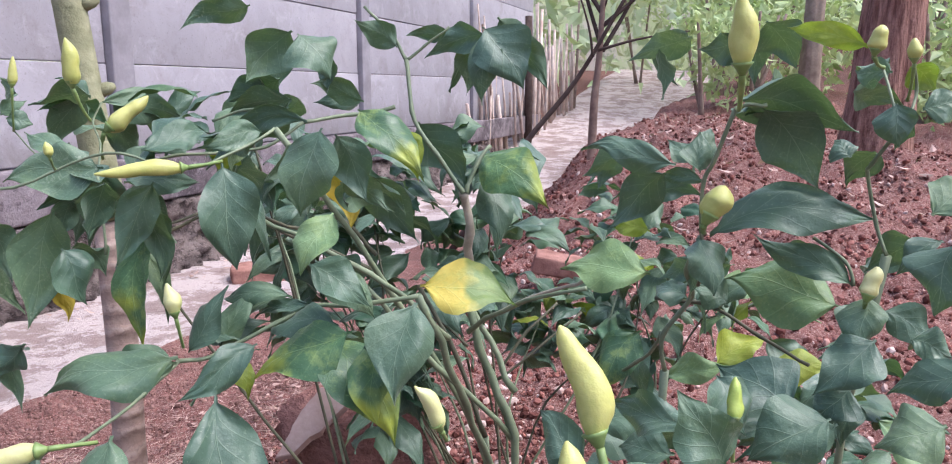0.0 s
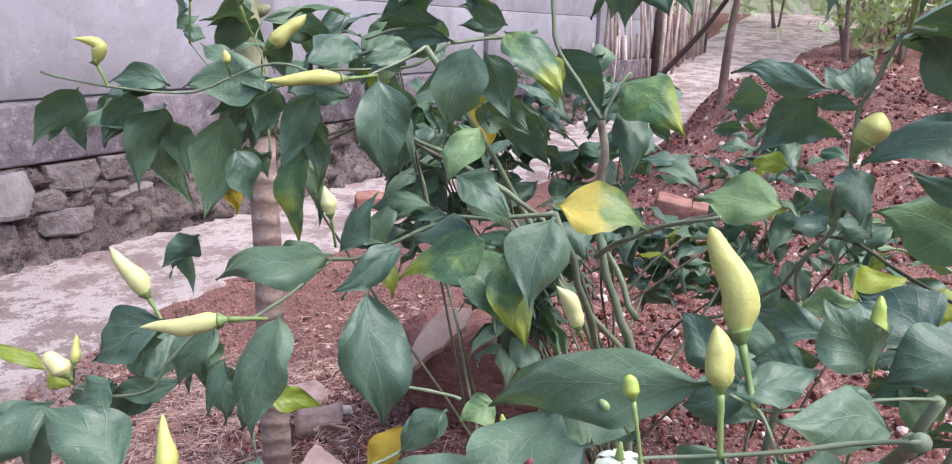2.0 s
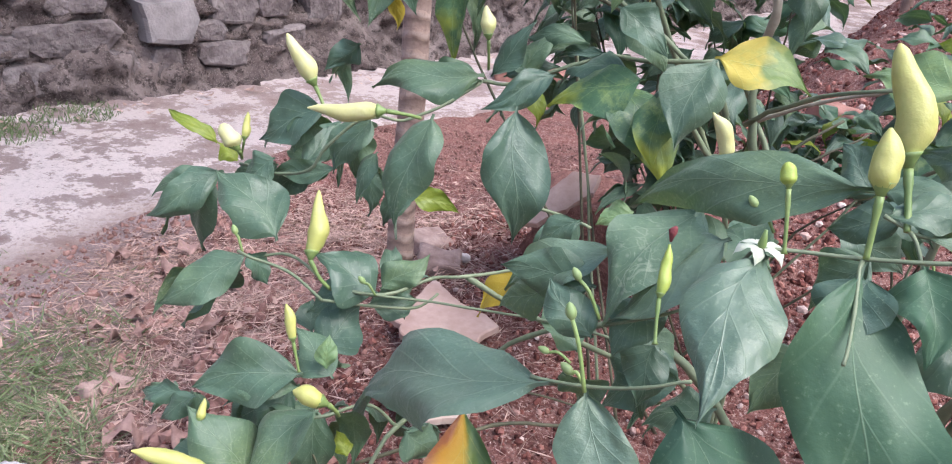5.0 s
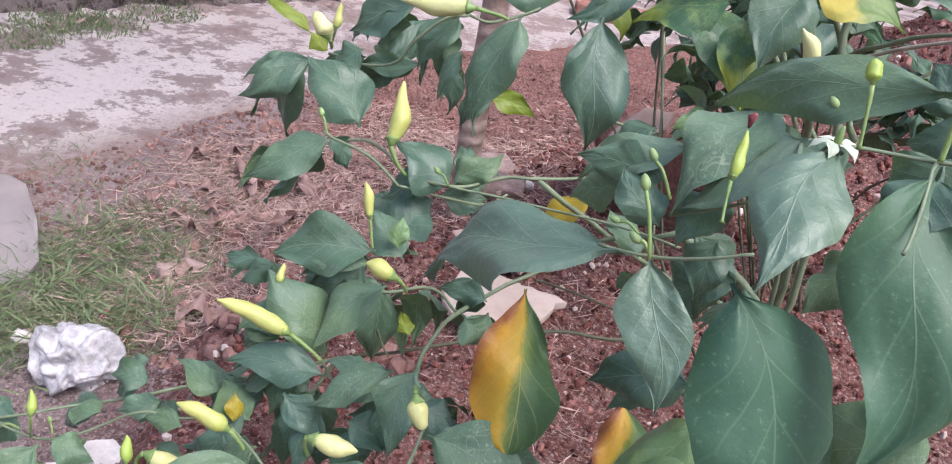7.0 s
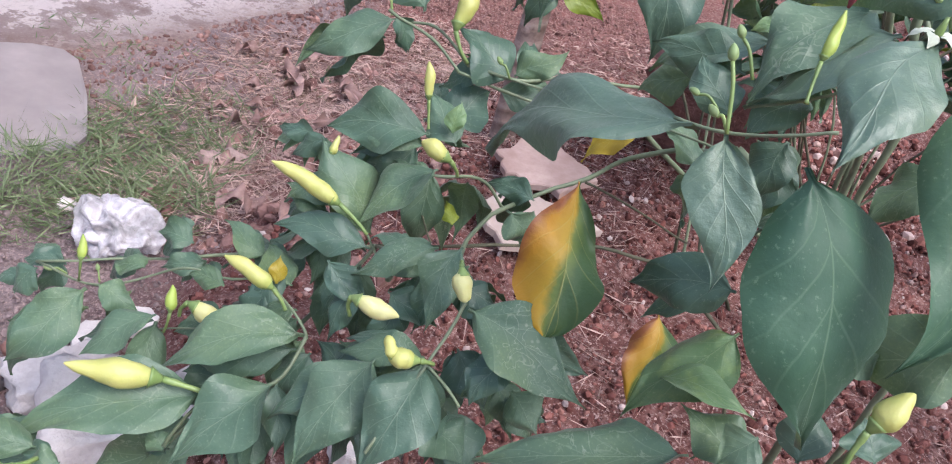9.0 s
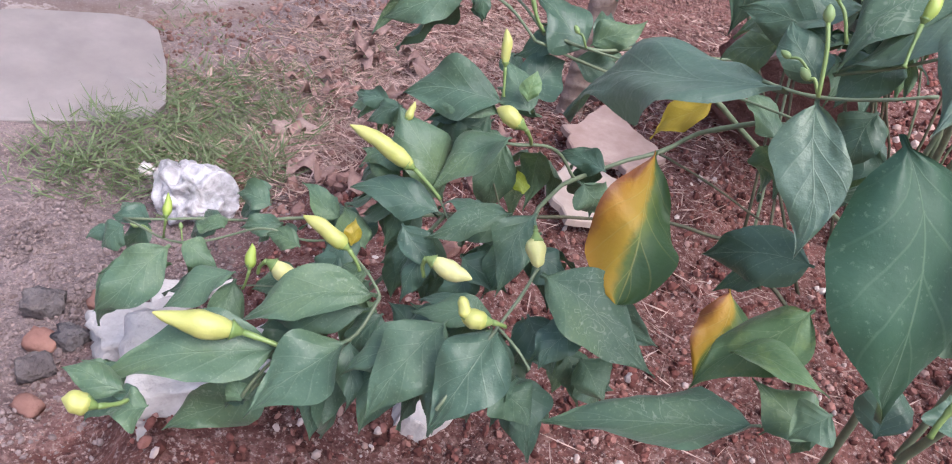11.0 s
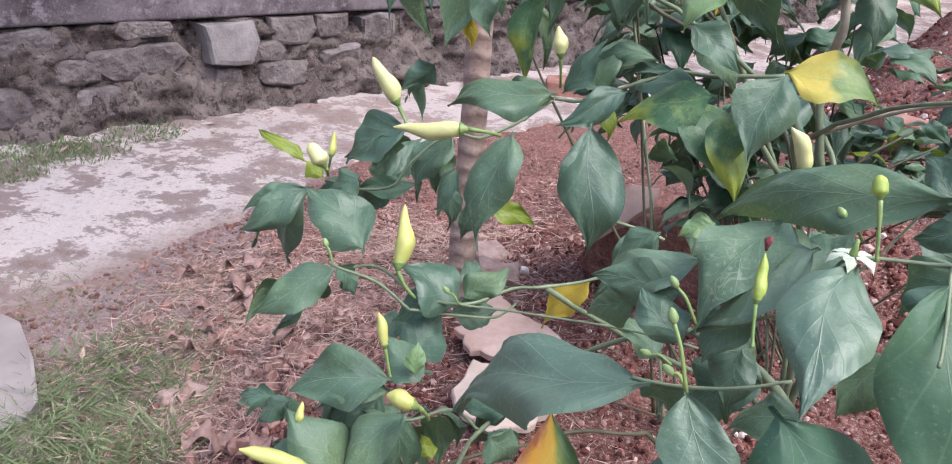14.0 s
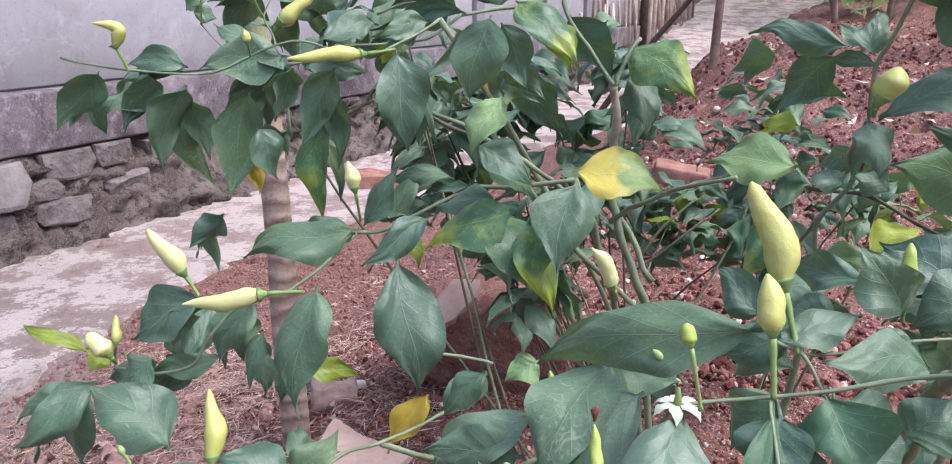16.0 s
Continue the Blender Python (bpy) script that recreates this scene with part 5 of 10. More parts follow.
leaf(plant_tall, "g", (-0.215, 0.843, 0.910), (-0.260, 0.870, 0.875), (0.58, -0.07, -0.81), 0.029, 0.12, 0.12, 0.19)
leaf(plant_tall, "g", (-0.121, 0.841, 0.887), (-0.175, 0.822, 0.906), (-0.31, -0.06, -0.95), 0.033)
leaf(plant_tall, "g", (-0.130, 0.892, 0.887), (-0.183, 0.873, 0.886), (0.10, -0.24, -0.96), 0.029, 0.10, 0.17, 0.24)
leaf(plant_tall, "m", (-0.114, 0.751, 0.881), (-0.048, 0.713, 0.814), (0.74, 0.13, 0.66), 0.053)
leaf(plant_tall, "g", (-0.062, 0.837, 0.866), (-0.012, 0.853, 0.794), (0.81, 0.08, 0.58), 0.056)
leaf(plant_tall, "m", (0.004, 0.837, 0.830), (0.076, 0.787, 0.778), (0.61, 0.06, 0.79), 0.062, bend=0.16)
leaf(plant_tall, "g", (0.020, 0.855, 0.806), (0.027, 0.819, 0.732), (0.97, -0.18, 0.18), 0.043, 0.06, 0.32, 0.17)
leaf(plant_tall, "g", (0.008, 0.880, 0.812), (0.070, 0.834, 0.824), (0.37, 0.68, 0.63), 0.041, 0.11, 0.28, 0.19)
leaf(plant_tall, "g", (-0.139, 0.782, 0.807), (-0.089, 0.835, 0.767), (0.49, 0.19, 0.85), 0.046)
leaf(plant_tall, "g", (-0.120, 0.867, 0.804), (-0.068, 0.900, 0.720), (0.81, 0.17, 0.56), 0.057)
leaf(plant_tall, "y", (-0.148, 0.833, 0.821), (-0.142, 0.844, 0.742), (0.98, 0.18, 0.10), 0.041)
leaf(plant_tall, "l", (-0.079, 0.785, 0.859), (-0.058, 0.772, 0.808), (0.92, 0.11, 0.37), 0.037)
leaf(plant_left, "g", (-0.474, 0.598, 0.824), (-0.516, 0.584, 0.770), (0.66, 0.42, -0.62), 0.045)
leaf(plant_left, "g", (-0.495, 0.619, 0.806), (-0.501, 0.638, 0.759), (0.03, 0.92, 0.38), 0.027, 0.14, 0.30, 0.18)
leaf(plant_left, "g", (-0.504, 0.627, 0.807), (-0.536, 0.632, 0.768), (0.72, 0.44, -0.54), 0.026, 0.07, 0.24, 0.28)
leaf(plant_left, "g", (-0.435, 0.612, 0.820), (-0.470, 0.618, 0.768), (0.77, 0.45, -0.46), 0.034)
leaf(plant_left, "g", (-0.451, 0.639, 0.805), (-0.501, 0.633, 0.769), (0.58, -0.08, -0.81), 0.028, 0.09, 0.18, 0.25)
leaf(plant_left, "g", (-0.459, 0.641, 0.815), (-0.488, 0.641, 0.762), (0.83, 0.32, -0.46), 0.027, 0.12, 0.14, 0.19)
leaf(plant_left, "g", (-0.456, 0.631, 0.814), (-0.491, 0.652, 0.760), (0.85, 0.04, -0.52), 0.034, 0.05, 0.27, 0.24)
leaf(plant_left, "g", (-0.399, 0.610, 0.811), (-0.432, 0.611, 0.727), (0.83, 0.45, -0.32), 0.037)
leaf(plant_left, "g", (-0.428, 0.640, 0.791), (-0.415, 0.682, 0.698), (0.27, 0.86, 0.43), 0.031, 0.05, 0.19, 0.23)
leaf(plant_left, "g", (-0.402, 0.621, 0.796), (-0.404, 0.650, 0.732), (0.66, 0.70, 0.29), 0.032, 0.12, 0.32, 0.12)
leaf(plant_left, "g", (-0.338, 0.608, 0.806), (-0.364, 0.599, 0.708), (0.88, 0.40, -0.26), 0.051)
leaf(plant_left, "g", (-0.334, 0.606, 0.774), (-0.321, 0.613, 0.725), (0.84, 0.46, 0.29), 0.044)
leaf(plant_left, "g", (-0.359, 0.651, 0.766), (-0.356, 0.686, 0.732), (0.32, 0.66, 0.68), 0.025, 0.08, 0.12, 0.17)
leaf(plant_left, "g", (-0.346, 0.652, 0.770), (-0.335, 0.677, 0.733), (0.67, 0.50, 0.56), 0.024, 0.08, 0.23, 0.28)
leaf(plant_left, "g", (-0.304, 0.626, 0.825), (-0.326, 0.632, 0.777), (0.87, 0.34, -0.36), 0.040)
leaf(plant_left, "g", (-0.317, 0.659, 0.821), (-0.344, 0.671, 0.770), (0.88, 0.21, -0.42), 0.031, 0.13, 0.14, 0.16)
leaf(plant_left, "g", (-0.323, 0.673, 0.814), (-0.359, 0.707, 0.777), (0.54, -0.31, -0.79), 0.032, 0.05, 0.23, 0.15)
leaf(plant_left, "g", (-0.266, 0.630, 0.825), (-0.302, 0.627, 0.753), (0.85, 0.28, -0.44), 0.038)
leaf(plant_left, "g", (-0.280, 0.642, 0.809), (-0.282, 0.669, 0.721), (1.00, 0.10, 0.01), 0.030, 0.11, 0.27, 0.20)
leaf(plant_left, "g", (-0.276, 0.641, 0.814), (-0.276, 0.651, 0.734), (0.80, 0.59, 0.07), 0.027, 0.04, 0.12, 0.14)
leaf(plant_left, "g", (-0.211, 0.638, 0.840), (-0.201, 0.630, 0.750), (0.96, 0.27, 0.08), 0.054)
leaf(plant_left, "g", (-0.223, 0.659, 0.825), (-0.201, 0.675, 0.747), (0.86, -0.48, 0.15), 0.041, 0.07, 0.17, 0.19)
leaf(plant_left, "g", (-0.220, 0.662, 0.830), (-0.182, 0.667, 0.750), (0.51, 0.81, 0.29), 0.042, 0.10, 0.29, 0.11)
leaf(plant_left, "g", (-0.123, 0.617, 0.870), (-0.141, 0.610, 0.799), (0.96, 0.15, -0.26), 0.051)
leaf(plant_left, "g", (-0.118, 0.649, 0.863), (-0.096, 0.673, 0.802), (0.61, 0.63, 0.47), 0.036, 0.11, 0.30, 0.15)
leaf(plant_left, "g", (-0.142, 0.653, 0.851), (-0.178, 0.644, 0.824), (0.31, 0.69, -0.65), 0.024, 0.08, 0.28, 0.16)
leaf(plant_left, "p", (-0.112, 0.595, 0.805), (-0.135, 0.574, 0.759), (0.88, 0.07, -0.47), 0.035)
leaf(plant_left, "g", (-0.116, 0.677, 0.828), (-0.080, 0.698, 0.789), (0.70, 0.14, 0.70), 0.030)
leaf(plant_left, "g", (-0.108, 0.713, 0.820), (-0.070, 0.757, 0.778), (0.78, -0.09, 0.61), 0.029, 0.05, 0.33, 0.19)
leaf(plant_left, "g", (-0.116, 0.726, 0.818), (-0.125, 0.740, 0.787), (0.41, -0.79, -0.46), 0.018, 0.06, 0.27, 0.30)
leaf(plant_left, "g", (-0.420, 0.657, 0.823), (-0.487, 0.662, 0.823), (-0.00, -0.08, -1.00), 0.026)
leaf(plant_left, "g", (-0.444, 0.691, 0.817), (-0.526, 0.720, 0.800), (0.06, -0.36, -0.93), 0.026, 0.12, 0.20, 0.12)
leaf(plant_left, "g", (-0.438, 0.666, 0.824), (-0.499, 0.697, 0.803), (-0.36, -0.89, -0.28), 0.024, 0.06, 0.35, 0.25)
leaf(plant_left, "g", (-0.440, 0.676, 0.825), (-0.493, 0.683, 0.807), (-0.02, -0.95, -0.30), 0.024, 0.05, 0.24, 0.26)
leaf(plant_left, "g", (-0.293, 0.674, 0.847), (-0.251, 0.731, 0.859), (-0.22, -0.04, 0.98), 0.031)
leaf(plant_left, "g", (-0.289, 0.693, 0.854), (-0.261, 0.754, 0.871), (0.68, -0.47, 0.57), 0.025, 0.05, 0.28, 0.24)
leaf(plant_left, "g", (-0.309, 0.720, 0.853), (-0.276, 0.776, 0.855), (0.07, -0.08, 0.99), 0.029, 0.07, 0.24, 0.17)
leaf(plant_left, "g", (-0.298, 0.724, 0.841), (-0.301, 0.790, 0.856), (-0.42, -0.22, 0.88), 0.028, 0.10, 0.28, 0.27)
leaf(plant_left, "g", (-0.195, 0.705, 0.862), (-0.245, 0.670, 0.850), (0.22, 0.03, -0.97), 0.027)
leaf(plant_left, "g", (-0.215, 0.736, 0.864), (-0.235, 0.737, 0.813), (-0.07, 1.00, 0.04), 0.020, 0.07, 0.34, 0.24)
leaf(plant_left, "g", (-0.211, 0.721, 0.863), (-0.241, 0.684, 0.830), (0.63, 0.18, -0.76), 0.025, 0.13, 0.16, 0.28)
branch(plant_left, 0.0017, 0.0016, (-0.233, 0.652, 0.836), (-0.259, 0.644, 0.836), (-0.311, 0.646, 0.848), (-0.382, 0.632, 0.821), (-0.454, 0.612, 0.823), (-0.509, 0.598, 0.836), kind="g")
branch(plant_left, 0.0021, 0.0017, (-0.184, 0.708, 0.865), (-0.220, 0.667, 0.842), (-0.233, 0.652, 0.836), kind="g")
branch(plant_left, 0.0034, 0.0030, (-0.111, 0.794, 0.712), (-0.186, 0.789, 0.748), (-0.233, 0.782, 0.773), kind="d")
branch(plant_left, 0.0028, 0.0021, (-0.279, 0.800, 0.775), (-0.311, 0.788, 0.758), (-0.344, 0.773, 0.748), kind="d")
pepper(plant_left, "y", (-0.237, 0.621, 0.838), (-0.294, 0.589, 0.836), 0.0146, (-0.217, 0.656, 0.840))
pepper(plant_left, "y", (-0.455, 0.598, 0.846), (-0.465, 0.592, 0.868), 0.0134, (-0.448, 0.602, 0.824), sway=0.42)
pepper(plant_left, "y", (-0.334, 0.602, 0.849), (-0.336, 0.602, 0.860), 0.0079, (-0.340, 0.619, 0.837))
pepper(plant_left, "y", (-0.391, 0.823, 0.859), (-0.353, 0.841, 0.893), 0.0216, (-0.407, 0.839, 0.825))
pepper(plant_left, "y", (-0.423, 0.819, 0.906), (-0.424, 0.817, 0.953), 0.0189, (-0.420, 0.846, 0.866))
branch(plant_left, 0.0015, 0.0015, (-0.344, 0.696, 0.823), (-0.393, 0.808, 0.845), (-0.426, 0.860, 0.865), (-0.420, 0.874, 0.886), kind="g")
branch(plant_left, 0.0012, 0.0011, (-0.344, 0.696, 0.823), (-0.421, 0.747, 0.834), (-0.461, 0.772, 0.860), kind="g")
pepper(plant_left, "y", (-0.441, 0.743, 0.904), (-0.438, 0.744, 0.931), 0.0096, (-0.454, 0.760, 0.860))
leaf(plant_left, "g", (-0.425, 0.861, 0.893), (-0.489, 0.849, 0.884), (0.13, 0.06, -0.99), 0.037)
leaf(plant_left, "g", (-0.443, 0.877, 0.894), (-0.478, 0.871, 0.822), (0.77, 0.49, -0.41), 0.038, 0.08, 0.13, 0.23)
leaf(plant_left, "g", (-0.441, 0.892, 0.890), (-0.479, 0.890, 0.912), (-0.44, -0.43, -0.79), 0.022, 0.12, 0.19, 0.28)
leaf(plant_left, "g", (-0.413, 0.878, 0.888), (-0.343, 0.928, 0.861), (0.27, 0.14, 0.95), 0.048)
leaf(plant_left, "g", (-0.407, 0.899, 0.874), (-0.374, 0.956, 0.822), (0.92, -0.21, 0.34), 0.044, 0.14, 0.33, 0.17)
leaf(plant_left, "g", (-0.414, 0.912, 0.875), (-0.417, 0.944, 0.794), (0.45, 0.83, 0.32), 0.034, 0.06, 0.35, 0.19)
leaf(plant_left, "g", (-0.420, 0.874, 0.886), (-0.378, 0.926, 0.900), (-0.21, -0.09, 0.97), 0.020)
leaf(plant_left, "g", (-0.373, 0.927, 0.870), (-0.339, 0.962, 0.898), (-0.52, -0.18, 0.83), 0.027)
leaf(plant_left, "g", (-0.371, 0.944, 0.877), (-0.354, 0.963, 0.897), (-0.20, -0.63, 0.75), 0.017, 0.12, 0.29, 0.16)
leaf(plant_left, "g", (-0.466, 0.769, 0.872), (-0.446, 0.781, 0.865), (0.22, 0.17, 0.96), 0.021)
leaf(plant_left, "g", (-0.496, 0.810, 0.874), (-0.474, 0.823, 0.889), (-0.45, -0.25, 0.86), 0.015)
leaf(plant_left, "g", (-0.331, 0.681, 0.832), (-0.419, 0.677, 0.819), (0.15, -0.03, -0.99), 0.052)
leaf(plant_left, "g", (-0.359, 0.705, 0.820), (-0.420, 0.719, 0.861), (-0.55, -0.47, -0.69), 0.039, 0.08, 0.20, 0.30)
leaf(plant_left, "g", (-0.358, 0.724, 0.831), (-0.406, 0.760, 0.742), (0.87, -0.05, -0.49), 0.046, 0.06, 0.16, 0.18)
leaf(plant_left, "g", (-0.327, 0.726, 0.822), (-0.317, 0.754, 0.849), (-0.76, -0.28, 0.59), 0.026)
leaf(plant_left, "g", (-0.338, 0.747, 0.823), (-0.335, 0.796, 0.821), (0.24, 0.03, 0.97), 0.024, 0.04, 0.20, 0.23)
leaf(plant_left, "g", (-0.342, 0.768, 0.815), (-0.335, 0.805, 0.811), (0.89, -0.22, -0.39), 0.019, 0.06, 0.26, 0.15)
leaf(plant_left, "g", (-0.289, 0.808, 0.845), (-0.342, 0.831, 0.857), (-0.27, -0.16, -0.95), 0.025)
leaf(plant_left, "g", (-0.310, 0.847, 0.847), (-0.351, 0.865, 0.822), (0.57, 0.69, -0.44), 0.022, 0.14, 0.26, 0.30)
leaf(plant_left, "g", (-0.295, 0.825, 0.844), (-0.328, 0.871, 0.865), (-0.83, -0.53, -0.15), 0.022, 0.08, 0.15, 0.24)
leaf(plant_left, "g", (-0.309, 0.858, 0.843), (-0.361, 0.909, 0.846), (-0.66, -0.65, -0.37), 0.025, 0.07, 0.11, 0.14)
leaf(plant_left, "g", (-0.184, 0.778, 0.890), (-0.259, 0.799, 0.871), (0.26, 0.05, -0.97), 0.036)
leaf(plant_left, "g", (-0.192, 0.794, 0.881), (-0.245, 0.835, 0.893), (0.36, 0.65, -0.67), 0.035, 0.07, 0.19, 0.30)
leaf(plant_left, "g", (-0.166, 0.761, 0.869), (-0.275, 0.771, 0.854), (0.14, -0.01, -0.99), 0.028)
leaf(plant_left, "g", (-0.185, 0.790, 0.872), (-0.261, 0.815, 0.806), (0.67, 0.43, -0.61), 0.020, 0.09, 0.14, 0.29)
leaf(plant_left, "l", (-0.242, 0.760, 0.843), (-0.260, 0.773, 0.817), (0.85, 0.23, -0.47), 0.032)
leaf(plant_left, "y", (-0.353, 0.630, 0.740), (-0.350, 0.634, 0.704), (0.85, 0.51, 0.13), 0.015)
leaf(plant_left, "g", (-0.327, 0.670, 0.820), (-0.397, 0.686, 0.793), (0.37, 0.07, -0.93), 0.037)
leaf(plant_left, "g", (-0.337, 0.687, 0.816), (-0.413, 0.725, 0.827), (0.21, 0.63, -0.75), 0.034, 0.10, 0.10, 0.11)
leaf(plant_left, "g", (-0.349, 0.716, 0.808), (-0.391, 0.760, 0.740), (0.89, 0.18, -0.42), 0.030, 0.07, 0.18, 0.25)
leaf(plant_left, "g", (-0.353, 0.666, 0.805), (-0.375, 0.671, 0.768), (0.81, 0.37, -0.45), 0.030)
leaf(plant_left, "g", (-0.358, 0.681, 0.797), (-0.382, 0.696, 0.771), (0.33, -0.64, -0.70), 0.021, 0.08, 0.18, 0.14)
leaf(plant_left, "g", (-0.312, 0.677, 0.819), (-0.263, 0.729, 0.813), (-0.00, 0.12, 0.99), 0.025)
leaf(plant_left, "g", (-0.311, 0.691, 0.814), (-0.289, 0.727, 0.754), (0.88, 0.18, 0.43), 0.026, 0.10, 0.32, 0.10)
leaf(plant_left, "g", (-0.320, 0.703, 0.818), (-0.296, 0.750, 0.856), (-0.23, -0.55, 0.80), 0.020, 0.08, 0.13, 0.22)
branch(plant_left, 0.0025, 0.0021, (-0.174, 0.780, 0.868), (-0.206, 0.760, 0.843), (-0.244, 0.749, 0.840), (-0.286, 0.734, 0.839), (-0.331, 0.691, 0.823), kind="g")
branch(plant_left, 0.0022, 0.0019, (-0.174, 0.780, 0.868), (-0.191, 0.777, 0.878), (-0.235, 0.785, 0.880), (-0.264, 0.776, 0.869), kind="g")
branch(plant_left, 0.0028, 0.0030, (-0.174, 0.780, 0.868), (-0.132, 0.829, 0.873), (-0.087, 0.835, 0.882), kind="g")
branch(plant_left, 0.0033, 0.0025, (-0.118, 0.892, 0.707), (-0.160, 0.893, 0.750), (-0.208, 0.882, 0.742), (-0.267, 0.870, 0.768), kind="d")
branch(plant_left, 0.0018, 0.0018, (-0.321, 0.652, 0.759), (-0.329, 0.667, 0.805), (-0.335, 0.678, 0.825), kind="g")
branch(plant_left, 0.0025, 0.0022, (-0.377, 0.801, 0.736), (-0.344, 0.818, 0.753), (-0.311, 0.855, 0.764), kind="d")
leaf(plant_tall, "m", (-0.099, 0.593, 0.708), (-0.179, 0.589, 0.671), (0.42, -0.17, -0.89), 0.052)
leaf(plant_tall, "g", (-0.117, 0.629, 0.702), (-0.188, 0.660, 0.672), (-0.17, -0.85, -0.49), 0.041, 0.14, 0.32, 0.19)
leaf(plant_tall, "g", (-0.102, 0.633, 0.682), (-0.160, 0.637, 0.661), (-0.04, -0.99, -0.10), 0.032, 0.14, 0.17, 0.27)
leaf(plant_tall, "m", (-0.124, 0.608, 0.700), (-0.064, 0.568, 0.621), (0.83, 0.25, 0.50), 0.059, bend=0.10)
leaf(plant_tall, "g", (-0.137, 0.648, 0.687), (-0.091, 0.657, 0.673), (-0.33, 0.69, -0.65), 0.025, 0.04, 0.14, 0.14)
leaf(plant_tall, "g", (-0.047, 0.582, 0.736), (-0.061, 0.542, 0.667), (0.98, -0.01, -0.20), 0.049)
leaf(plant_tall, "g", (-0.062, 0.600, 0.726), (-0.091, 0.575, 0.674), (0.36, 0.74, -0.56), 0.034, 0.05, 0.31, 0.18)
leaf(plant_tall, "m", (-0.085, 0.583, 0.704), (-0.075, 0.555, 0.645), (0.99, 0.12, 0.11), 0.041)
leaf(plant_tall, "g", (-0.081, 0.601, 0.696), (-0.039, 0.593, 0.672), (0.46, -0.24, 0.85), 0.025, 0.12, 0.29, 0.21)
leaf(plant_tall, "g", (-0.189, 0.526, 0.682), (-0.172, 0.506, 0.571), (0.95, 0.30, 0.09), 0.066, fold=0.12)
leaf(plant_tall, "g", (-0.236, 0.464, 0.680), (-0.247, 0.438, 0.582), (0.93, 0.31, -0.19), 0.043)
leaf(plant_tall, "g", (-0.243, 0.597, 0.686), (-0.350, 0.588, 0.656), (0.28, -0.17, -0.95), 0.044)
leaf(plant_tall, "g", (-0.247, 0.604, 0.678), (-0.314, 0.609, 0.669), (0.12, -0.23, -0.96), 0.038)
leaf(plant_tall, "g", (-0.246, 0.627, 0.679), (-0.212, 0.639, 0.735), (-0.84, -0.13, 0.52), 0.033)
leaf(plant_tall, "g", (-0.247, 0.672, 0.670), (-0.193, 0.702, 0.684), (-0.37, 0.25, 0.89), 0.025, 0.13, 0.26, 0.13)
leaf(plant_tall, "g", (-0.242, 0.643, 0.685), (-0.205, 0.648, 0.682), (-0.14, 0.99, -0.07), 0.020, 0.09, 0.16, 0.13)
leaf(plant_tall, "g", (-0.224, 0.644, 0.678), (-0.197, 0.683, 0.724), (-0.83, -0.09, 0.55), 0.027)
leaf(plant_tall, "g", (-0.225, 0.687, 0.675), (-0.189, 0.713, 0.669), (0.25, -0.11, 0.96), 0.023, 0.05, 0.30, 0.24)
leaf(plant_tall, "g", (-0.225, 0.685, 0.677), (-0.229, 0.729, 0.686), (-0.45, -0.22, 0.87), 0.023, 0.12, 0.26, 0.15)
leaf(plant_tall, "g", (-0.165, 0.667, 0.717), (-0.236, 0.691, 0.709), (0.04, -0.19, -0.98), 0.020, bend=0.14)
leaf(plant_tall, "g", (-0.179, 0.683, 0.713), (-0.230, 0.697, 0.684), (0.40, -0.33, -0.86), 0.019, 0.08, 0.27, 0.29)
leaf(plant_tall, "g", (-0.185, 0.701, 0.712), (-0.244, 0.740, 0.699), (0.49, 0.49, -0.72), 0.019, 0.05, 0.14, 0.15)
leaf(plant_tall, "g", (-0.147, 0.659, 0.713), (-0.205, 0.685, 0.692), (0.27, -0.16, -0.95), 0.014)
leaf(plant_tall, "g", (-0.134, 0.599, 0.763), (-0.084, 0.598, 0.727), (0.57, 0.22, 0.79), 0.032)
leaf(plant_tall, "g", (-0.128, 0.628, 0.757), (-0.087, 0.639, 0.703), (0.72, 0.30, 0.62), 0.031, 0.06, 0.25, 0.12)
leaf(plant_tall, "g", (-0.132, 0.615, 0.758), (-0.090, 0.641, 0.725), (0.39, -0.90, -0.20), 0.031, 0.05, 0.16, 0.16)
leaf(plant_tall, "g", (-0.175, 0.588, 0.700), (-0.228, 0.552, 0.666), (0.57, -0.08, -0.82), 0.030)
leaf(plant_tall, "g", (-0.185, 0.627, 0.682), (-0.236, 0.598, 0.643), (0.65, -0.67, -0.35), 0.026, 0.07, 0.19, 0.18)
leaf(plant_tall, "g", (-0.193, 0.632, 0.683), (-0.228, 0.613, 0.647), (0.64, -0.72, -0.25), 0.026, 0.04, 0.16, 0.15)
leaf(plant_tall, "g", (-0.138, 0.737, 0.737), (-0.121, 0.754, 0.705), (0.83, 0.20, 0.52), 0.032)
leaf(plant_tall, "g", (-0.134, 0.779, 0.725), (-0.131, 0.806, 0.688), (0.01, -0.80, -0.60), 0.024, 0.08, 0.20, 0.26)
leaf(plant_tall, "m", (-0.289, 0.663, 0.773), (-0.291, 0.643, 0.678), (0.94, 0.33, -0.09), 0.037)
leaf(plant_tall, "g", (-0.307, 0.688, 0.757), (-0.290, 0.696, 0.683), (0.77, 0.60, 0.23), 0.026, 0.12, 0.34, 0.20)
leaf(plant_tall, "l", (-0.205, 0.608, 0.683), (-0.189, 0.601, 0.646), (0.89, 0.33, 0.32), 0.022)
leaf(plant_tall, "p", (-0.081, 0.628, 0.677), (-0.066, 0.618, 0.641), (0.91, 0.17, 0.36), 0.022)
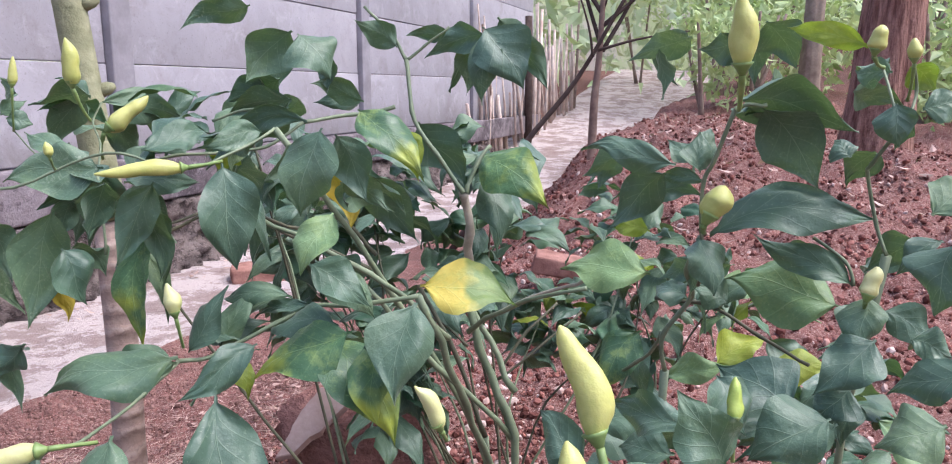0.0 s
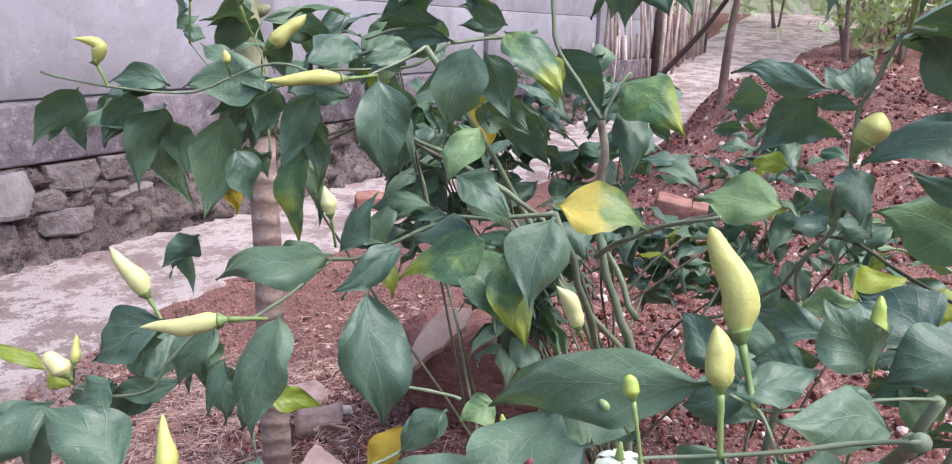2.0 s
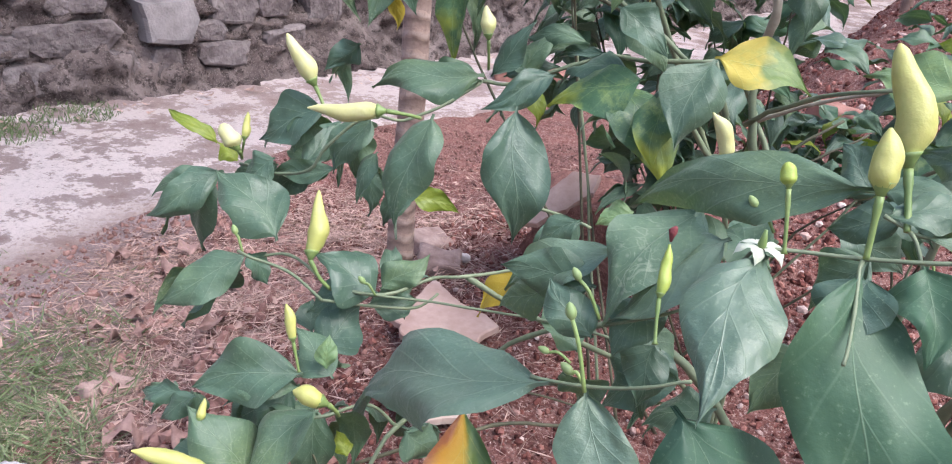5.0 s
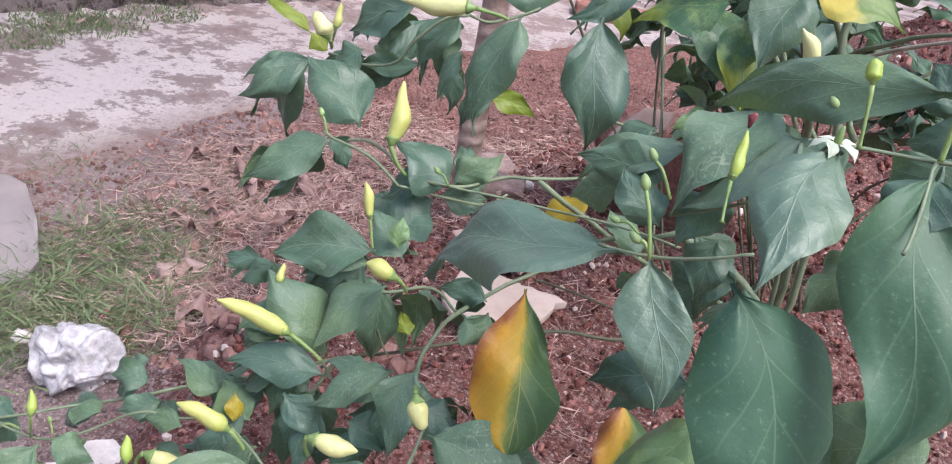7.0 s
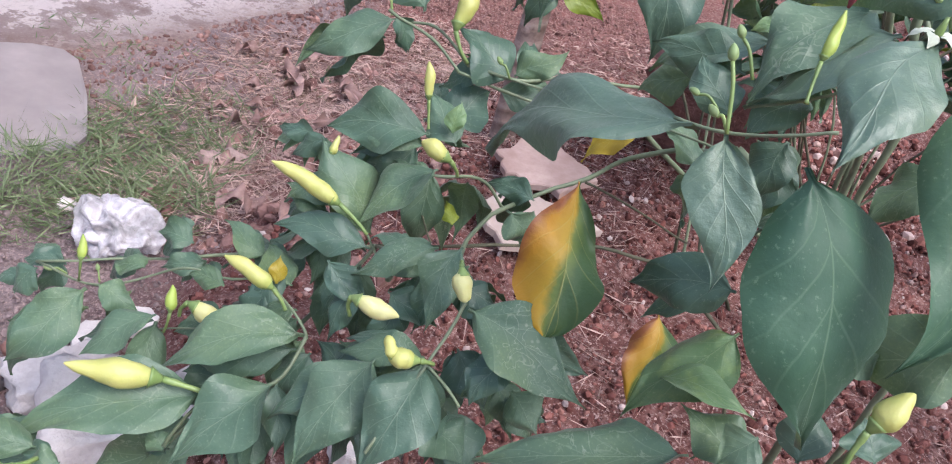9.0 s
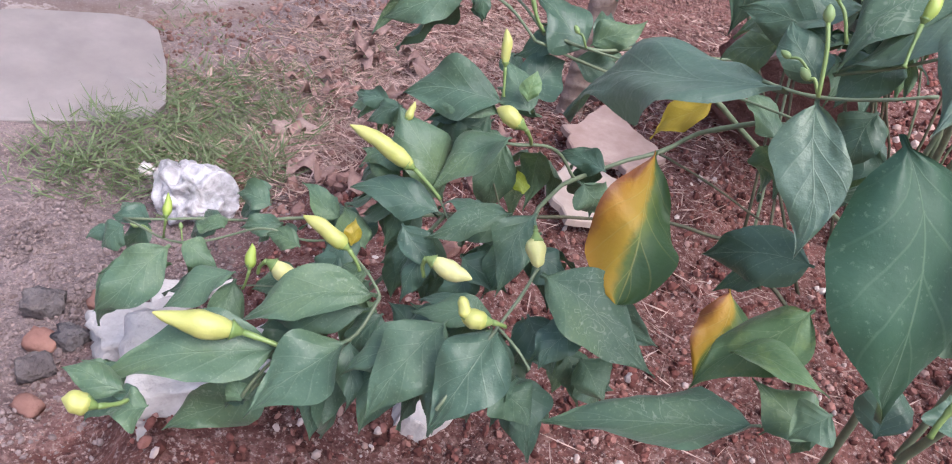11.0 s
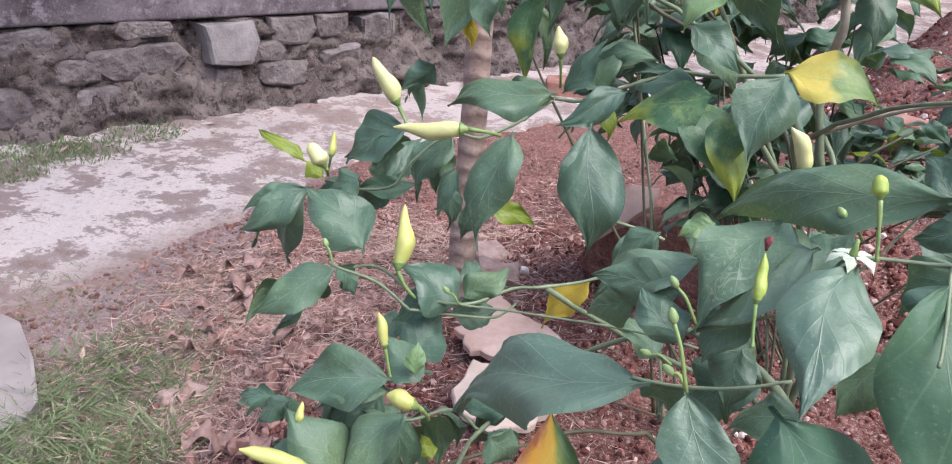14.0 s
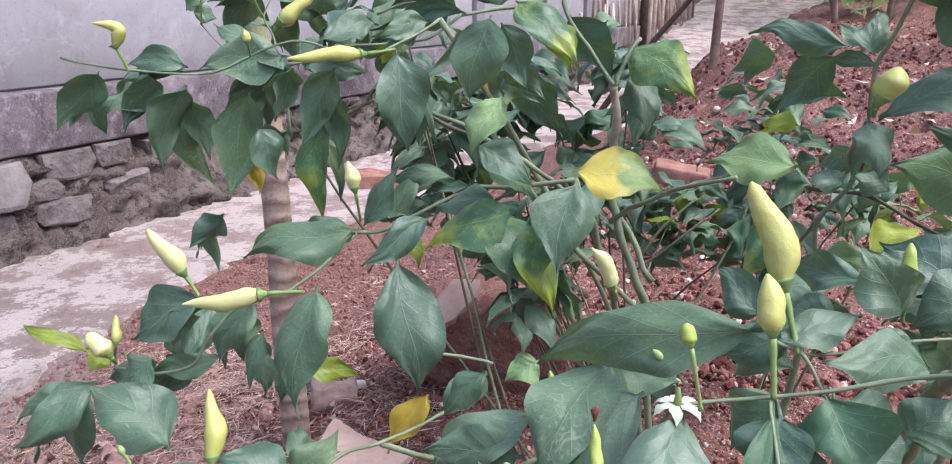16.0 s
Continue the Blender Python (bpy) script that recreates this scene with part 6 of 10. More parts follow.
leaf(plant_tall, "l", (-0.253, 0.472, 0.606), (-0.216, 0.492, 0.593), (0.05, 0.46, 0.88), 0.018)
leaf(plant_tall, "g", (-0.275, 0.509, 0.603), (-0.289, 0.503, 0.558), (0.91, 0.26, -0.32), 0.026)
branch(plant_tall, 0.0033, 0.0026, (-0.050, 0.641, 0.725), (-0.099, 0.646, 0.715), (-0.143, 0.659, 0.710), (-0.173, 0.651, 0.696), (-0.221, 0.634, 0.676), (-0.250, 0.614, 0.676), kind="g")
branch(plant_tall, 0.0023, 0.0017, (-0.250, 0.614, 0.676), (-0.262, 0.584, 0.664), (-0.275, 0.509, 0.659), (-0.284, 0.473, 0.667), kind="g")
branch(plant_tall, 0.0023, 0.0020, (-0.143, 0.659, 0.710), (-0.150, 0.656, 0.699), (-0.167, 0.651, 0.692), kind="g")
branch(plant_tall, 0.0045, 0.0032, (-0.028, 0.747, 0.652), (-0.050, 0.733, 0.679), (-0.103, 0.719, 0.725), (-0.216, 0.728, 0.783), kind="g")
branch(plant_tall, 0.0023, 0.0020, (-0.163, 0.523, 0.600), (-0.137, 0.526, 0.597), (-0.112, 0.529, 0.592), kind="g")
branch(plant_tall, 0.0056, 0.0047, (0.046, 0.850, 0.552), (0.001, 0.877, 0.637), (-0.029, 0.857, 0.682), kind="g")
branch(plant_tall, 0.0038, 0.0027, (0.006, 0.875, 0.630), (0.060, 0.830, 0.670), (0.119, 0.788, 0.705), kind="w")
branch(plant_tall, 0.0043, 0.0027, (-0.008, 0.825, 0.634), (0.041, 0.753, 0.686), (0.102, 0.690, 0.719), kind="g")
branch(plant_tall, 0.0028, 0.0024, (0.031, 0.907, 0.562), (0.062, 0.917, 0.603), (0.103, 0.941, 0.634), kind="d")
branch(plant_tall, 0.0024, 0.0020, (0.025, 0.902, 0.546), (0.085, 0.911, 0.592), (0.133, 0.934, 0.624), kind="d")
branch(plant_tall, 0.0024, 0.0020, (-0.010, 0.916, 0.585), (-0.053, 0.924, 0.618), (-0.095, 0.944, 0.624), kind="d")
pepper(plant_tall, "c", (-0.246, 0.605, 0.719), (-0.252, 0.608, 0.745), 0.0133, (-0.246, 0.617, 0.687), blunt=0.2)
pepper(plant_tall, "c", (-0.022, 0.428, 0.703), (-0.035, 0.426, 0.730), 0.0133, (-0.018, 0.437, 0.690), sway=0.08)
pepper(plant_left, "c", (-0.270, 0.444, 0.680), (-0.326, 0.433, 0.673), 0.0153, (-0.248, 0.469, 0.673), sway=-0.03)
pepper(plant_left, "c", (-0.345, 0.472, 0.683), (-0.368, 0.469, 0.718), 0.0150, (-0.333, 0.470, 0.665), blunt=0.3)
pepper(plant_left, "y", (-0.290, 0.383, 0.580), (-0.301, 0.412, 0.619), 0.0156, (-0.273, 0.383, 0.556), sway=0.05)
pepper(plant_left, "y", (-0.402, 0.460, 0.627), (-0.404, 0.468, 0.647), 0.0085, (-0.411, 0.468, 0.608))
pepper(plant_left, "c", (-0.406, 0.454, 0.620), (-0.420, 0.452, 0.637), 0.0159, (-0.410, 0.467, 0.605), blunt=0.8)
leaf(plant_left, "l", (-0.441, 0.475, 0.611), (-0.489, 0.471, 0.633), (-0.29, -0.60, -0.75), 0.013, fold=0.35)
leaf(plant_left, "l", (-0.424, 0.480, 0.596), (-0.446, 0.482, 0.608), (-0.44, -0.65, -0.62), 0.014)
leaf(plant_left, "g", (-0.420, 0.455, 0.595), (-0.477, 0.422, 0.550), (0.60, 0.05, -0.80), 0.037)
leaf(plant_left, "g", (-0.433, 0.464, 0.583), (-0.490, 0.445, 0.557), (0.39, 0.09, -0.92), 0.028, 0.07, 0.22, 0.22)
leaf(plant_left, "g", (-0.450, 0.481, 0.577), (-0.461, 0.479, 0.497), (0.99, -0.08, -0.13), 0.037, 0.14, 0.34, 0.11)
leaf(plant_left, "g", (-0.432, 0.467, 0.587), (-0.474, 0.438, 0.527), (-0.24, 0.93, -0.28), 0.031, 0.10, 0.31, 0.12)
leaf(plant_left, "g", (-0.335, 0.407, 0.570), (-0.408, 0.429, 0.607), (-0.48, -0.68, -0.55), 0.045)
leaf(plant_left, "g", (-0.351, 0.416, 0.565), (-0.400, 0.443, 0.600), (-0.54, -0.84, -0.11), 0.034, 0.12, 0.30, 0.24)
leaf(plant_left, "g", (-0.349, 0.390, 0.561), (-0.408, 0.352, 0.517), (0.63, -0.07, -0.77), 0.038)
leaf(plant_left, "g", (-0.369, 0.408, 0.534), (-0.411, 0.384, 0.480), (-0.26, 0.94, -0.21), 0.038, 0.05, 0.12, 0.23)
leaf(plant_left, "g", (-0.387, 0.414, 0.532), (-0.442, 0.385, 0.480), (0.44, 0.49, -0.75), 0.031, 0.09, 0.32, 0.19)
leaf(plant_left, "g", (-0.372, 0.460, 0.616), (-0.399, 0.453, 0.588), (0.70, 0.14, -0.70), 0.030)
leaf(plant_left, "g", (-0.396, 0.482, 0.598), (-0.427, 0.479, 0.584), (0.40, -0.04, -0.91), 0.018, 0.10, 0.14, 0.11)
leaf(plant_left, "g", (-0.388, 0.484, 0.602), (-0.405, 0.481, 0.573), (0.43, 0.84, -0.33), 0.017, 0.10, 0.18, 0.15)
leaf(plant_left, "g", (-0.335, 0.479, 0.661), (-0.397, 0.473, 0.623), (0.53, -0.01, -0.85), 0.039)
leaf(plant_left, "g", (-0.373, 0.513, 0.644), (-0.410, 0.526, 0.601), (0.56, 0.79, -0.25), 0.030, 0.14, 0.15, 0.22)
leaf(plant_left, "g", (-0.361, 0.501, 0.648), (-0.387, 0.534, 0.585), (0.94, 0.17, -0.30), 0.039, 0.05, 0.34, 0.10)
leaf(plant_left, "g", (-0.356, 0.506, 0.651), (-0.426, 0.524, 0.597), (0.30, -0.72, -0.63), 0.030, 0.08, 0.25, 0.13)
leaf(plant_left, "g", (-0.294, 0.478, 0.663), (-0.320, 0.465, 0.612), (0.84, 0.25, -0.48), 0.031)
leaf(plant_left, "g", (-0.323, 0.517, 0.640), (-0.344, 0.519, 0.577), (0.49, 0.86, -0.14), 0.026, 0.10, 0.33, 0.18)
leaf(plant_left, "g", (-0.308, 0.490, 0.655), (-0.309, 0.485, 0.604), (0.88, 0.46, -0.07), 0.026, 0.06, 0.21, 0.27)
leaf(plant_left, "g", (-0.314, 0.506, 0.651), (-0.318, 0.522, 0.600), (0.03, 0.96, 0.29), 0.027, 0.06, 0.18, 0.24)
leaf(plant_left, "g", (-0.319, 0.469, 0.617), (-0.381, 0.470, 0.595), (0.31, -0.26, -0.91), 0.023)
leaf(plant_left, "g", (-0.352, 0.504, 0.599), (-0.409, 0.513, 0.556), (0.59, -0.12, -0.80), 0.021, 0.13, 0.23, 0.24)
leaf(plant_left, "g", (-0.337, 0.477, 0.611), (-0.380, 0.471, 0.560), (0.52, 0.68, -0.52), 0.021, 0.07, 0.20, 0.28)
leaf(plant_left, "g", (-0.332, 0.478, 0.609), (-0.372, 0.491, 0.571), (0.57, 0.73, -0.37), 0.020, 0.05, 0.15, 0.19)
leaf(plant_left, "g", (-0.353, 0.471, 0.611), (-0.340, 0.517, 0.642), (-0.77, -0.19, 0.60), 0.026)
leaf(plant_left, "g", (-0.374, 0.514, 0.599), (-0.357, 0.569, 0.608), (-0.96, 0.28, 0.06), 0.027, 0.09, 0.13, 0.22)
leaf(plant_left, "g", (-0.369, 0.502, 0.597), (-0.399, 0.536, 0.612), (-0.52, -0.10, -0.85), 0.023, 0.05, 0.21, 0.27)
leaf(plant_left, "g", (-0.356, 0.494, 0.612), (-0.345, 0.529, 0.604), (0.82, -0.12, 0.56), 0.019, 0.11, 0.32, 0.12)
leaf(plant_left, "g", (-0.379, 0.476, 0.604), (-0.406, 0.473, 0.584), (0.58, -0.01, -0.81), 0.022)
leaf(plant_left, "g", (-0.410, 0.515, 0.580), (-0.421, 0.525, 0.544), (-0.12, 0.95, 0.30), 0.019, 0.05, 0.20, 0.26)
leaf(plant_left, "g", (-0.395, 0.493, 0.588), (-0.427, 0.495, 0.578), (0.22, -0.49, -0.85), 0.016, 0.12, 0.33, 0.21)
leaf(plant_left, "g", (-0.400, 0.494, 0.596), (-0.422, 0.496, 0.575), (0.55, 0.66, -0.51), 0.016, 0.11, 0.28, 0.29)
leaf(plant_left, "g", (-0.345, 0.383, 0.566), (-0.331, 0.389, 0.540), (0.53, 0.71, 0.46), 0.021)
leaf(plant_left, "g", (-0.362, 0.410, 0.549), (-0.353, 0.424, 0.527), (-0.41, 0.82, 0.39), 0.014, 0.08, 0.15, 0.13)
leaf(plant_left, "g", (-0.352, 0.392, 0.552), (-0.339, 0.400, 0.533), (0.31, 0.80, 0.50), 0.013, 0.10, 0.33, 0.28)
leaf(plant_left, "g", (-0.363, 0.413, 0.546), (-0.348, 0.412, 0.527), (0.66, 0.59, 0.46), 0.013, 0.09, 0.11, 0.23)
leaf(plant_left, "g", (-0.376, 0.608, 0.691), (-0.411, 0.602, 0.658), (0.65, 0.15, -0.74), 0.028)
leaf(plant_left, "g", (-0.393, 0.632, 0.683), (-0.403, 0.642, 0.617), (0.74, 0.67, -0.01), 0.021, 0.13, 0.32, 0.26)
leaf(plant_left, "g", (-0.385, 0.628, 0.686), (-0.416, 0.622, 0.642), (0.59, 0.63, -0.50), 0.022, 0.06, 0.30, 0.19)
leaf(plant_left, "g", (-0.402, 0.650, 0.675), (-0.436, 0.671, 0.635), (0.53, 0.84, -0.01), 0.024, 0.05, 0.14, 0.16)
leaf(plant_left, "g", (-0.345, 0.470, 0.654), (-0.360, 0.470, 0.620), (0.85, 0.37, -0.38), 0.026)
leaf(plant_left, "g", (-0.356, 0.493, 0.641), (-0.367, 0.498, 0.609), (0.63, 0.77, -0.08), 0.018, 0.11, 0.25, 0.25)
leaf(plant_left, "g", (-0.353, 0.480, 0.648), (-0.380, 0.493, 0.633), (0.24, -0.47, -0.85), 0.017, 0.12, 0.32, 0.14)
leaf(plant_left, "g", (-0.358, 0.495, 0.642), (-0.381, 0.506, 0.618), (-0.62, 0.32, 0.71), 0.018, 0.04, 0.35, 0.18)
leaf(plant_left, "g", (-0.284, 0.472, 0.637), (-0.294, 0.459, 0.594), (0.90, 0.32, -0.30), 0.022)
leaf(plant_left, "g", (-0.298, 0.485, 0.624), (-0.294, 0.482, 0.574), (0.70, 0.71, 0.02), 0.022, 0.10, 0.20, 0.13)
leaf(plant_left, "g", (-0.300, 0.509, 0.609), (-0.316, 0.510, 0.574), (0.84, 0.37, -0.39), 0.020, 0.11, 0.18, 0.27)
leaf(plant_left, "g", (-0.309, 0.508, 0.609), (-0.307, 0.534, 0.561), (0.75, 0.57, 0.34), 0.019, 0.08, 0.25, 0.25)
branch(plant_left, 0.0019, 0.0017, (-0.277, 0.390, 0.552), (-0.317, 0.401, 0.564), (-0.349, 0.389, 0.559), kind="g")
branch(plant_left, 0.0021, 0.0020, (-0.277, 0.390, 0.552), (-0.236, 0.401, 0.555), (-0.213, 0.437, 0.557), (-0.188, 0.448, 0.561), (-0.145, 0.506, 0.560), kind="g")
branch(plant_left, 0.0014, 0.0014, (-0.060, 0.388, 0.577), (-0.119, 0.399, 0.570), (-0.172, 0.403, 0.560), (-0.208, 0.401, 0.558), (-0.277, 0.390, 0.552), kind="g")
branch(plant_left, 0.0019, 0.0019, (-0.284, 0.473, 0.667), (-0.299, 0.463, 0.662), (-0.320, 0.453, 0.638), (-0.333, 0.448, 0.617), (-0.367, 0.458, 0.603), (-0.416, 0.473, 0.597), kind="g")
bud(plant_left, (-0.357, 0.384, 0.582), (-0.348, 0.381, 0.566), 0.0043)
bud(plant_left, (-0.007, 0.277, 0.727), (0.004, 0.272, 0.717), 0.0033)
leaf(plant_front, "g", (0.036, 0.268, 0.746), (-0.065, 0.336, 0.690), (0.24, -0.38, -0.89), 0.035, bend=0.10, fold=0.15)
leaf(plant_front, "w", (-0.063, 0.307, 0.677), (-0.121, 0.308, 0.635), (0.54, -0.35, -0.76), 0.030, bend=0.10)
leaf(plant_front, "p", (-0.066, 0.373, 0.674), (-0.086, 0.365, 0.663), (0.56, -0.30, -0.77), 0.023)
leaf(plant_front, "w", (-0.012, 0.279, 0.707), (-0.060, 0.269, 0.651), (0.74, -0.32, -0.59), 0.036)
leaf(plant_front, "s", (0.059, 0.253, 0.724), (0.064, 0.224, 0.695), (0.94, -0.13, 0.30), 0.032)
leaf(plant_front, "g", (0.118, 0.298, 0.716), (0.063, 0.276, 0.728), (-0.05, -0.37, -0.93), 0.026)
leaf(plant_front, "g", (0.053, 0.342, 0.722), (0.033, 0.372, 0.738), (-0.71, -0.11, -0.70), 0.025)
leaf(plant_front, "g", (0.102, 0.337, 0.745), (0.071, 0.386, 0.736), (-0.14, -0.25, -0.96), 0.020)
leaf(plant_front, "g", (0.061, 0.318, 0.721), (0.032, 0.329, 0.705), (0.33, -0.41, -0.85), 0.020)
leaf(plant_front, "g", (0.050, 0.301, 0.725), (0.095, 0.324, 0.732), (-0.34, 0.41, 0.84), 0.019)
leaf(plant_front, "g", (0.111, 0.319, 0.734), (0.090, 0.326, 0.768), (-0.82, 0.11, -0.56), 0.031)
leaf(plant_front, "g", (0.112, 0.305, 0.728), (0.088, 0.311, 0.722), (0.11, -0.39, -0.91), 0.014)
leaf(plant_front, "g", (0.042, 0.261, 0.720), (0.026, 0.265, 0.688), (0.80, -0.39, -0.46), 0.025)
leaf(plant_front, "g", (0.069, 0.267, 0.711), (0.097, 0.274, 0.698), (0.32, 0.33, 0.89), 0.026)
leaf(plant_front, "g", (0.093, 0.256, 0.705), (0.111, 0.258, 0.724), (-0.64, 0.54, 0.55), 0.026)
leaf(plant_front, "g", (-0.010, 0.330, 0.675), (-0.044, 0.352, 0.673), (-0.22, -0.43, -0.88), 0.027)
leaf(plant_front, "g", (-0.101, 0.401, 0.649), (-0.131, 0.401, 0.616), (0.71, -0.21, -0.67), 0.020)
leaf(plant_front, "g", (-0.104, 0.425, 0.638), (-0.133, 0.420, 0.602), (0.76, -0.36, -0.55), 0.021, 0.10, 0.24, 0.11)
pepper(plant_front, "y", (0.053, 0.314, 0.750), (0.038, 0.329, 0.797), 0.0172, (0.059, 0.297, 0.722), sway=0.07, lump=0.12, blunt=0.7)
pepper(plant_front, "y", (0.036, 0.258, 0.750), (0.034, 0.266, 0.772), 0.0130, (0.038, 0.252, 0.722), blunt=0.5)
pepper(plant_front, "g", (-0.035, 0.219, 0.700), (-0.036, 0.229, 0.718), 0.0059, (-0.032, 0.208, 0.684))
pepper(plant_front, "g", (-0.054, 0.330, 0.675), (-0.058, 0.335, 0.687), 0.0073, (-0.050, 0.321, 0.658))
pepper(plant_front, "g", (0.002, 0.247, 0.747), (-0.000, 0.250, 0.755), 0.0070, (0.007, 0.240, 0.721), blunt=1.2)
bud(plant_front, (0.065, 0.259, 0.717), (0.063, 0.263, 0.723), 0.0025)
bud(plant_front, (0.104, 0.300, 0.709), (0.101, 0.296, 0.698), 0.0032)
branch(plant_front, 0.0015, 0.0012, (0.108, 0.248, 0.739), (0.082, 0.255, 0.731), (0.038, 0.255, 0.720), (0.001, 0.250, 0.717), (-0.008, 0.247, 0.710), kind="g")
branch(plant_front, 0.0012, 0.0010, (0.037, 0.252, 0.721), (0.037, 0.233, 0.707), (0.034, 0.209, 0.696), kind="g")
branch(plant_front, 0.0012, 0.0012, (0.061, 0.297, 0.722), (0.089, 0.310, 0.719), (0.118, 0.322, 0.720), (0.154, 0.339, 0.715), kind="g")
branch(plant_front, 0.0014, 0.0012, (0.049, 0.301, 0.726), (0.061, 0.297, 0.722), (0.067, 0.279, 0.710), kind="g")
branch(plant_front, 0.0012, 0.0011, (-0.059, 0.269, 0.652), (-0.034, 0.259, 0.670), (-0.015, 0.247, 0.688), kind="g")
flower(plant_front, (-0.001, 0.250, 0.716), 0.0118)
leaf(plant_front, "w", (-0.054, 0.198, 0.662), (-0.029, 0.168, 0.608), (0.93, 0.22, 0.30), 0.035, fold=0.16)
# big hanging leaf, shade from the leaves above is in its dark material
leaf(plant_front, "s", (-0.020, 0.205, 0.661), (0.036, 0.187, 0.546), (0.90, 0.16, 0.41), 0.065, fold=0.10, bend=0.03)
leaf(plant_front, "w", (-0.068, 0.196, 0.661), (-0.175, 0.238, 0.579), (0.35, -0.80, -0.35), 0.050, 0.06, 0.30, 0.16)
leaf(plant_front, "g", (-0.081, 0.333, 0.576), (-0.063, 0.341, 0.542), (0.81, 0.33, 0.48), 0.025)
leaf(plant_front, "g", (-0.086, 0.371, 0.551), (-0.075, 0.390, 0.510), (0.96, -0.00, 0.27), 0.024, 0.04, 0.30, 0.26)
leaf(plant_front, "g", (-0.020, 0.313, 0.529), (-0.085, 0.329, 0.487), (0.40, -0.47, -0.79), 0.046)
leaf(plant_front, "g", (-0.038, 0.327, 0.521), (-0.070, 0.352, 0.449), (0.79, -0.37, -0.49), 0.034, 0.12, 0.35, 0.26)
leaf(plant_front, "x", (-0.063, 0.392, 0.433), (-0.049, 0.345, 0.371), (0.98, 0.16, 0.11), 0.040)
leaf(plant_front, "p", (-0.006, 0.344, 0.484), (-0.047, 0.295, 0.405), (0.91, -0.24, -0.33), 0.055)
leaf(plant_front, "p", (-0.036, 0.305, 0.448), (0.027, 0.292, 0.467), (-0.10, 0.61, 0.78), 0.031)
leaf(plant_front, "g", (0.035, 0.283, 0.440), (-0.016, 0.292, 0.448), (-0.23, -0.62, -0.75), 0.035)
leaf(plant_front, "g", (0.027, 0.300, 0.429), (0.007, 0.302, 0.402), (-0.26, -0.96, 0.12), 0.017, 0.09, 0.27, 0.11)
leaf(plant_front, "g", (-0.001, 0.193, 0.502), (-0.095, 0.157, 0.448), (0.56, -0.57, -0.60), 0.040)
leaf(plant_front, "g", (0.043, 0.206, 0.523), (0.032, 0.227, 0.548), (-0.94, -0.08, -0.32), 0.028)
leaf(plant_front, "g", (0.067, 0.197, 0.552), (0.055, 0.209, 0.564), (-0.77, -0.23, -0.60), 0.030)
leaf(plant_front, "g", (0.083, 0.249, 0.605), (0.048, 0.268, 0.541), (0.72, -0.45, -0.52), 0.052)
leaf(plant_front, "g", (0.055, 0.262, 0.573), (0.033, 0.268, 0.557), (0.40, -0.50, -0.77), 0.042)
leaf(plant_front, "g", (0.060, 0.289, 0.560), (0.053, 0.314, 0.542), (0.68, -0.30, -0.67), 0.016, 0.06, 0.23, 0.23)
leaf(plant_front, "g", (0.049, 0.297, 0.550), (0.044, 0.308, 0.521), (0.78, -0.53, -0.34), 0.017, 0.10, 0.13, 0.14)
leaf(plant_front, "g", (0.031, 0.271, 0.473), (0.018, 0.255, 0.452), (0.89, -0.34, -0.29), 0.028)
leaf(plant_front, "g", (0.033, 0.292, 0.443), (0.028, 0.290, 0.413), (0.98, -0.11, -0.17), 0.016, 0.08, 0.22, 0.18)
pepper(plant_front, "y", (0.047, 0.154, 0.599), (0.053, 0.163, 0.615), 0.0117, (0.046, 0.148, 0.581), blunt=0.4)
branch(plant_front, 0.0012, 0.0010, (-0.077, 0.199, 0.659), (-0.056, 0.198, 0.663), (-0.031, 0.189, 0.676), (-0.016, 0.187, 0.685), kind="g")
branch(plant_front, 0.0033, 0.0022, (-0.069, 0.438, 0.563), (-0.137, 0.463, 0.516), (-0.174, 0.457, 0.476), (-0.206, 0.376, 0.459), (-0.194, 0.287, 0.471), (-0.153, 0.221, 0.487), kind="g")
branch(plant_front, 0.0028, 0.0023, (-0.097, 0.564, 0.371), (-0.170, 0.525, 0.368), (-0.250, 0.444, 0.361), (-0.317, 0.378, 0.354), kind="d")
branch(plant_front, 0.0014, 0.0014, (-0.156, 0.396, 0.504), (-0.124, 0.437, 0.481), (-0.077, 0.492, 0.444), kind="d")
bud(plant_front, (-0.065, 0.197, 0.694), (-0.053, 0.189, 0.666), 0.0039)
bud(plant_front, (-0.070, 0.228, 0.695), (-0.057, 0.225, 0.679), 0.0034)
bud(plant_front, (-0.062, 0.195, 0.670), (-0.054, 0.194, 0.665), 0.0034)
bud(plant_front, (-0.073, 0.199, 0.673), (-0.062, 0.200, 0.670), 0.0027)
pepper(plant_low, "y", (-0.282, 0.253, 0.478), (-0.325, 0.234, 0.497), 0.0147, (-0.256, 0.261, 0.460), sway=0.03)
pepper(plant_low, "y", (-0.266, 0.322, 0.548), (-0.275, 0.328, 0.570), 0.0084, (-0.259, 0.319, 0.526), blunt=0.4)
pepper(plant_low, "y", (-0.230, 0.302, 0.522), (-0.249, 0.296, 0.529), 0.0144, (-0.224, 0.313, 0.506), blunt=1.0)
pepper(plant_low, "c", (-0.158, 0.215, 0.512), (-0.148, 0.208, 0.499), 0.0128, (-0.165, 0.226, 0.510), blunt=0.9)
pepper(plant_low, "c", (-0.203, 0.179, 0.483), (-0.178, 0.189, 0.479), 0.0131, (-0.206, 0.180, 0.467), blunt=0.4)
pepper(plant_low, "y", (-0.151, 0.167, 0.479), (-0.163, 0.159, 0.478), 0.0138, (-0.144, 0.179, 0.472), blunt=1.4)
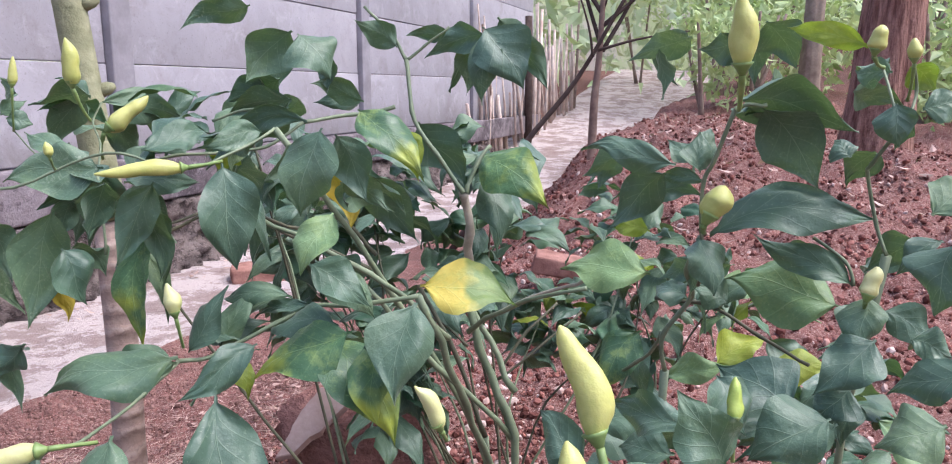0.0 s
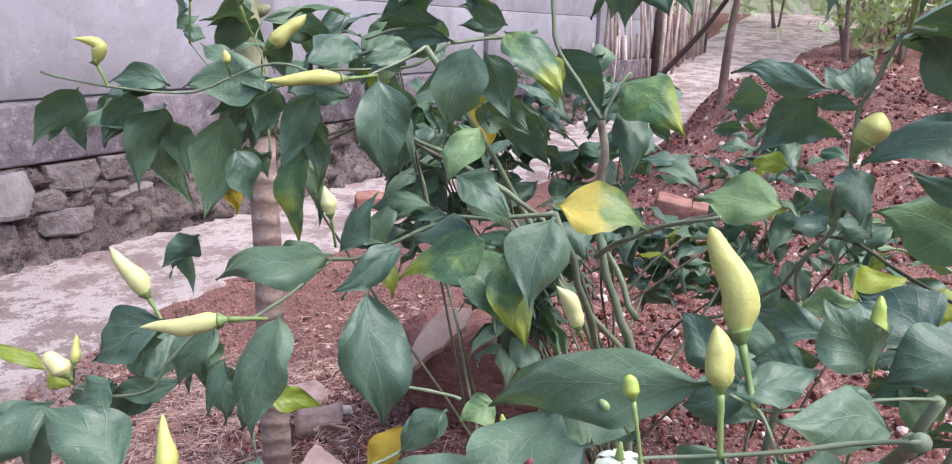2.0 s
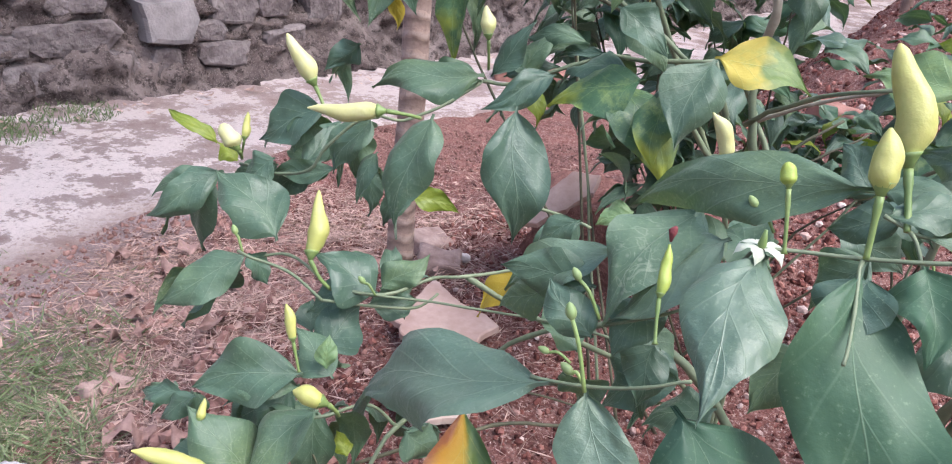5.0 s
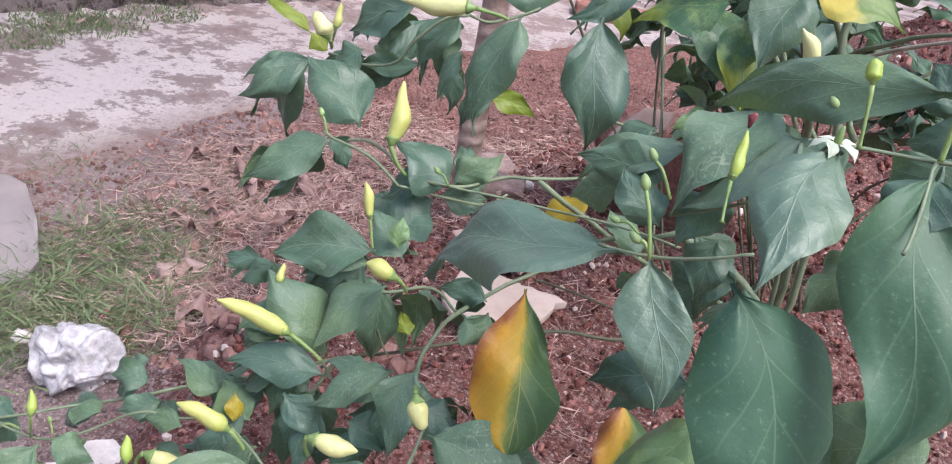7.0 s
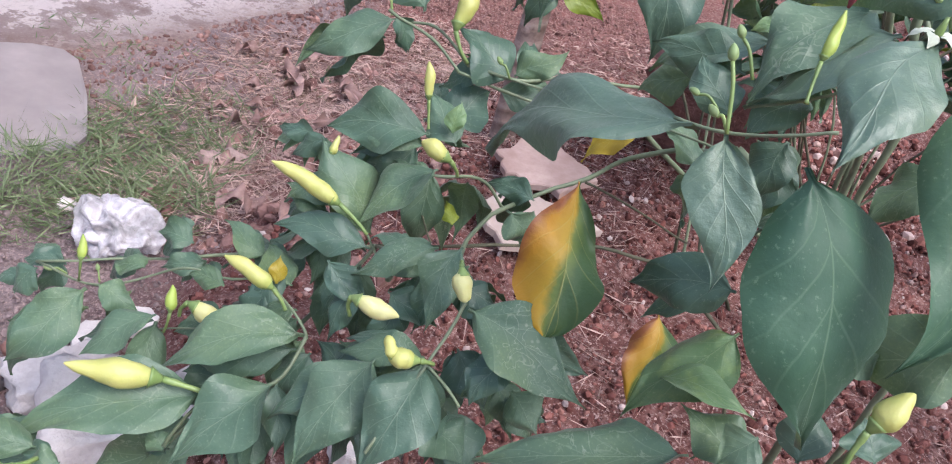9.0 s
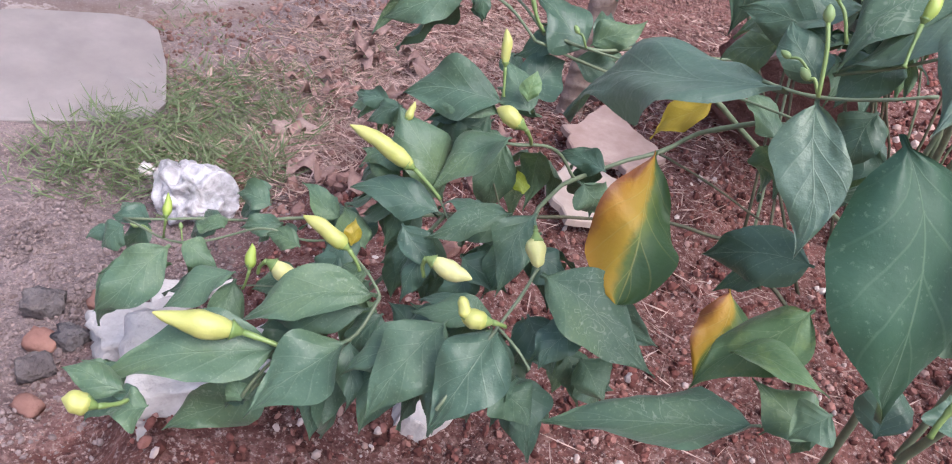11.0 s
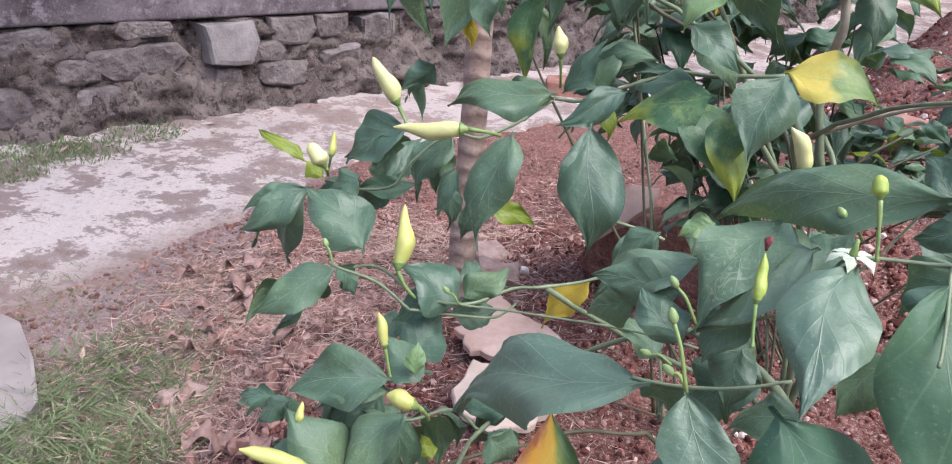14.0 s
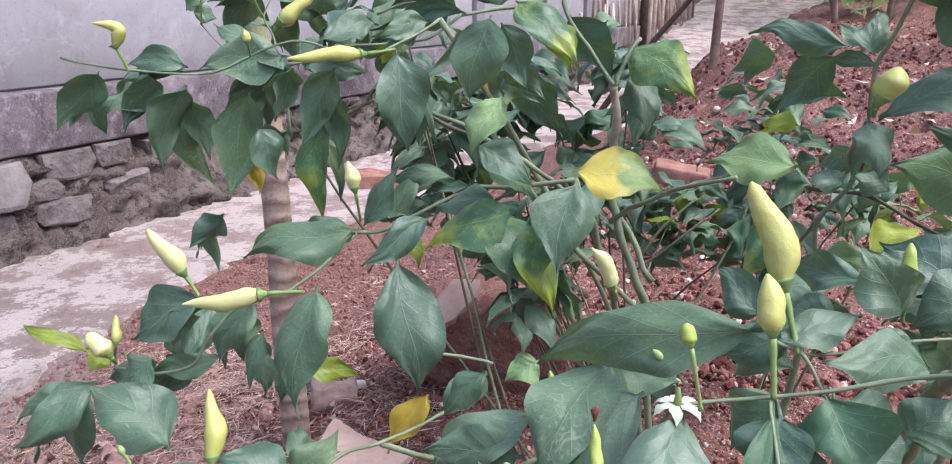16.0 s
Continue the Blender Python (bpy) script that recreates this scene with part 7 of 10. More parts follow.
pepper(plant_low, "y", (-0.160, 0.159, 0.480), (-0.169, 0.163, 0.488), 0.0082, (-0.159, 0.169, 0.468), blunt=1.2)
pepper(plant_low, "y", (-0.300, 0.117, 0.389), (-0.338, 0.082, 0.400), 0.0195, (-0.271, 0.138, 0.378), sway=-0.02)
pepper(plant_low, "y", (-0.282, 0.194, 0.434), (-0.312, 0.183, 0.448), 0.0136, (-0.268, 0.197, 0.419), sway=0.03)
pepper(plant_low, "c", (-0.330, 0.174, 0.396), (-0.308, 0.185, 0.388), 0.0155, (-0.340, 0.171, 0.381), blunt=0.6)
pepper(plant_low, "y", (-0.313, 0.282, 0.491), (-0.314, 0.290, 0.503), 0.0073, (-0.318, 0.288, 0.474))
pepper(plant_low, "g", (-0.349, 0.171, 0.381), (-0.357, 0.180, 0.394), 0.0094, (-0.352, 0.168, 0.359))
pepper(plant_low, "g", (-0.453, 0.175, 0.362), (-0.461, 0.184, 0.377), 0.0080, (-0.457, 0.175, 0.338))
pepper(plant_low, "y", (-0.303, 0.017, 0.395), (-0.313, 0.007, 0.400), 0.0158, (-0.300, 0.038, 0.384))
leaf(plant_low, "x", (-0.137, 0.310, 0.549), (-0.101, 0.229, 0.489), (0.93, 0.33, 0.17), 0.061, 0.02, 0.16, 0.30, form=(0.62, 0.60, 1.05))
leaf(plant_low, "g", (-0.147, 0.214, 0.491), (-0.061, 0.224, 0.463), (0.16, 0.69, 0.71), 0.046)
leaf(plant_low, "g", (-0.138, 0.233, 0.474), (-0.097, 0.273, 0.451), (-0.20, 0.63, 0.75), 0.032, 0.13, 0.28, 0.29)
leaf(plant_low, "g", (-0.145, 0.242, 0.462), (-0.075, 0.277, 0.440), (0.07, 0.43, 0.90), 0.034, 0.05, 0.25, 0.29)
leaf(plant_low, "g", (-0.117, 0.220, 0.472), (-0.120, 0.192, 0.445), (0.97, 0.09, -0.21), 0.029)
leaf(plant_low, "g", (-0.116, 0.226, 0.452), (-0.134, 0.212, 0.425), (0.83, -0.46, -0.31), 0.018, 0.07, 0.16, 0.17)
leaf(plant_low, "g", (-0.130, 0.250, 0.432), (-0.144, 0.247, 0.398), (0.78, 0.52, -0.35), 0.019, 0.05, 0.20, 0.26)
leaf(plant_low, "g", (-0.126, 0.224, 0.459), (-0.117, 0.207, 0.444), (0.61, 0.70, -0.38), 0.012, 0.09, 0.15, 0.14)
leaf(plant_low, "g", (-0.109, 0.230, 0.436), (-0.081, 0.223, 0.423), (0.43, 0.69, 0.58), 0.028)
leaf(plant_low, "g", (-0.114, 0.255, 0.412), (-0.099, 0.237, 0.391), (0.73, -0.17, 0.66), 0.016, 0.14, 0.21, 0.29)
leaf(plant_low, "g", (-0.114, 0.241, 0.416), (-0.083, 0.247, 0.413), (0.01, 0.47, 0.88), 0.016, 0.06, 0.16, 0.25)
leaf(plant_low, "g", (-0.112, 0.239, 0.422), (-0.090, 0.247, 0.388), (0.41, 0.79, 0.45), 0.021, 0.11, 0.24, 0.26)
leaf(plant_low, "g", (-0.148, 0.181, 0.465), (-0.149, 0.128, 0.417), (0.96, 0.18, -0.22), 0.045)
leaf(plant_low, "g", (-0.159, 0.179, 0.443), (-0.148, 0.179, 0.395), (0.19, 0.98, 0.05), 0.025, 0.10, 0.18, 0.29)
leaf(plant_low, "g", (-0.154, 0.205, 0.427), (-0.161, 0.174, 0.406), (0.50, 0.41, -0.76), 0.020, 0.07, 0.23, 0.29)
leaf(plant_low, "g", (-0.183, 0.182, 0.446), (-0.190, 0.124, 0.393), (0.94, 0.16, -0.31), 0.048)
leaf(plant_low, "g", (-0.181, 0.182, 0.427), (-0.158, 0.150, 0.381), (0.74, 0.67, -0.10), 0.031, 0.09, 0.15, 0.27)
leaf(plant_low, "g", (-0.192, 0.191, 0.409), (-0.223, 0.174, 0.396), (0.30, 0.14, -0.94), 0.019, 0.10, 0.21, 0.27)
leaf(plant_low, "g", (-0.192, 0.203, 0.424), (-0.225, 0.182, 0.390), (0.77, -0.28, -0.58), 0.027, 0.09, 0.27, 0.11)
leaf(plant_low, "g", (-0.193, 0.188, 0.428), (-0.228, 0.143, 0.386), (0.83, -0.14, -0.53), 0.036)
leaf(plant_low, "g", (-0.215, 0.206, 0.392), (-0.239, 0.169, 0.356), (0.73, -0.66, 0.19), 0.030, 0.08, 0.19, 0.24)
leaf(plant_low, "g", (-0.204, 0.185, 0.412), (-0.204, 0.141, 0.347), (0.81, 0.48, -0.32), 0.033, 0.12, 0.15, 0.25)
leaf(plant_low, "g", (-0.244, 0.191, 0.416), (-0.320, 0.132, 0.369), (0.67, -0.31, -0.67), 0.039, bend=0.12)
leaf(plant_low, "g", (-0.261, 0.199, 0.402), (-0.320, 0.188, 0.348), (-0.18, -0.91, 0.38), 0.039, 0.08, 0.19, 0.14)
leaf(plant_low, "g", (-0.256, 0.198, 0.402), (-0.294, 0.166, 0.307), (0.60, 0.65, -0.46), 0.029, 0.08, 0.35, 0.23)
leaf(plant_low, "g", (-0.249, 0.191, 0.400), (-0.321, 0.158, 0.362), (0.52, -0.16, -0.84), 0.034, 0.14, 0.21, 0.11)
leaf(plant_low, "g", (-0.279, 0.139, 0.372), (-0.356, 0.051, 0.342), (0.67, -0.36, -0.65), 0.050)
leaf(plant_low, "g", (-0.321, 0.143, 0.333), (-0.375, 0.092, 0.318), (0.62, -0.50, -0.60), 0.040, 0.06, 0.16, 0.12)
leaf(plant_low, "g", (-0.299, 0.152, 0.325), (-0.340, 0.087, 0.272), (0.64, 0.21, -0.74), 0.048, 0.06, 0.22, 0.24)
leaf(plant_low, "g", (-0.242, 0.163, 0.393), (-0.263, 0.094, 0.351), (0.88, 0.03, -0.48), 0.047)
leaf(plant_low, "g", (-0.259, 0.162, 0.353), (-0.245, 0.154, 0.291), (0.62, -0.75, 0.23), 0.033, 0.10, 0.24, 0.14)
leaf(plant_low, "g", (-0.258, 0.177, 0.358), (-0.302, 0.159, 0.325), (0.58, -0.73, -0.36), 0.030, 0.12, 0.34, 0.29)
leaf(plant_low, "g", (-0.259, 0.174, 0.350), (-0.241, 0.136, 0.310), (0.30, 0.75, -0.58), 0.030, 0.10, 0.15, 0.25)
leaf(plant_low, "g", (-0.241, 0.164, 0.393), (-0.216, 0.137, 0.362), (0.76, 0.65, 0.04), 0.026)
leaf(plant_low, "g", (-0.249, 0.181, 0.364), (-0.263, 0.148, 0.328), (0.63, -0.68, 0.37), 0.020, 0.12, 0.21, 0.18)
leaf(plant_low, "g", (-0.256, 0.179, 0.362), (-0.258, 0.165, 0.314), (-0.23, 0.94, -0.27), 0.018, 0.05, 0.34, 0.15)
leaf(plant_low, "g", (-0.254, 0.191, 0.351), (-0.278, 0.167, 0.313), (0.44, 0.61, -0.66), 0.019, 0.07, 0.31, 0.12)
leaf(plant_low, "g", (-0.367, 0.174, 0.362), (-0.396, 0.130, 0.330), (0.76, -0.03, -0.65), 0.033)
leaf(plant_low, "g", (-0.384, 0.185, 0.337), (-0.435, 0.157, 0.299), (0.65, -0.65, -0.40), 0.026, 0.05, 0.20, 0.24)
leaf(plant_low, "g", (-0.373, 0.179, 0.348), (-0.350, 0.135, 0.290), (0.40, 0.81, -0.44), 0.030, 0.08, 0.34, 0.23)
leaf(plant_low, "g", (-0.444, 0.172, 0.339), (-0.460, 0.110, 0.290), (0.78, 0.25, -0.58), 0.046)
leaf(plant_low, "g", (-0.443, 0.172, 0.319), (-0.487, 0.133, 0.299), (0.68, -0.45, -0.58), 0.032, 0.13, 0.35, 0.13)
leaf(plant_low, "g", (-0.451, 0.175, 0.312), (-0.498, 0.137, 0.266), (-0.69, 0.72, 0.12), 0.040, 0.14, 0.27, 0.20)
leaf(plant_low, "g", (-0.473, 0.178, 0.304), (-0.495, 0.133, 0.231), (0.62, -0.74, 0.27), 0.046, 0.09, 0.11, 0.20)
leaf(plant_low, "g", (-0.428, 0.171, 0.354), (-0.400, 0.184, 0.337), (-0.04, 0.81, 0.58), 0.025)
leaf(plant_low, "g", (-0.440, 0.185, 0.339), (-0.435, 0.198, 0.305), (-0.99, 0.04, -0.13), 0.019, 0.09, 0.26, 0.16)
leaf(plant_low, "g", (-0.442, 0.182, 0.327), (-0.430, 0.186, 0.285), (0.16, -0.99, -0.03), 0.019, 0.13, 0.29, 0.18)
leaf(plant_low, "g", (-0.450, 0.189, 0.320), (-0.445, 0.214, 0.312), (-0.05, 0.30, 0.95), 0.014, 0.12, 0.25, 0.18)
leaf(plant_low, "g", (-0.249, 0.257, 0.453), (-0.317, 0.233, 0.447), (0.26, -0.54, -0.80), 0.031)
leaf(plant_low, "g", (-0.265, 0.268, 0.440), (-0.320, 0.258, 0.408), (0.51, -0.46, -0.73), 0.032, 0.12, 0.34, 0.18)
leaf(plant_low, "g", (-0.265, 0.279, 0.429), (-0.338, 0.265, 0.409), (0.15, 0.43, -0.89), 0.029, 0.10, 0.33, 0.14)
leaf(plant_low, "g", (-0.266, 0.262, 0.444), (-0.336, 0.253, 0.410), (0.39, 0.27, -0.88), 0.029, 0.08, 0.34, 0.29)
leaf(plant_low, "g", (-0.268, 0.281, 0.444), (-0.326, 0.284, 0.499), (-0.50, -0.72, -0.48), 0.048)
leaf(plant_low, "g", (-0.284, 0.312, 0.419), (-0.321, 0.307, 0.435), (0.12, -0.99, -0.07), 0.021, 0.08, 0.29, 0.22)
leaf(plant_low, "g", (-0.293, 0.299, 0.418), (-0.327, 0.305, 0.435), (-0.45, -0.07, -0.89), 0.020, 0.04, 0.22, 0.19)
leaf(plant_low, "g", (-0.244, 0.321, 0.498), (-0.272, 0.272, 0.453), (0.82, 0.05, -0.57), 0.043)
leaf(plant_low, "g", (-0.259, 0.338, 0.483), (-0.304, 0.329, 0.476), (0.20, -0.97, -0.16), 0.024, 0.05, 0.34, 0.17)
leaf(plant_low, "g", (-0.266, 0.353, 0.475), (-0.261, 0.342, 0.405), (0.98, 0.18, 0.04), 0.035, 0.13, 0.17, 0.12)
leaf(plant_low, "g", (-0.263, 0.329, 0.505), (-0.319, 0.305, 0.501), (0.25, -0.41, -0.88), 0.028)
leaf(plant_low, "g", (-0.287, 0.370, 0.481), (-0.324, 0.333, 0.437), (0.39, 0.52, -0.76), 0.022, 0.13, 0.14, 0.17)
leaf(plant_low, "g", (-0.284, 0.362, 0.480), (-0.301, 0.334, 0.413), (0.86, 0.35, -0.37), 0.022, 0.07, 0.12, 0.27)
leaf(plant_low, "g", (-0.278, 0.341, 0.497), (-0.297, 0.308, 0.454), (0.55, 0.52, -0.65), 0.025, 0.10, 0.25, 0.28)
leaf(plant_low, "g", (-0.264, 0.333, 0.514), (-0.336, 0.303, 0.496), (0.36, -0.33, -0.87), 0.052, bend=0.10)
leaf(plant_low, "g", (-0.289, 0.357, 0.484), (-0.335, 0.346, 0.428), (0.75, 0.11, -0.65), 0.038, 0.10, 0.11, 0.18)
leaf(plant_low, "g", (-0.300, 0.355, 0.482), (-0.358, 0.363, 0.463), (0.33, 0.28, -0.90), 0.032, 0.10, 0.33, 0.28)
leaf(plant_low, "g", (-0.283, 0.333, 0.495), (-0.330, 0.330, 0.465), (0.51, 0.16, -0.84), 0.029, 0.07, 0.28, 0.17)
leaf(plant_low, "g", (-0.245, 0.342, 0.511), (-0.289, 0.356, 0.533), (-0.49, -0.61, -0.62), 0.031)
leaf(plant_low, "g", (-0.261, 0.384, 0.489), (-0.308, 0.408, 0.475), (0.37, 0.20, -0.91), 0.026, 0.07, 0.22, 0.26)
leaf(plant_low, "g", (-0.263, 0.378, 0.501), (-0.272, 0.413, 0.512), (-0.26, 0.23, -0.94), 0.020, 0.11, 0.28, 0.15)
leaf(plant_low, "g", (-0.265, 0.356, 0.506), (-0.294, 0.370, 0.502), (0.38, 0.89, 0.26), 0.017, 0.12, 0.22, 0.18)
leaf(plant_low, "g", (-0.277, 0.373, 0.507), (-0.263, 0.416, 0.528), (-0.78, -0.06, 0.62), 0.040)
leaf(plant_low, "g", (-0.307, 0.416, 0.489), (-0.328, 0.451, 0.498), (-0.64, -0.53, 0.56), 0.022, 0.05, 0.20, 0.14)
leaf(plant_low, "g", (-0.289, 0.390, 0.506), (-0.276, 0.420, 0.494), (0.14, 0.32, 0.94), 0.018, 0.09, 0.35, 0.12)
leaf(plant_low, "g", (-0.246, 0.409, 0.548), (-0.297, 0.396, 0.575), (-0.30, -0.49, -0.81), 0.042)
leaf(plant_low, "g", (-0.266, 0.419, 0.549), (-0.302, 0.399, 0.519), (0.70, -0.34, -0.63), 0.027, 0.07, 0.31, 0.15)
leaf(plant_low, "g", (-0.259, 0.435, 0.550), (-0.289, 0.417, 0.564), (-0.04, -0.57, -0.82), 0.019, 0.12, 0.13, 0.22)
leaf(plant_low, "g", (-0.275, 0.435, 0.534), (-0.300, 0.424, 0.544), (-0.38, 0.04, -0.93), 0.016, 0.09, 0.19, 0.21)
leaf(plant_low, "g", (-0.245, 0.411, 0.551), (-0.216, 0.434, 0.580), (-0.71, 0.01, 0.71), 0.027)
leaf(plant_low, "g", (-0.257, 0.448, 0.537), (-0.251, 0.462, 0.553), (-0.92, 0.40, -0.00), 0.012, 0.08, 0.22, 0.28)
leaf(plant_low, "g", (-0.254, 0.433, 0.547), (-0.260, 0.466, 0.562), (-0.47, -0.42, 0.78), 0.019, 0.10, 0.27, 0.21)
leaf(plant_low, "g", (-0.242, 0.432, 0.546), (-0.216, 0.438, 0.558), (-0.44, 0.05, 0.90), 0.015, 0.10, 0.35, 0.15)
leaf(plant_low, "g", (-0.259, 0.419, 0.530), (-0.228, 0.453, 0.526), (-0.24, 0.32, 0.91), 0.031)
leaf(plant_low, "g", (-0.270, 0.471, 0.515), (-0.247, 0.501, 0.517), (-0.38, 0.25, 0.89), 0.020, 0.09, 0.28, 0.28)
leaf(plant_low, "g", (-0.266, 0.456, 0.518), (-0.251, 0.477, 0.488), (0.30, 0.72, 0.63), 0.021, 0.13, 0.19, 0.28)
leaf(plant_low, "g", (-0.259, 0.436, 0.526), (-0.249, 0.472, 0.525), (-0.63, 0.14, -0.77), 0.020, 0.08, 0.21, 0.16)
leaf(plant_low, "p", (-0.247, 0.335, 0.523), (-0.251, 0.345, 0.544), (-0.90, -0.44, 0.03), 0.015)
leaf(plant_low, "g", (-0.193, 0.249, 0.492), (-0.238, 0.222, 0.456), (0.69, -0.22, -0.69), 0.027)
leaf(plant_low, "g", (-0.203, 0.266, 0.473), (-0.229, 0.247, 0.447), (0.76, -0.21, -0.61), 0.022, 0.05, 0.27, 0.13)
leaf(plant_low, "g", (-0.211, 0.262, 0.466), (-0.261, 0.269, 0.445), (-0.07, -0.99, -0.15), 0.021, 0.13, 0.34, 0.23)
leaf(plant_low, "g", (-0.174, 0.243, 0.507), (-0.171, 0.213, 0.455), (0.94, 0.31, -0.13), 0.033)
leaf(plant_low, "g", (-0.188, 0.264, 0.482), (-0.150, 0.258, 0.429), (0.69, 0.60, 0.42), 0.023, 0.04, 0.19, 0.14)
leaf(plant_low, "g", (-0.179, 0.260, 0.476), (-0.206, 0.248, 0.422), (0.87, 0.18, -0.47), 0.029, 0.06, 0.30, 0.23)
leaf(plant_low, "g", (-0.171, 0.255, 0.487), (-0.190, 0.237, 0.425), (0.96, -0.10, -0.25), 0.029, 0.07, 0.30, 0.25)
leaf(plant_low, "g", (-0.159, 0.199, 0.451), (-0.210, 0.182, 0.432), (0.43, -0.55, -0.71), 0.022)
leaf(plant_low, "g", (-0.184, 0.229, 0.412), (-0.224, 0.226, 0.359), (0.80, -0.03, -0.60), 0.020, 0.10, 0.34, 0.29)
leaf(plant_low, "g", (-0.166, 0.201, 0.438), (-0.218, 0.199, 0.427), (0.18, -0.73, -0.66), 0.017, 0.14, 0.32, 0.14)
leaf(plant_low, "g", (-0.176, 0.220, 0.418), (-0.223, 0.235, 0.388), (-0.36, -0.93, 0.09), 0.018, 0.07, 0.32, 0.17)
leaf(plant_low, "g", (-0.171, 0.239, 0.408), (-0.175, 0.216, 0.361), (0.96, 0.21, -0.19), 0.043)
leaf(plant_low, "g", (-0.171, 0.262, 0.383), (-0.202, 0.264, 0.328), (0.82, -0.34, -0.47), 0.033, 0.07, 0.20, 0.11)
leaf(plant_low, "g", (-0.182, 0.252, 0.378), (-0.167, 0.248, 0.330), (0.41, 0.91, 0.06), 0.026, 0.14, 0.10, 0.21)
leaf(plant_low, "g", (-0.193, 0.225, 0.390), (-0.237, 0.222, 0.396), (-0.05, -0.76, -0.64), 0.031)
leaf(plant_low, "g", (-0.214, 0.256, 0.357), (-0.239, 0.272, 0.344), (-0.33, -0.85, -0.40), 0.017, 0.12, 0.30, 0.16)
leaf(plant_low, "g", (-0.217, 0.246, 0.350), (-0.250, 0.245, 0.342), (0.15, -0.83, -0.54), 0.018, 0.11, 0.34, 0.16)
leaf(plant_low, "g", (-0.201, 0.212, 0.369), (-0.254, 0.218, 0.387), (-0.26, -0.81, -0.53), 0.031)
leaf(plant_low, "g", (-0.225, 0.243, 0.336), (-0.266, 0.254, 0.345), (-0.32, -0.51, -0.80), 0.022, 0.10, 0.30, 0.28)
leaf(plant_low, "g", (-0.210, 0.219, 0.357), (-0.236, 0.207, 0.334), (0.69, -0.21, -0.69), 0.019, 0.13, 0.27, 0.28)
leaf(plant_low, "g", (-0.220, 0.230, 0.348), (-0.254, 0.211, 0.348), (0.47, -0.86, 0.21), 0.020, 0.08, 0.24, 0.21)
leaf(plant_low, "g", (-0.325, 0.239, 0.410), (-0.370, 0.239, 0.418), (-0.12, -0.76, -0.64), 0.022)
leaf(plant_low, "g", (-0.334, 0.251, 0.400), (-0.359, 0.229, 0.382), (0.05, 0.59, -0.80), 0.020, 0.05, 0.21, 0.16)
leaf(plant_low, "g", (-0.355, 0.269, 0.376), (-0.391, 0.289, 0.371), (0.42, 0.60, -0.68), 0.021, 0.09, 0.22, 0.20)
leaf(plant_low, "g", (-0.291, 0.230, 0.407), (-0.329, 0.243, 0.418), (-0.39, -0.80, -0.45), 0.028)
leaf(plant_low, "g", (-0.316, 0.250, 0.381), (-0.334, 0.289, 0.378), (-0.77, -0.40, -0.50), 0.023, 0.12, 0.24, 0.30)
leaf(plant_low, "g", (-0.324, 0.255, 0.380), (-0.368, 0.280, 0.375), (-0.42, -0.82, -0.39), 0.026, 0.08, 0.30, 0.19)
leaf(plant_low, "g", (-0.302, 0.216, 0.403), (-0.313, 0.201, 0.369), (0.87, 0.27, -0.41), 0.028)
leaf(plant_low, "g", (-0.313, 0.216, 0.391), (-0.321, 0.233, 0.342), (-0.56, -0.81, -0.18), 0.022, 0.06, 0.21, 0.14)
leaf(plant_low, "g", (-0.311, 0.230, 0.390), (-0.307, 0.234, 0.333), (0.90, 0.43, 0.08), 0.025, 0.09, 0.19, 0.21)
leaf(plant_low, "g", (-0.327, 0.243, 0.368), (-0.359, 0.237, 0.319), (0.56, -0.78, -0.26), 0.022, 0.07, 0.27, 0.29)
leaf(plant_low, "g", (-0.256, 0.206, 0.393), (-0.260, 0.179, 0.361), (0.91, 0.25, -0.34), 0.031)
leaf(plant_low, "g", (-0.274, 0.226, 0.361), (-0.265, 0.210, 0.322), (-0.52, 0.75, -0.42), 0.023, 0.11, 0.27, 0.19)
leaf(plant_low, "g", (-0.261, 0.214, 0.368), (-0.249, 0.200, 0.335), (0.01, 0.91, -0.40), 0.020, 0.09, 0.22, 0.30)
leaf(plant_low, "g", (-0.263, 0.229, 0.449), (-0.229, 0.235, 0.417), (0.36, 0.77, 0.53), 0.026)
leaf(plant_low, "g", (-0.274, 0.251, 0.427), (-0.264, 0.272, 0.384), (-0.42, 0.85, 0.32), 0.024, 0.08, 0.16, 0.22)
leaf(plant_low, "g", (-0.281, 0.259, 0.408), (-0.264, 0.236, 0.371), (0.68, 0.72, -0.13), 0.024, 0.08, 0.11, 0.29)
leaf(plant_low, "g", (-0.269, 0.241, 0.432), (-0.245, 0.259, 0.376), (0.59, -0.81, -0.02), 0.025, 0.11, 0.11, 0.23)
leaf(plant_low, "g", (-0.239, 0.235, 0.438), (-0.239, 0.211, 0.401), (0.91, 0.34, -0.23), 0.026)
leaf(plant_low, "g", (-0.259, 0.265, 0.404), (-0.244, 0.248, 0.373), (0.85, 0.50, 0.15), 0.020, 0.11, 0.27, 0.17)
leaf(plant_low, "g", (-0.260, 0.264, 0.404), (-0.259, 0.256, 0.369), (0.40, 0.89, -0.20), 0.019, 0.11, 0.31, 0.15)
leaf(plant_low, "g", (-0.213, 0.232, 0.451), (-0.178, 0.247, 0.433), (0.08, 0.71, 0.70), 0.027)
leaf(plant_low, "g", (-0.217, 0.251, 0.436), (-0.187, 0.256, 0.425), (0.12, 0.72, 0.68), 0.017, 0.06, 0.25, 0.19)
leaf(plant_low, "g", (-0.224, 0.252, 0.434), (-0.195, 0.285, 0.409), (-0.21, 0.71, 0.68), 0.026, 0.06, 0.20, 0.17)
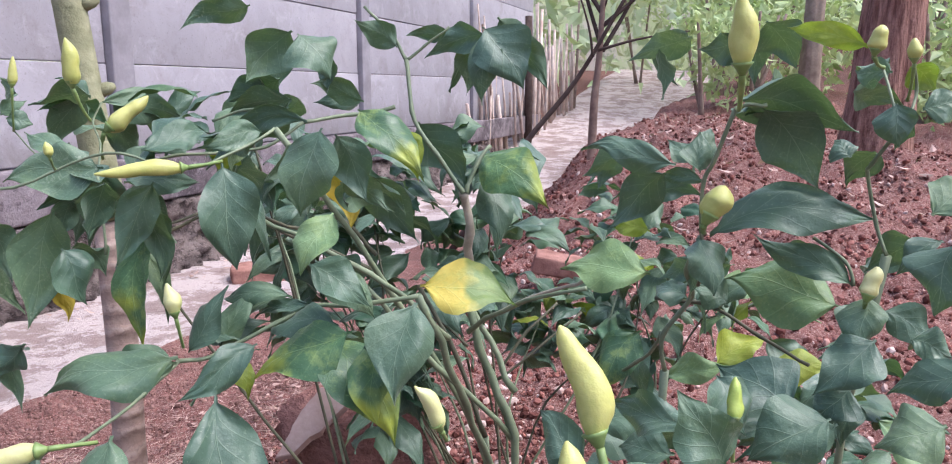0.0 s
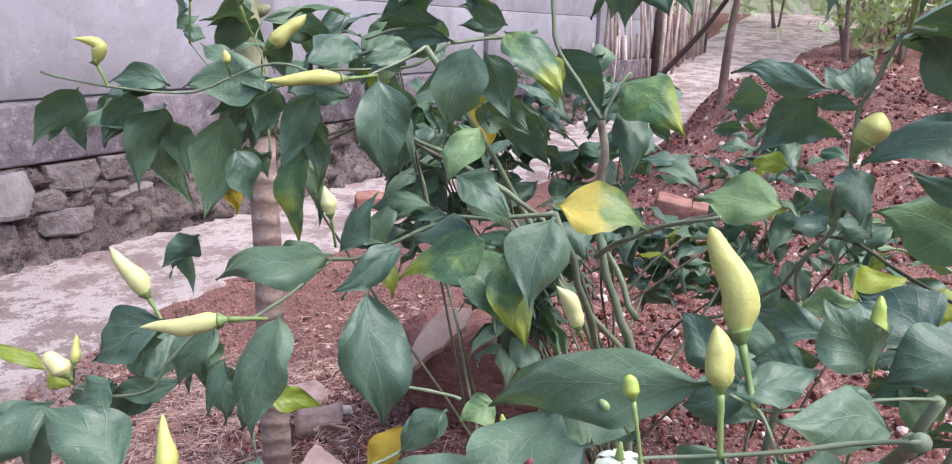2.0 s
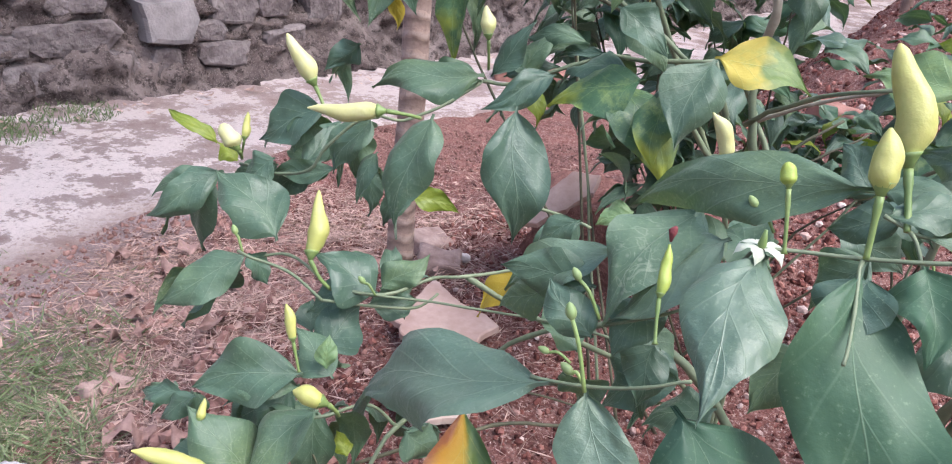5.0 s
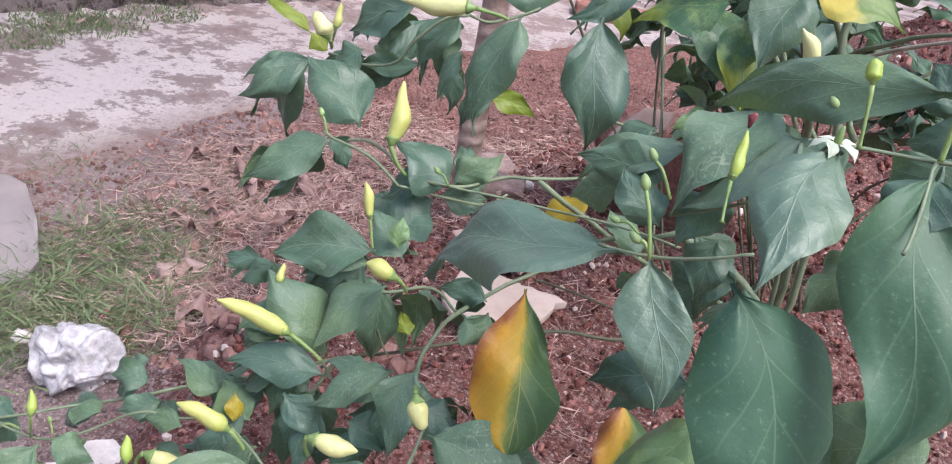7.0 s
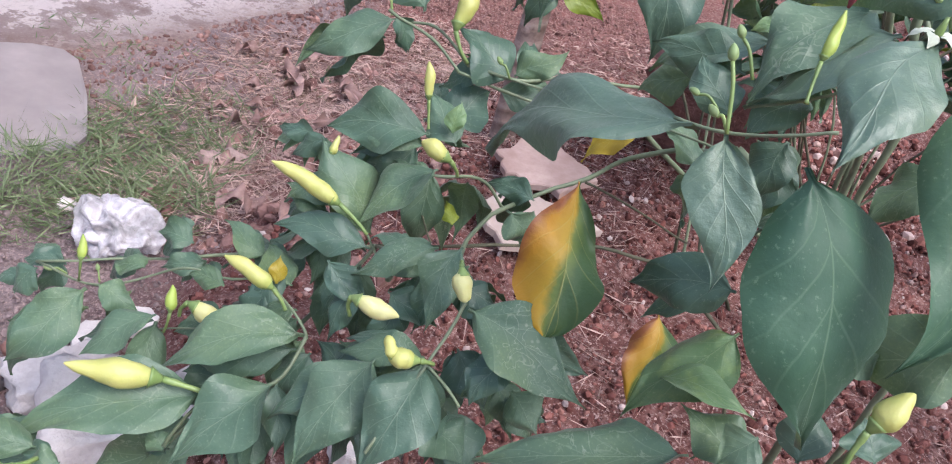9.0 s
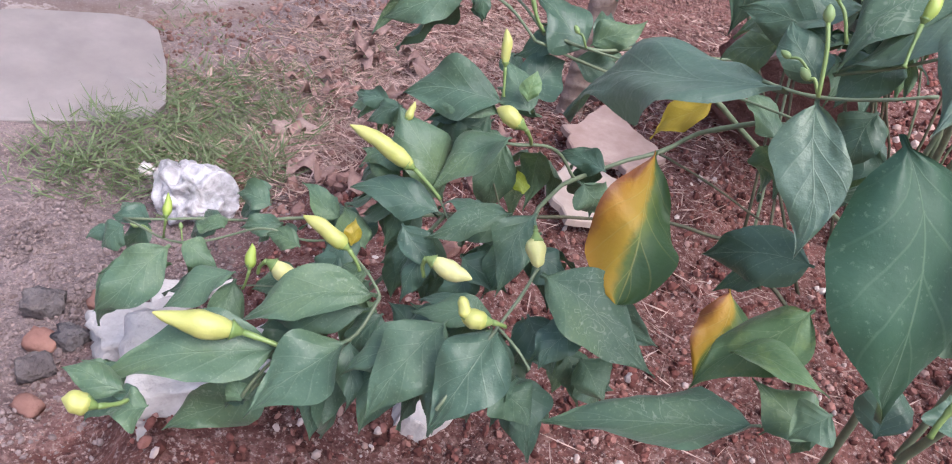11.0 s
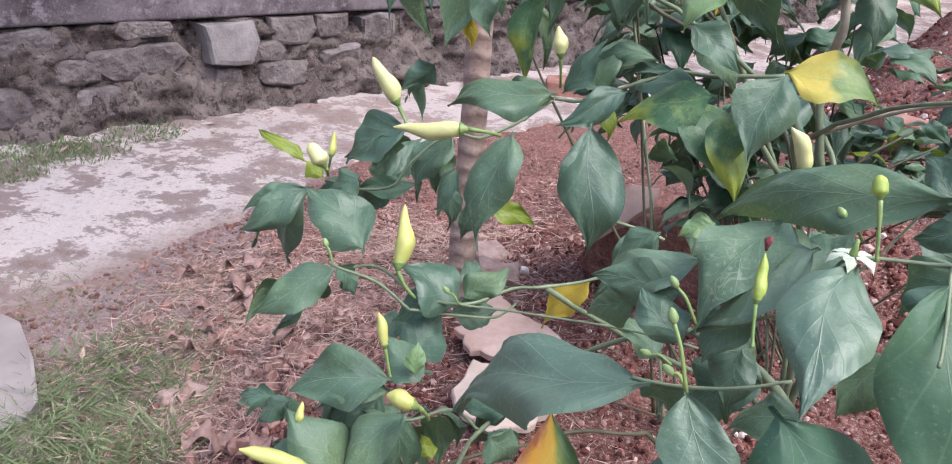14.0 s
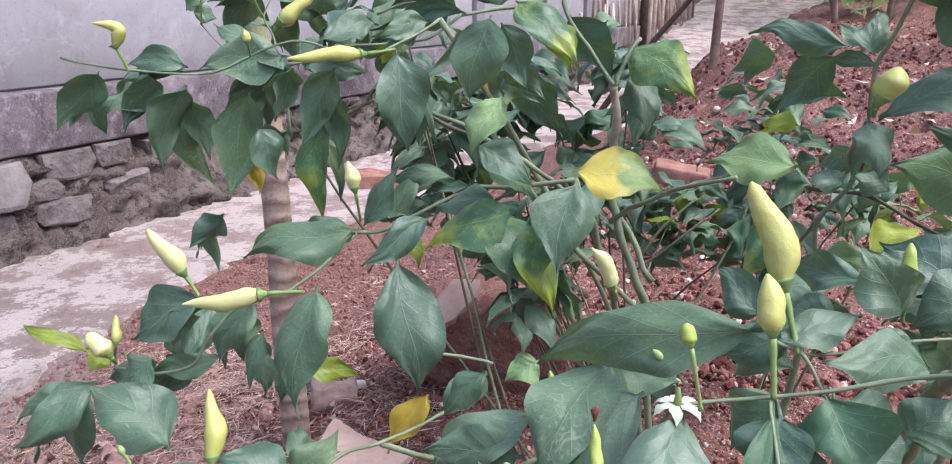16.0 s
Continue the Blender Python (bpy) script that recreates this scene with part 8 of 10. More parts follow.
leaf(plant_low, "g", (-0.169, 0.247, 0.476), (-0.139, 0.260, 0.462), (0.08, 0.66, 0.75), 0.024)
leaf(plant_low, "g", (-0.170, 0.274, 0.455), (-0.151, 0.294, 0.442), (0.51, 0.08, 0.86), 0.016, 0.11, 0.21, 0.27)
leaf(plant_low, "g", (-0.180, 0.274, 0.453), (-0.161, 0.300, 0.425), (0.71, 0.23, 0.67), 0.022, 0.04, 0.17, 0.17)
leaf(plant_low, "g", (-0.174, 0.259, 0.465), (-0.153, 0.270, 0.421), (0.71, -0.68, 0.18), 0.020, 0.12, 0.16, 0.10)
leaf(plant_low, "g", (-0.311, 0.296, 0.461), (-0.340, 0.270, 0.439), (0.66, -0.11, -0.74), 0.032)
leaf(plant_low, "g", (-0.326, 0.311, 0.449), (-0.338, 0.295, 0.421), (0.85, -0.53, -0.06), 0.018, 0.11, 0.15, 0.16)
leaf(plant_low, "g", (-0.338, 0.325, 0.425), (-0.373, 0.317, 0.385), (0.62, -0.66, -0.42), 0.028, 0.06, 0.31, 0.21)
leaf(plant_low, "g", (-0.345, 0.327, 0.433), (-0.357, 0.316, 0.404), (-0.44, -0.75, 0.49), 0.017, 0.14, 0.16, 0.29)
leaf(plant_low, "g", (-0.307, 0.282, 0.441), (-0.351, 0.282, 0.445), (-0.07, -0.68, -0.73), 0.022)
leaf(plant_low, "g", (-0.321, 0.294, 0.434), (-0.355, 0.287, 0.422), (0.33, -0.83, -0.45), 0.019, 0.07, 0.28, 0.30)
leaf(plant_low, "g", (-0.332, 0.313, 0.413), (-0.363, 0.306, 0.406), (0.05, 0.53, -0.84), 0.017, 0.08, 0.13, 0.26)
leaf(plant_low, "g", (-0.321, 0.288, 0.430), (-0.346, 0.285, 0.413), (0.54, -0.15, -0.83), 0.016, 0.05, 0.18, 0.29)
leaf(plant_low, "g", (-0.361, 0.323, 0.470), (-0.396, 0.319, 0.463), (0.23, -0.44, -0.87), 0.017)
leaf(plant_low, "g", (-0.380, 0.339, 0.458), (-0.396, 0.327, 0.434), (0.53, 0.57, -0.63), 0.015, 0.05, 0.15, 0.13)
leaf(plant_low, "g", (-0.391, 0.352, 0.446), (-0.424, 0.349, 0.417), (0.58, -0.56, -0.58), 0.018, 0.09, 0.30, 0.23)
leaf(plant_low, "g", (-0.388, 0.350, 0.449), (-0.416, 0.348, 0.425), (0.55, 0.50, -0.67), 0.015, 0.09, 0.30, 0.28)
leaf(plant_low, "g", (-0.347, 0.321, 0.473), (-0.374, 0.312, 0.448), (0.68, -0.01, -0.73), 0.018)
leaf(plant_low, "g", (-0.358, 0.333, 0.465), (-0.356, 0.331, 0.438), (0.21, 0.98, -0.06), 0.014, 0.09, 0.30, 0.21)
leaf(plant_low, "g", (-0.371, 0.349, 0.448), (-0.389, 0.350, 0.414), (0.14, -0.99, -0.09), 0.019, 0.10, 0.13, 0.15)
leaf(plant_low, "g", (-0.373, 0.352, 0.447), (-0.384, 0.355, 0.419), (0.85, 0.45, -0.27), 0.016, 0.05, 0.27, 0.24)
leaf(plant_low, "g", (-0.512, 0.175, 0.316), (-0.525, 0.160, 0.290), (0.74, 0.36, -0.56), 0.026)
leaf(plant_low, "g", (-0.524, 0.182, 0.298), (-0.532, 0.165, 0.280), (0.82, 0.19, -0.53), 0.014, 0.05, 0.20, 0.23)
leaf(plant_low, "g", (-0.529, 0.177, 0.297), (-0.548, 0.159, 0.284), (0.77, -0.54, -0.35), 0.015, 0.08, 0.20, 0.13)
leaf(plant_low, "g", (-0.501, 0.194, 0.316), (-0.535, 0.178, 0.310), (0.38, -0.54, -0.75), 0.020)
leaf(plant_low, "g", (-0.522, 0.200, 0.298), (-0.565, 0.208, 0.294), (-0.21, -0.81, 0.54), 0.018, 0.08, 0.31, 0.21)
leaf(plant_low, "g", (-0.519, 0.202, 0.303), (-0.526, 0.185, 0.271), (0.36, 0.79, -0.49), 0.019, 0.12, 0.30, 0.18)
leaf(plant_low, "g", (-0.438, 0.222, 0.337), (-0.467, 0.216, 0.329), (0.34, -0.57, -0.75), 0.022)
leaf(plant_low, "g", (-0.473, 0.246, 0.308), (-0.497, 0.243, 0.267), (0.49, -0.84, -0.24), 0.021, 0.06, 0.10, 0.16)
leaf(plant_low, "g", (-0.460, 0.240, 0.316), (-0.500, 0.252, 0.303), (0.10, -0.59, -0.80), 0.019, 0.12, 0.13, 0.14)
leaf(plant_low, "g", (-0.460, 0.233, 0.318), (-0.489, 0.226, 0.290), (0.71, -0.23, -0.67), 0.020, 0.13, 0.24, 0.28)
leaf(plant_low, "g", (-0.386, 0.239, 0.367), (-0.418, 0.221, 0.350), (0.57, -0.30, -0.76), 0.023)
leaf(plant_low, "g", (-0.399, 0.247, 0.355), (-0.407, 0.233, 0.333), (0.91, 0.09, -0.41), 0.015, 0.12, 0.33, 0.26)
leaf(plant_low, "g", (-0.411, 0.248, 0.366), (-0.446, 0.241, 0.361), (0.22, -0.62, -0.75), 0.027)
leaf(plant_low, "g", (-0.441, 0.275, 0.335), (-0.463, 0.276, 0.338), (-0.08, -0.71, -0.70), 0.011, 0.14, 0.34, 0.15)
leaf(plant_low, "g", (-0.427, 0.255, 0.357), (-0.450, 0.250, 0.330), (0.77, -0.21, -0.61), 0.018, 0.06, 0.35, 0.19)
leaf(plant_low, "g", (-0.435, 0.268, 0.346), (-0.467, 0.284, 0.340), (-0.09, -0.47, -0.88), 0.019, 0.06, 0.25, 0.25)
leaf(plant_low, "g", (-0.346, 0.219, 0.378), (-0.379, 0.214, 0.372), (0.23, -0.65, -0.73), 0.018)
leaf(plant_low, "g", (-0.365, 0.236, 0.361), (-0.390, 0.247, 0.359), (-0.12, -0.43, -0.89), 0.014, 0.11, 0.16, 0.28)
leaf(plant_low, "g", (-0.375, 0.248, 0.346), (-0.409, 0.257, 0.338), (-0.01, -0.63, -0.77), 0.014, 0.14, 0.11, 0.17)
leaf(plant_low, "g", (-0.357, 0.224, 0.367), (-0.373, 0.229, 0.368), (-0.16, -0.38, -0.91), 0.009, 0.07, 0.11, 0.25)
leaf(plant_low, "y", (-0.295, 0.217, 0.414), (-0.303, 0.228, 0.430), (-0.78, -0.62, 0.02), 0.014)
leaf(plant_low, "g", (-0.281, 0.107, 0.342), (-0.295, 0.111, 0.353), (-0.42, -0.89, -0.20), 0.019)
leaf(plant_low, "g", (-0.303, 0.126, 0.309), (-0.317, 0.131, 0.306), (-0.37, -0.92, 0.11), 0.008, 0.06, 0.11, 0.14)
leaf(plant_low, "g", (-0.290, 0.118, 0.321), (-0.307, 0.119, 0.303), (-0.17, -0.98, 0.11), 0.013, 0.09, 0.13, 0.22)
leaf(plant_low, "g", (-0.299, 0.120, 0.312), (-0.314, 0.129, 0.307), (-0.52, -0.46, 0.72), 0.009, 0.09, 0.24, 0.19)
leaf(plant_low, "g", (-0.352, 0.070, 0.347), (-0.357, 0.041, 0.340), (0.80, 0.02, -0.60), 0.023)
leaf(plant_low, "g", (-0.378, 0.083, 0.316), (-0.385, 0.056, 0.311), (-0.25, 0.25, -0.93), 0.015, 0.12, 0.26, 0.20)
leaf(plant_low, "g", (-0.367, 0.072, 0.330), (-0.379, 0.058, 0.308), (0.89, -0.37, -0.26), 0.015, 0.13, 0.33, 0.21)
leaf(plant_low, "g", (-0.366, 0.071, 0.332), (-0.373, 0.050, 0.307), (0.89, 0.19, -0.41), 0.018, 0.05, 0.31, 0.19)
leaf(plant_low, "g", (-0.325, 0.052, 0.359), (-0.361, 0.032, 0.366), (0.33, -0.77, -0.55), 0.026)
leaf(plant_low, "g", (-0.341, 0.061, 0.335), (-0.354, 0.038, 0.313), (0.78, 0.14, -0.61), 0.017, 0.07, 0.18, 0.16)
leaf(plant_low, "g", (-0.355, 0.062, 0.333), (-0.379, 0.054, 0.342), (-0.10, -0.57, -0.82), 0.014, 0.06, 0.32, 0.12)
leaf(plant_low, "g", (-0.352, 0.068, 0.329), (-0.376, 0.072, 0.323), (0.20, -0.11, -0.97), 0.013, 0.08, 0.33, 0.14)
leaf(plant_low, "g", (-0.295, 0.048, 0.375), (-0.312, 0.030, 0.367), (0.70, -0.36, -0.62), 0.025)
leaf(plant_low, "g", (-0.314, 0.056, 0.353), (-0.317, 0.040, 0.344), (0.43, 0.37, -0.82), 0.009, 0.13, 0.17, 0.27)
leaf(plant_low, "g", (-0.311, 0.051, 0.357), (-0.339, 0.050, 0.342), (0.01, -1.00, 0.03), 0.016, 0.13, 0.21, 0.28)
leaf(plant_low, "g", (-0.261, 0.140, 0.362), (-0.255, 0.123, 0.349), (0.86, 0.45, -0.22), 0.017)
leaf(plant_low, "g", (-0.277, 0.153, 0.330), (-0.255, 0.145, 0.312), (0.16, 0.95, -0.26), 0.015, 0.06, 0.20, 0.28)
leaf(plant_low, "g", (-0.284, 0.163, 0.322), (-0.265, 0.145, 0.310), (0.70, 0.71, 0.03), 0.013, 0.07, 0.18, 0.16)
leaf(plant_low, "g", (-0.233, 0.353, 0.480), (-0.235, 0.360, 0.416), (0.90, 0.43, 0.02), 0.029)
leaf(plant_low, "g", (-0.248, 0.389, 0.453), (-0.245, 0.427, 0.391), (0.98, -0.17, -0.06), 0.029, 0.11, 0.27, 0.25)
leaf(plant_low, "g", (-0.250, 0.384, 0.450), (-0.261, 0.400, 0.368), (0.98, -0.12, -0.14), 0.024, 0.12, 0.19, 0.27)
leaf(plant_low, "g", (-0.257, 0.390, 0.451), (-0.291, 0.400, 0.407), (-0.37, -0.93, 0.08), 0.021, 0.07, 0.27, 0.15)
leaf(plant_low, "g", (-0.195, 0.362, 0.469), (-0.177, 0.375, 0.442), (0.48, 0.60, 0.64), 0.034)
leaf(plant_low, "g", (-0.199, 0.378, 0.457), (-0.194, 0.408, 0.411), (0.83, 0.43, 0.36), 0.029, 0.14, 0.19, 0.21)
leaf(plant_low, "g", (-0.196, 0.371, 0.455), (-0.179, 0.399, 0.448), (0.24, 0.09, 0.97), 0.017, 0.11, 0.15, 0.19)
leaf(plant_low, "g", (-0.203, 0.397, 0.446), (-0.182, 0.407, 0.427), (0.15, 0.78, 0.61), 0.015, 0.13, 0.30, 0.29)
leaf(plant_low, "g", (-0.143, 0.191, 0.410), (-0.111, 0.190, 0.400), (0.21, 0.79, 0.58), 0.032)
leaf(plant_low, "g", (-0.137, 0.199, 0.397), (-0.119, 0.202, 0.399), (-0.17, 0.97, -0.17), 0.010, 0.07, 0.32, 0.15)
leaf(plant_low, "g", (-0.147, 0.213, 0.389), (-0.139, 0.202, 0.368), (0.91, 0.38, 0.16), 0.013, 0.12, 0.13, 0.26)
leaf(plant_low, "g", (-0.160, 0.216, 0.410), (-0.171, 0.194, 0.396), (0.88, -0.13, -0.45), 0.021)
leaf(plant_low, "g", (-0.165, 0.223, 0.400), (-0.158, 0.216, 0.361), (0.63, -0.73, 0.25), 0.017, 0.06, 0.19, 0.23)
leaf(plant_low, "g", (-0.171, 0.236, 0.380), (-0.158, 0.226, 0.346), (0.92, 0.29, 0.27), 0.019, 0.04, 0.26, 0.19)
leaf(plant_low, "g", (-0.189, 0.390, 0.471), (-0.235, 0.393, 0.463), (0.13, -0.49, -0.86), 0.020)
leaf(plant_low, "g", (-0.200, 0.408, 0.463), (-0.235, 0.428, 0.434), (-0.06, 0.78, 0.62), 0.018, 0.11, 0.27, 0.17)
leaf(plant_low, "g", (-0.204, 0.407, 0.461), (-0.225, 0.416, 0.421), (0.82, -0.28, -0.50), 0.019, 0.11, 0.11, 0.28)
leaf(plant_low, "g", (-0.202, 0.406, 0.463), (-0.240, 0.421, 0.452), (0.15, -0.31, -0.94), 0.020, 0.09, 0.32, 0.14)
leaf(plant_low, "l", (-0.235, 0.350, 0.439), (-0.252, 0.363, 0.448), (-0.68, -0.61, -0.41), 0.013)
leaf(plant_low, "g", (-0.266, 0.134, 0.375), (-0.267, 0.121, 0.367), (0.88, 0.16, -0.44), 0.017)
leaf(plant_low, "g", (-0.279, 0.141, 0.355), (-0.276, 0.135, 0.339), (0.15, 0.95, -0.27), 0.009, 0.12, 0.17, 0.19)
leaf(plant_low, "g", (-0.280, 0.142, 0.353), (-0.282, 0.138, 0.332), (0.93, -0.35, -0.03), 0.011, 0.06, 0.13, 0.16)
leaf(plant_low, "g", (-0.288, 0.157, 0.339), (-0.283, 0.149, 0.324), (0.49, -0.69, 0.53), 0.009, 0.05, 0.18, 0.30)
branch(plant_low, 0.0017, 0.0014, (-0.153, 0.221, 0.487), (-0.150, 0.200, 0.478), (-0.150, 0.181, 0.466), (-0.149, 0.132, 0.432), kind="g")
branch(plant_low, 0.0014, 0.0012, (-0.150, 0.181, 0.466), (-0.131, 0.177, 0.463), (-0.120, 0.176, 0.457), kind="g")
branch(plant_low, 0.0019, 0.0018, (-0.243, 0.191, 0.416), (-0.243, 0.163, 0.394), (-0.275, 0.142, 0.372), (-0.282, 0.109, 0.344), kind="g")
branch(plant_low, 0.0015, 0.0014, (-0.260, 0.267, 0.455), (-0.275, 0.268, 0.460), (-0.292, 0.268, 0.465), kind="g")
branch(plant_low, 0.0015, 0.0013, (-0.243, 0.191, 0.416), (-0.264, 0.199, 0.421), (-0.291, 0.209, 0.419), kind="g")
branch(plant_low, 0.0017, 0.0017, (-0.274, 0.373, 0.551), (-0.306, 0.375, 0.567), (-0.343, 0.368, 0.575), kind="g")
branch(plant_low, 0.0017, 0.0016, (-0.274, 0.373, 0.551), (-0.247, 0.404, 0.539), (-0.225, 0.433, 0.530), (-0.216, 0.460, 0.532), kind="g")
branch(plant_low, 0.0020, 0.0016, (-0.206, 0.376, 0.459), (-0.222, 0.361, 0.483), (-0.237, 0.323, 0.495), (-0.255, 0.312, 0.493), kind="g")
branch(plant_low, 0.0012, 0.0010, (-0.235, 0.321, 0.435), (-0.263, 0.341, 0.445), (-0.288, 0.357, 0.449), kind="d")
branch(plant_low, 0.0014, 0.0015, (-0.307, 0.242, 0.399), (-0.345, 0.224, 0.382), (-0.385, 0.213, 0.375), (-0.438, 0.182, 0.340), (-0.515, 0.177, 0.320), kind="g")
branch(plant_low, 0.0013, 0.0010, (-0.260, 0.267, 0.455), (-0.243, 0.258, 0.450), (-0.221, 0.243, 0.451), kind="g")
bud(plant_low, (-0.251, 0.391, 0.566), (-0.240, 0.392, 0.556), 0.0038)
bud(plant_low, (-0.507, 0.182, 0.315), (-0.497, 0.191, 0.310), 0.0041)
bud(plant_low, (-0.460, 0.194, 0.338), (-0.453, 0.190, 0.329), 0.0033)
leaf(plant_side, "g", (0.138, 0.530, 0.849), (0.078, 0.573, 0.856), (-0.16, -0.05, -0.99), 0.022, bend=0.10)
leaf(plant_side, "g", (0.134, 0.541, 0.842), (0.099, 0.562, 0.798), (0.70, -0.25, -0.67), 0.033)
leaf(plant_side, "g", (0.159, 0.544, 0.842), (0.161, 0.557, 0.871), (-0.96, 0.27, -0.05), 0.027)
leaf(plant_side, "g", (0.166, 0.574, 0.844), (0.179, 0.590, 0.871), (0.83, 0.20, -0.51), 0.018, 0.09, 0.30, 0.29)
leaf(plant_side, "g", (0.168, 0.582, 0.844), (0.183, 0.607, 0.850), (0.09, -0.29, 0.95), 0.016, 0.13, 0.29, 0.25)
leaf(plant_side, "g", (0.161, 0.543, 0.836), (0.137, 0.570, 0.839), (-0.18, -0.06, -0.98), 0.013)
leaf(plant_side, "g", (0.174, 0.511, 0.893), (0.257, 0.519, 0.872), (0.26, -0.07, 0.96), 0.050, bend=0.10)
leaf(plant_side, "g", (0.183, 0.531, 0.885), (0.239, 0.570, 0.883), (0.08, -0.07, 0.99), 0.035, 0.10, 0.12, 0.23)
leaf(plant_side, "g", (0.186, 0.538, 0.883), (0.243, 0.554, 0.868), (-0.20, 0.94, 0.27), 0.032, 0.12, 0.16, 0.25)
leaf(plant_side, "g", (0.193, 0.525, 0.888), (0.236, 0.526, 0.832), (0.77, -0.27, 0.58), 0.044)
leaf(plant_side, "g", (0.270, 0.558, 0.899), (0.320, 0.577, 0.886), (0.28, -0.13, 0.95), 0.023)
leaf(plant_side, "l", (0.258, 0.519, 0.928), (0.219, 0.557, 0.943), (-0.22, 0.16, -0.96), 0.017, bend=0.15)
leaf(plant_side, "g", (0.212, 0.580, 0.949), (0.242, 0.592, 0.916), (0.76, -0.33, 0.56), 0.030)
leaf(plant_side, "g", (0.225, 0.621, 0.943), (0.233, 0.654, 0.903), (0.98, 0.01, 0.22), 0.023, 0.14, 0.28, 0.13)
leaf(plant_side, "g", (0.135, 0.397, 0.922), (0.116, 0.413, 0.921), (0.06, 0.03, -1.00), 0.018)
leaf(plant_side, "g", (0.121, 0.443, 0.929), (0.094, 0.491, 0.917), (0.34, -0.03, -0.94), 0.021)
leaf(plant_side, "g", (0.106, 0.457, 0.923), (0.109, 0.457, 0.894), (0.97, -0.23, 0.10), 0.015)
leaf(plant_side, "g", (0.117, 0.511, 0.925), (0.136, 0.524, 0.902), (0.75, 0.07, 0.65), 0.011, 0.09, 0.31, 0.12)
leaf(plant_side, "g", (0.169, 0.545, 0.796), (0.287, 0.542, 0.808), (-0.09, 0.21, 0.97), 0.040, bend=0.08)
leaf(plant_side, "g", (0.264, 0.522, 0.765), (0.209, 0.574, 0.793), (-0.45, -0.00, -0.89), 0.029)
leaf(plant_side, "p", (0.265, 0.539, 0.745), (0.197, 0.591, 0.753), (-0.24, -0.16, -0.96), 0.060)
leaf(plant_side, "g", (0.158, 0.538, 0.796), (0.165, 0.516, 0.759), (0.93, -0.22, 0.30), 0.036)
leaf(plant_side, "g", (0.175, 0.570, 0.785), (0.162, 0.567, 0.745), (0.83, -0.52, -0.21), 0.022, 0.05, 0.29, 0.10)
leaf(plant_side, "g", (0.281, 0.475, 0.806), (0.261, 0.504, 0.779), (0.44, -0.42, -0.79), 0.028)
leaf(plant_side, "g", (0.302, 0.519, 0.789), (0.291, 0.558, 0.758), (-0.26, -0.64, -0.72), 0.026, 0.13, 0.18, 0.28)
leaf(plant_side, "g", (0.265, 0.441, 0.828), (0.295, 0.449, 0.846), (-0.56, 0.45, 0.69), 0.029)
leaf(plant_side, "g", (0.266, 0.415, 0.817), (0.255, 0.412, 0.776), (0.81, -0.56, -0.17), 0.036)
leaf(plant_side, "g", (0.285, 0.459, 0.809), (0.263, 0.468, 0.786), (0.57, -0.42, -0.71), 0.017, 0.13, 0.18, 0.16)
leaf(plant_side, "g", (0.249, 0.473, 0.771), (0.240, 0.457, 0.741), (0.88, -0.47, -0.02), 0.032)
leaf(plant_side, "g", (0.272, 0.513, 0.755), (0.252, 0.502, 0.726), (0.55, -0.84, -0.05), 0.019, 0.13, 0.27, 0.23)
leaf(plant_side, "g", (0.247, 0.455, 0.748), (0.208, 0.450, 0.713), (0.60, -0.53, -0.61), 0.039)
leaf(plant_side, "g", (0.260, 0.499, 0.722), (0.230, 0.492, 0.722), (0.22, -0.97, -0.14), 0.016, 0.12, 0.21, 0.26)
leaf(plant_side, "g", (0.270, 0.493, 0.755), (0.307, 0.487, 0.729), (0.58, -0.08, 0.81), 0.021)
leaf(plant_side, "g", (0.285, 0.513, 0.748), (0.327, 0.535, 0.716), (0.45, -0.89, -0.02), 0.022, 0.05, 0.19, 0.18)
leaf(plant_side, "g", (0.268, 0.395, 0.751), (0.241, 0.426, 0.724), (0.26, -0.49, -0.83), 0.024)
leaf(plant_side, "p", (0.177, 0.758, 0.717), (0.091, 0.813, 0.709), (-0.05, -0.22, -0.97), 0.054, bend=0.08)
leaf(plant_side, "m", (0.155, 0.689, 0.678), (0.111, 0.677, 0.623), (0.76, -0.35, -0.54), 0.048)
leaf(plant_side, "g", (0.166, 0.737, 0.658), (0.166, 0.705, 0.602), (0.55, -0.72, 0.41), 0.034, 0.07, 0.14, 0.13)
leaf(plant_side, "p", (0.169, 0.652, 0.646), (0.220, 0.623, 0.670), (-0.19, 0.40, 0.90), 0.029)
leaf(plant_side, "l", (0.206, 0.627, 0.668), (0.252, 0.640, 0.688), (-0.46, 0.44, 0.77), 0.030)
leaf(plant_side, "l", (0.233, 0.577, 0.682), (0.282, 0.579, 0.681), (-0.00, 0.35, 0.94), 0.026)
leaf(plant_side, "g", (0.237, 0.604, 0.698), (0.273, 0.600, 0.665), (0.67, -0.02, 0.74), 0.033)
leaf(plant_side, "g", (0.248, 0.624, 0.685), (0.285, 0.621, 0.657), (0.60, 0.22, 0.77), 0.024, 0.05, 0.14, 0.15)
leaf(plant_side, "g", (0.161, 0.555, 0.847), (0.144, 0.581, 0.863), (-0.61, 0.10, -0.79), 0.017)
leaf(plant_side, "g", (0.247, 0.458, 0.892), (0.250, 0.455, 0.866), (0.87, -0.47, 0.15), 0.023)
leaf(plant_side, "g", (0.266, 0.497, 0.886), (0.282, 0.520, 0.859), (0.55, -0.76, -0.34), 0.021, 0.08, 0.18, 0.17)
leaf(plant_side, "g", (0.248, 0.478, 0.862), (0.242, 0.502, 0.840), (0.68, -0.40, -0.62), 0.022)
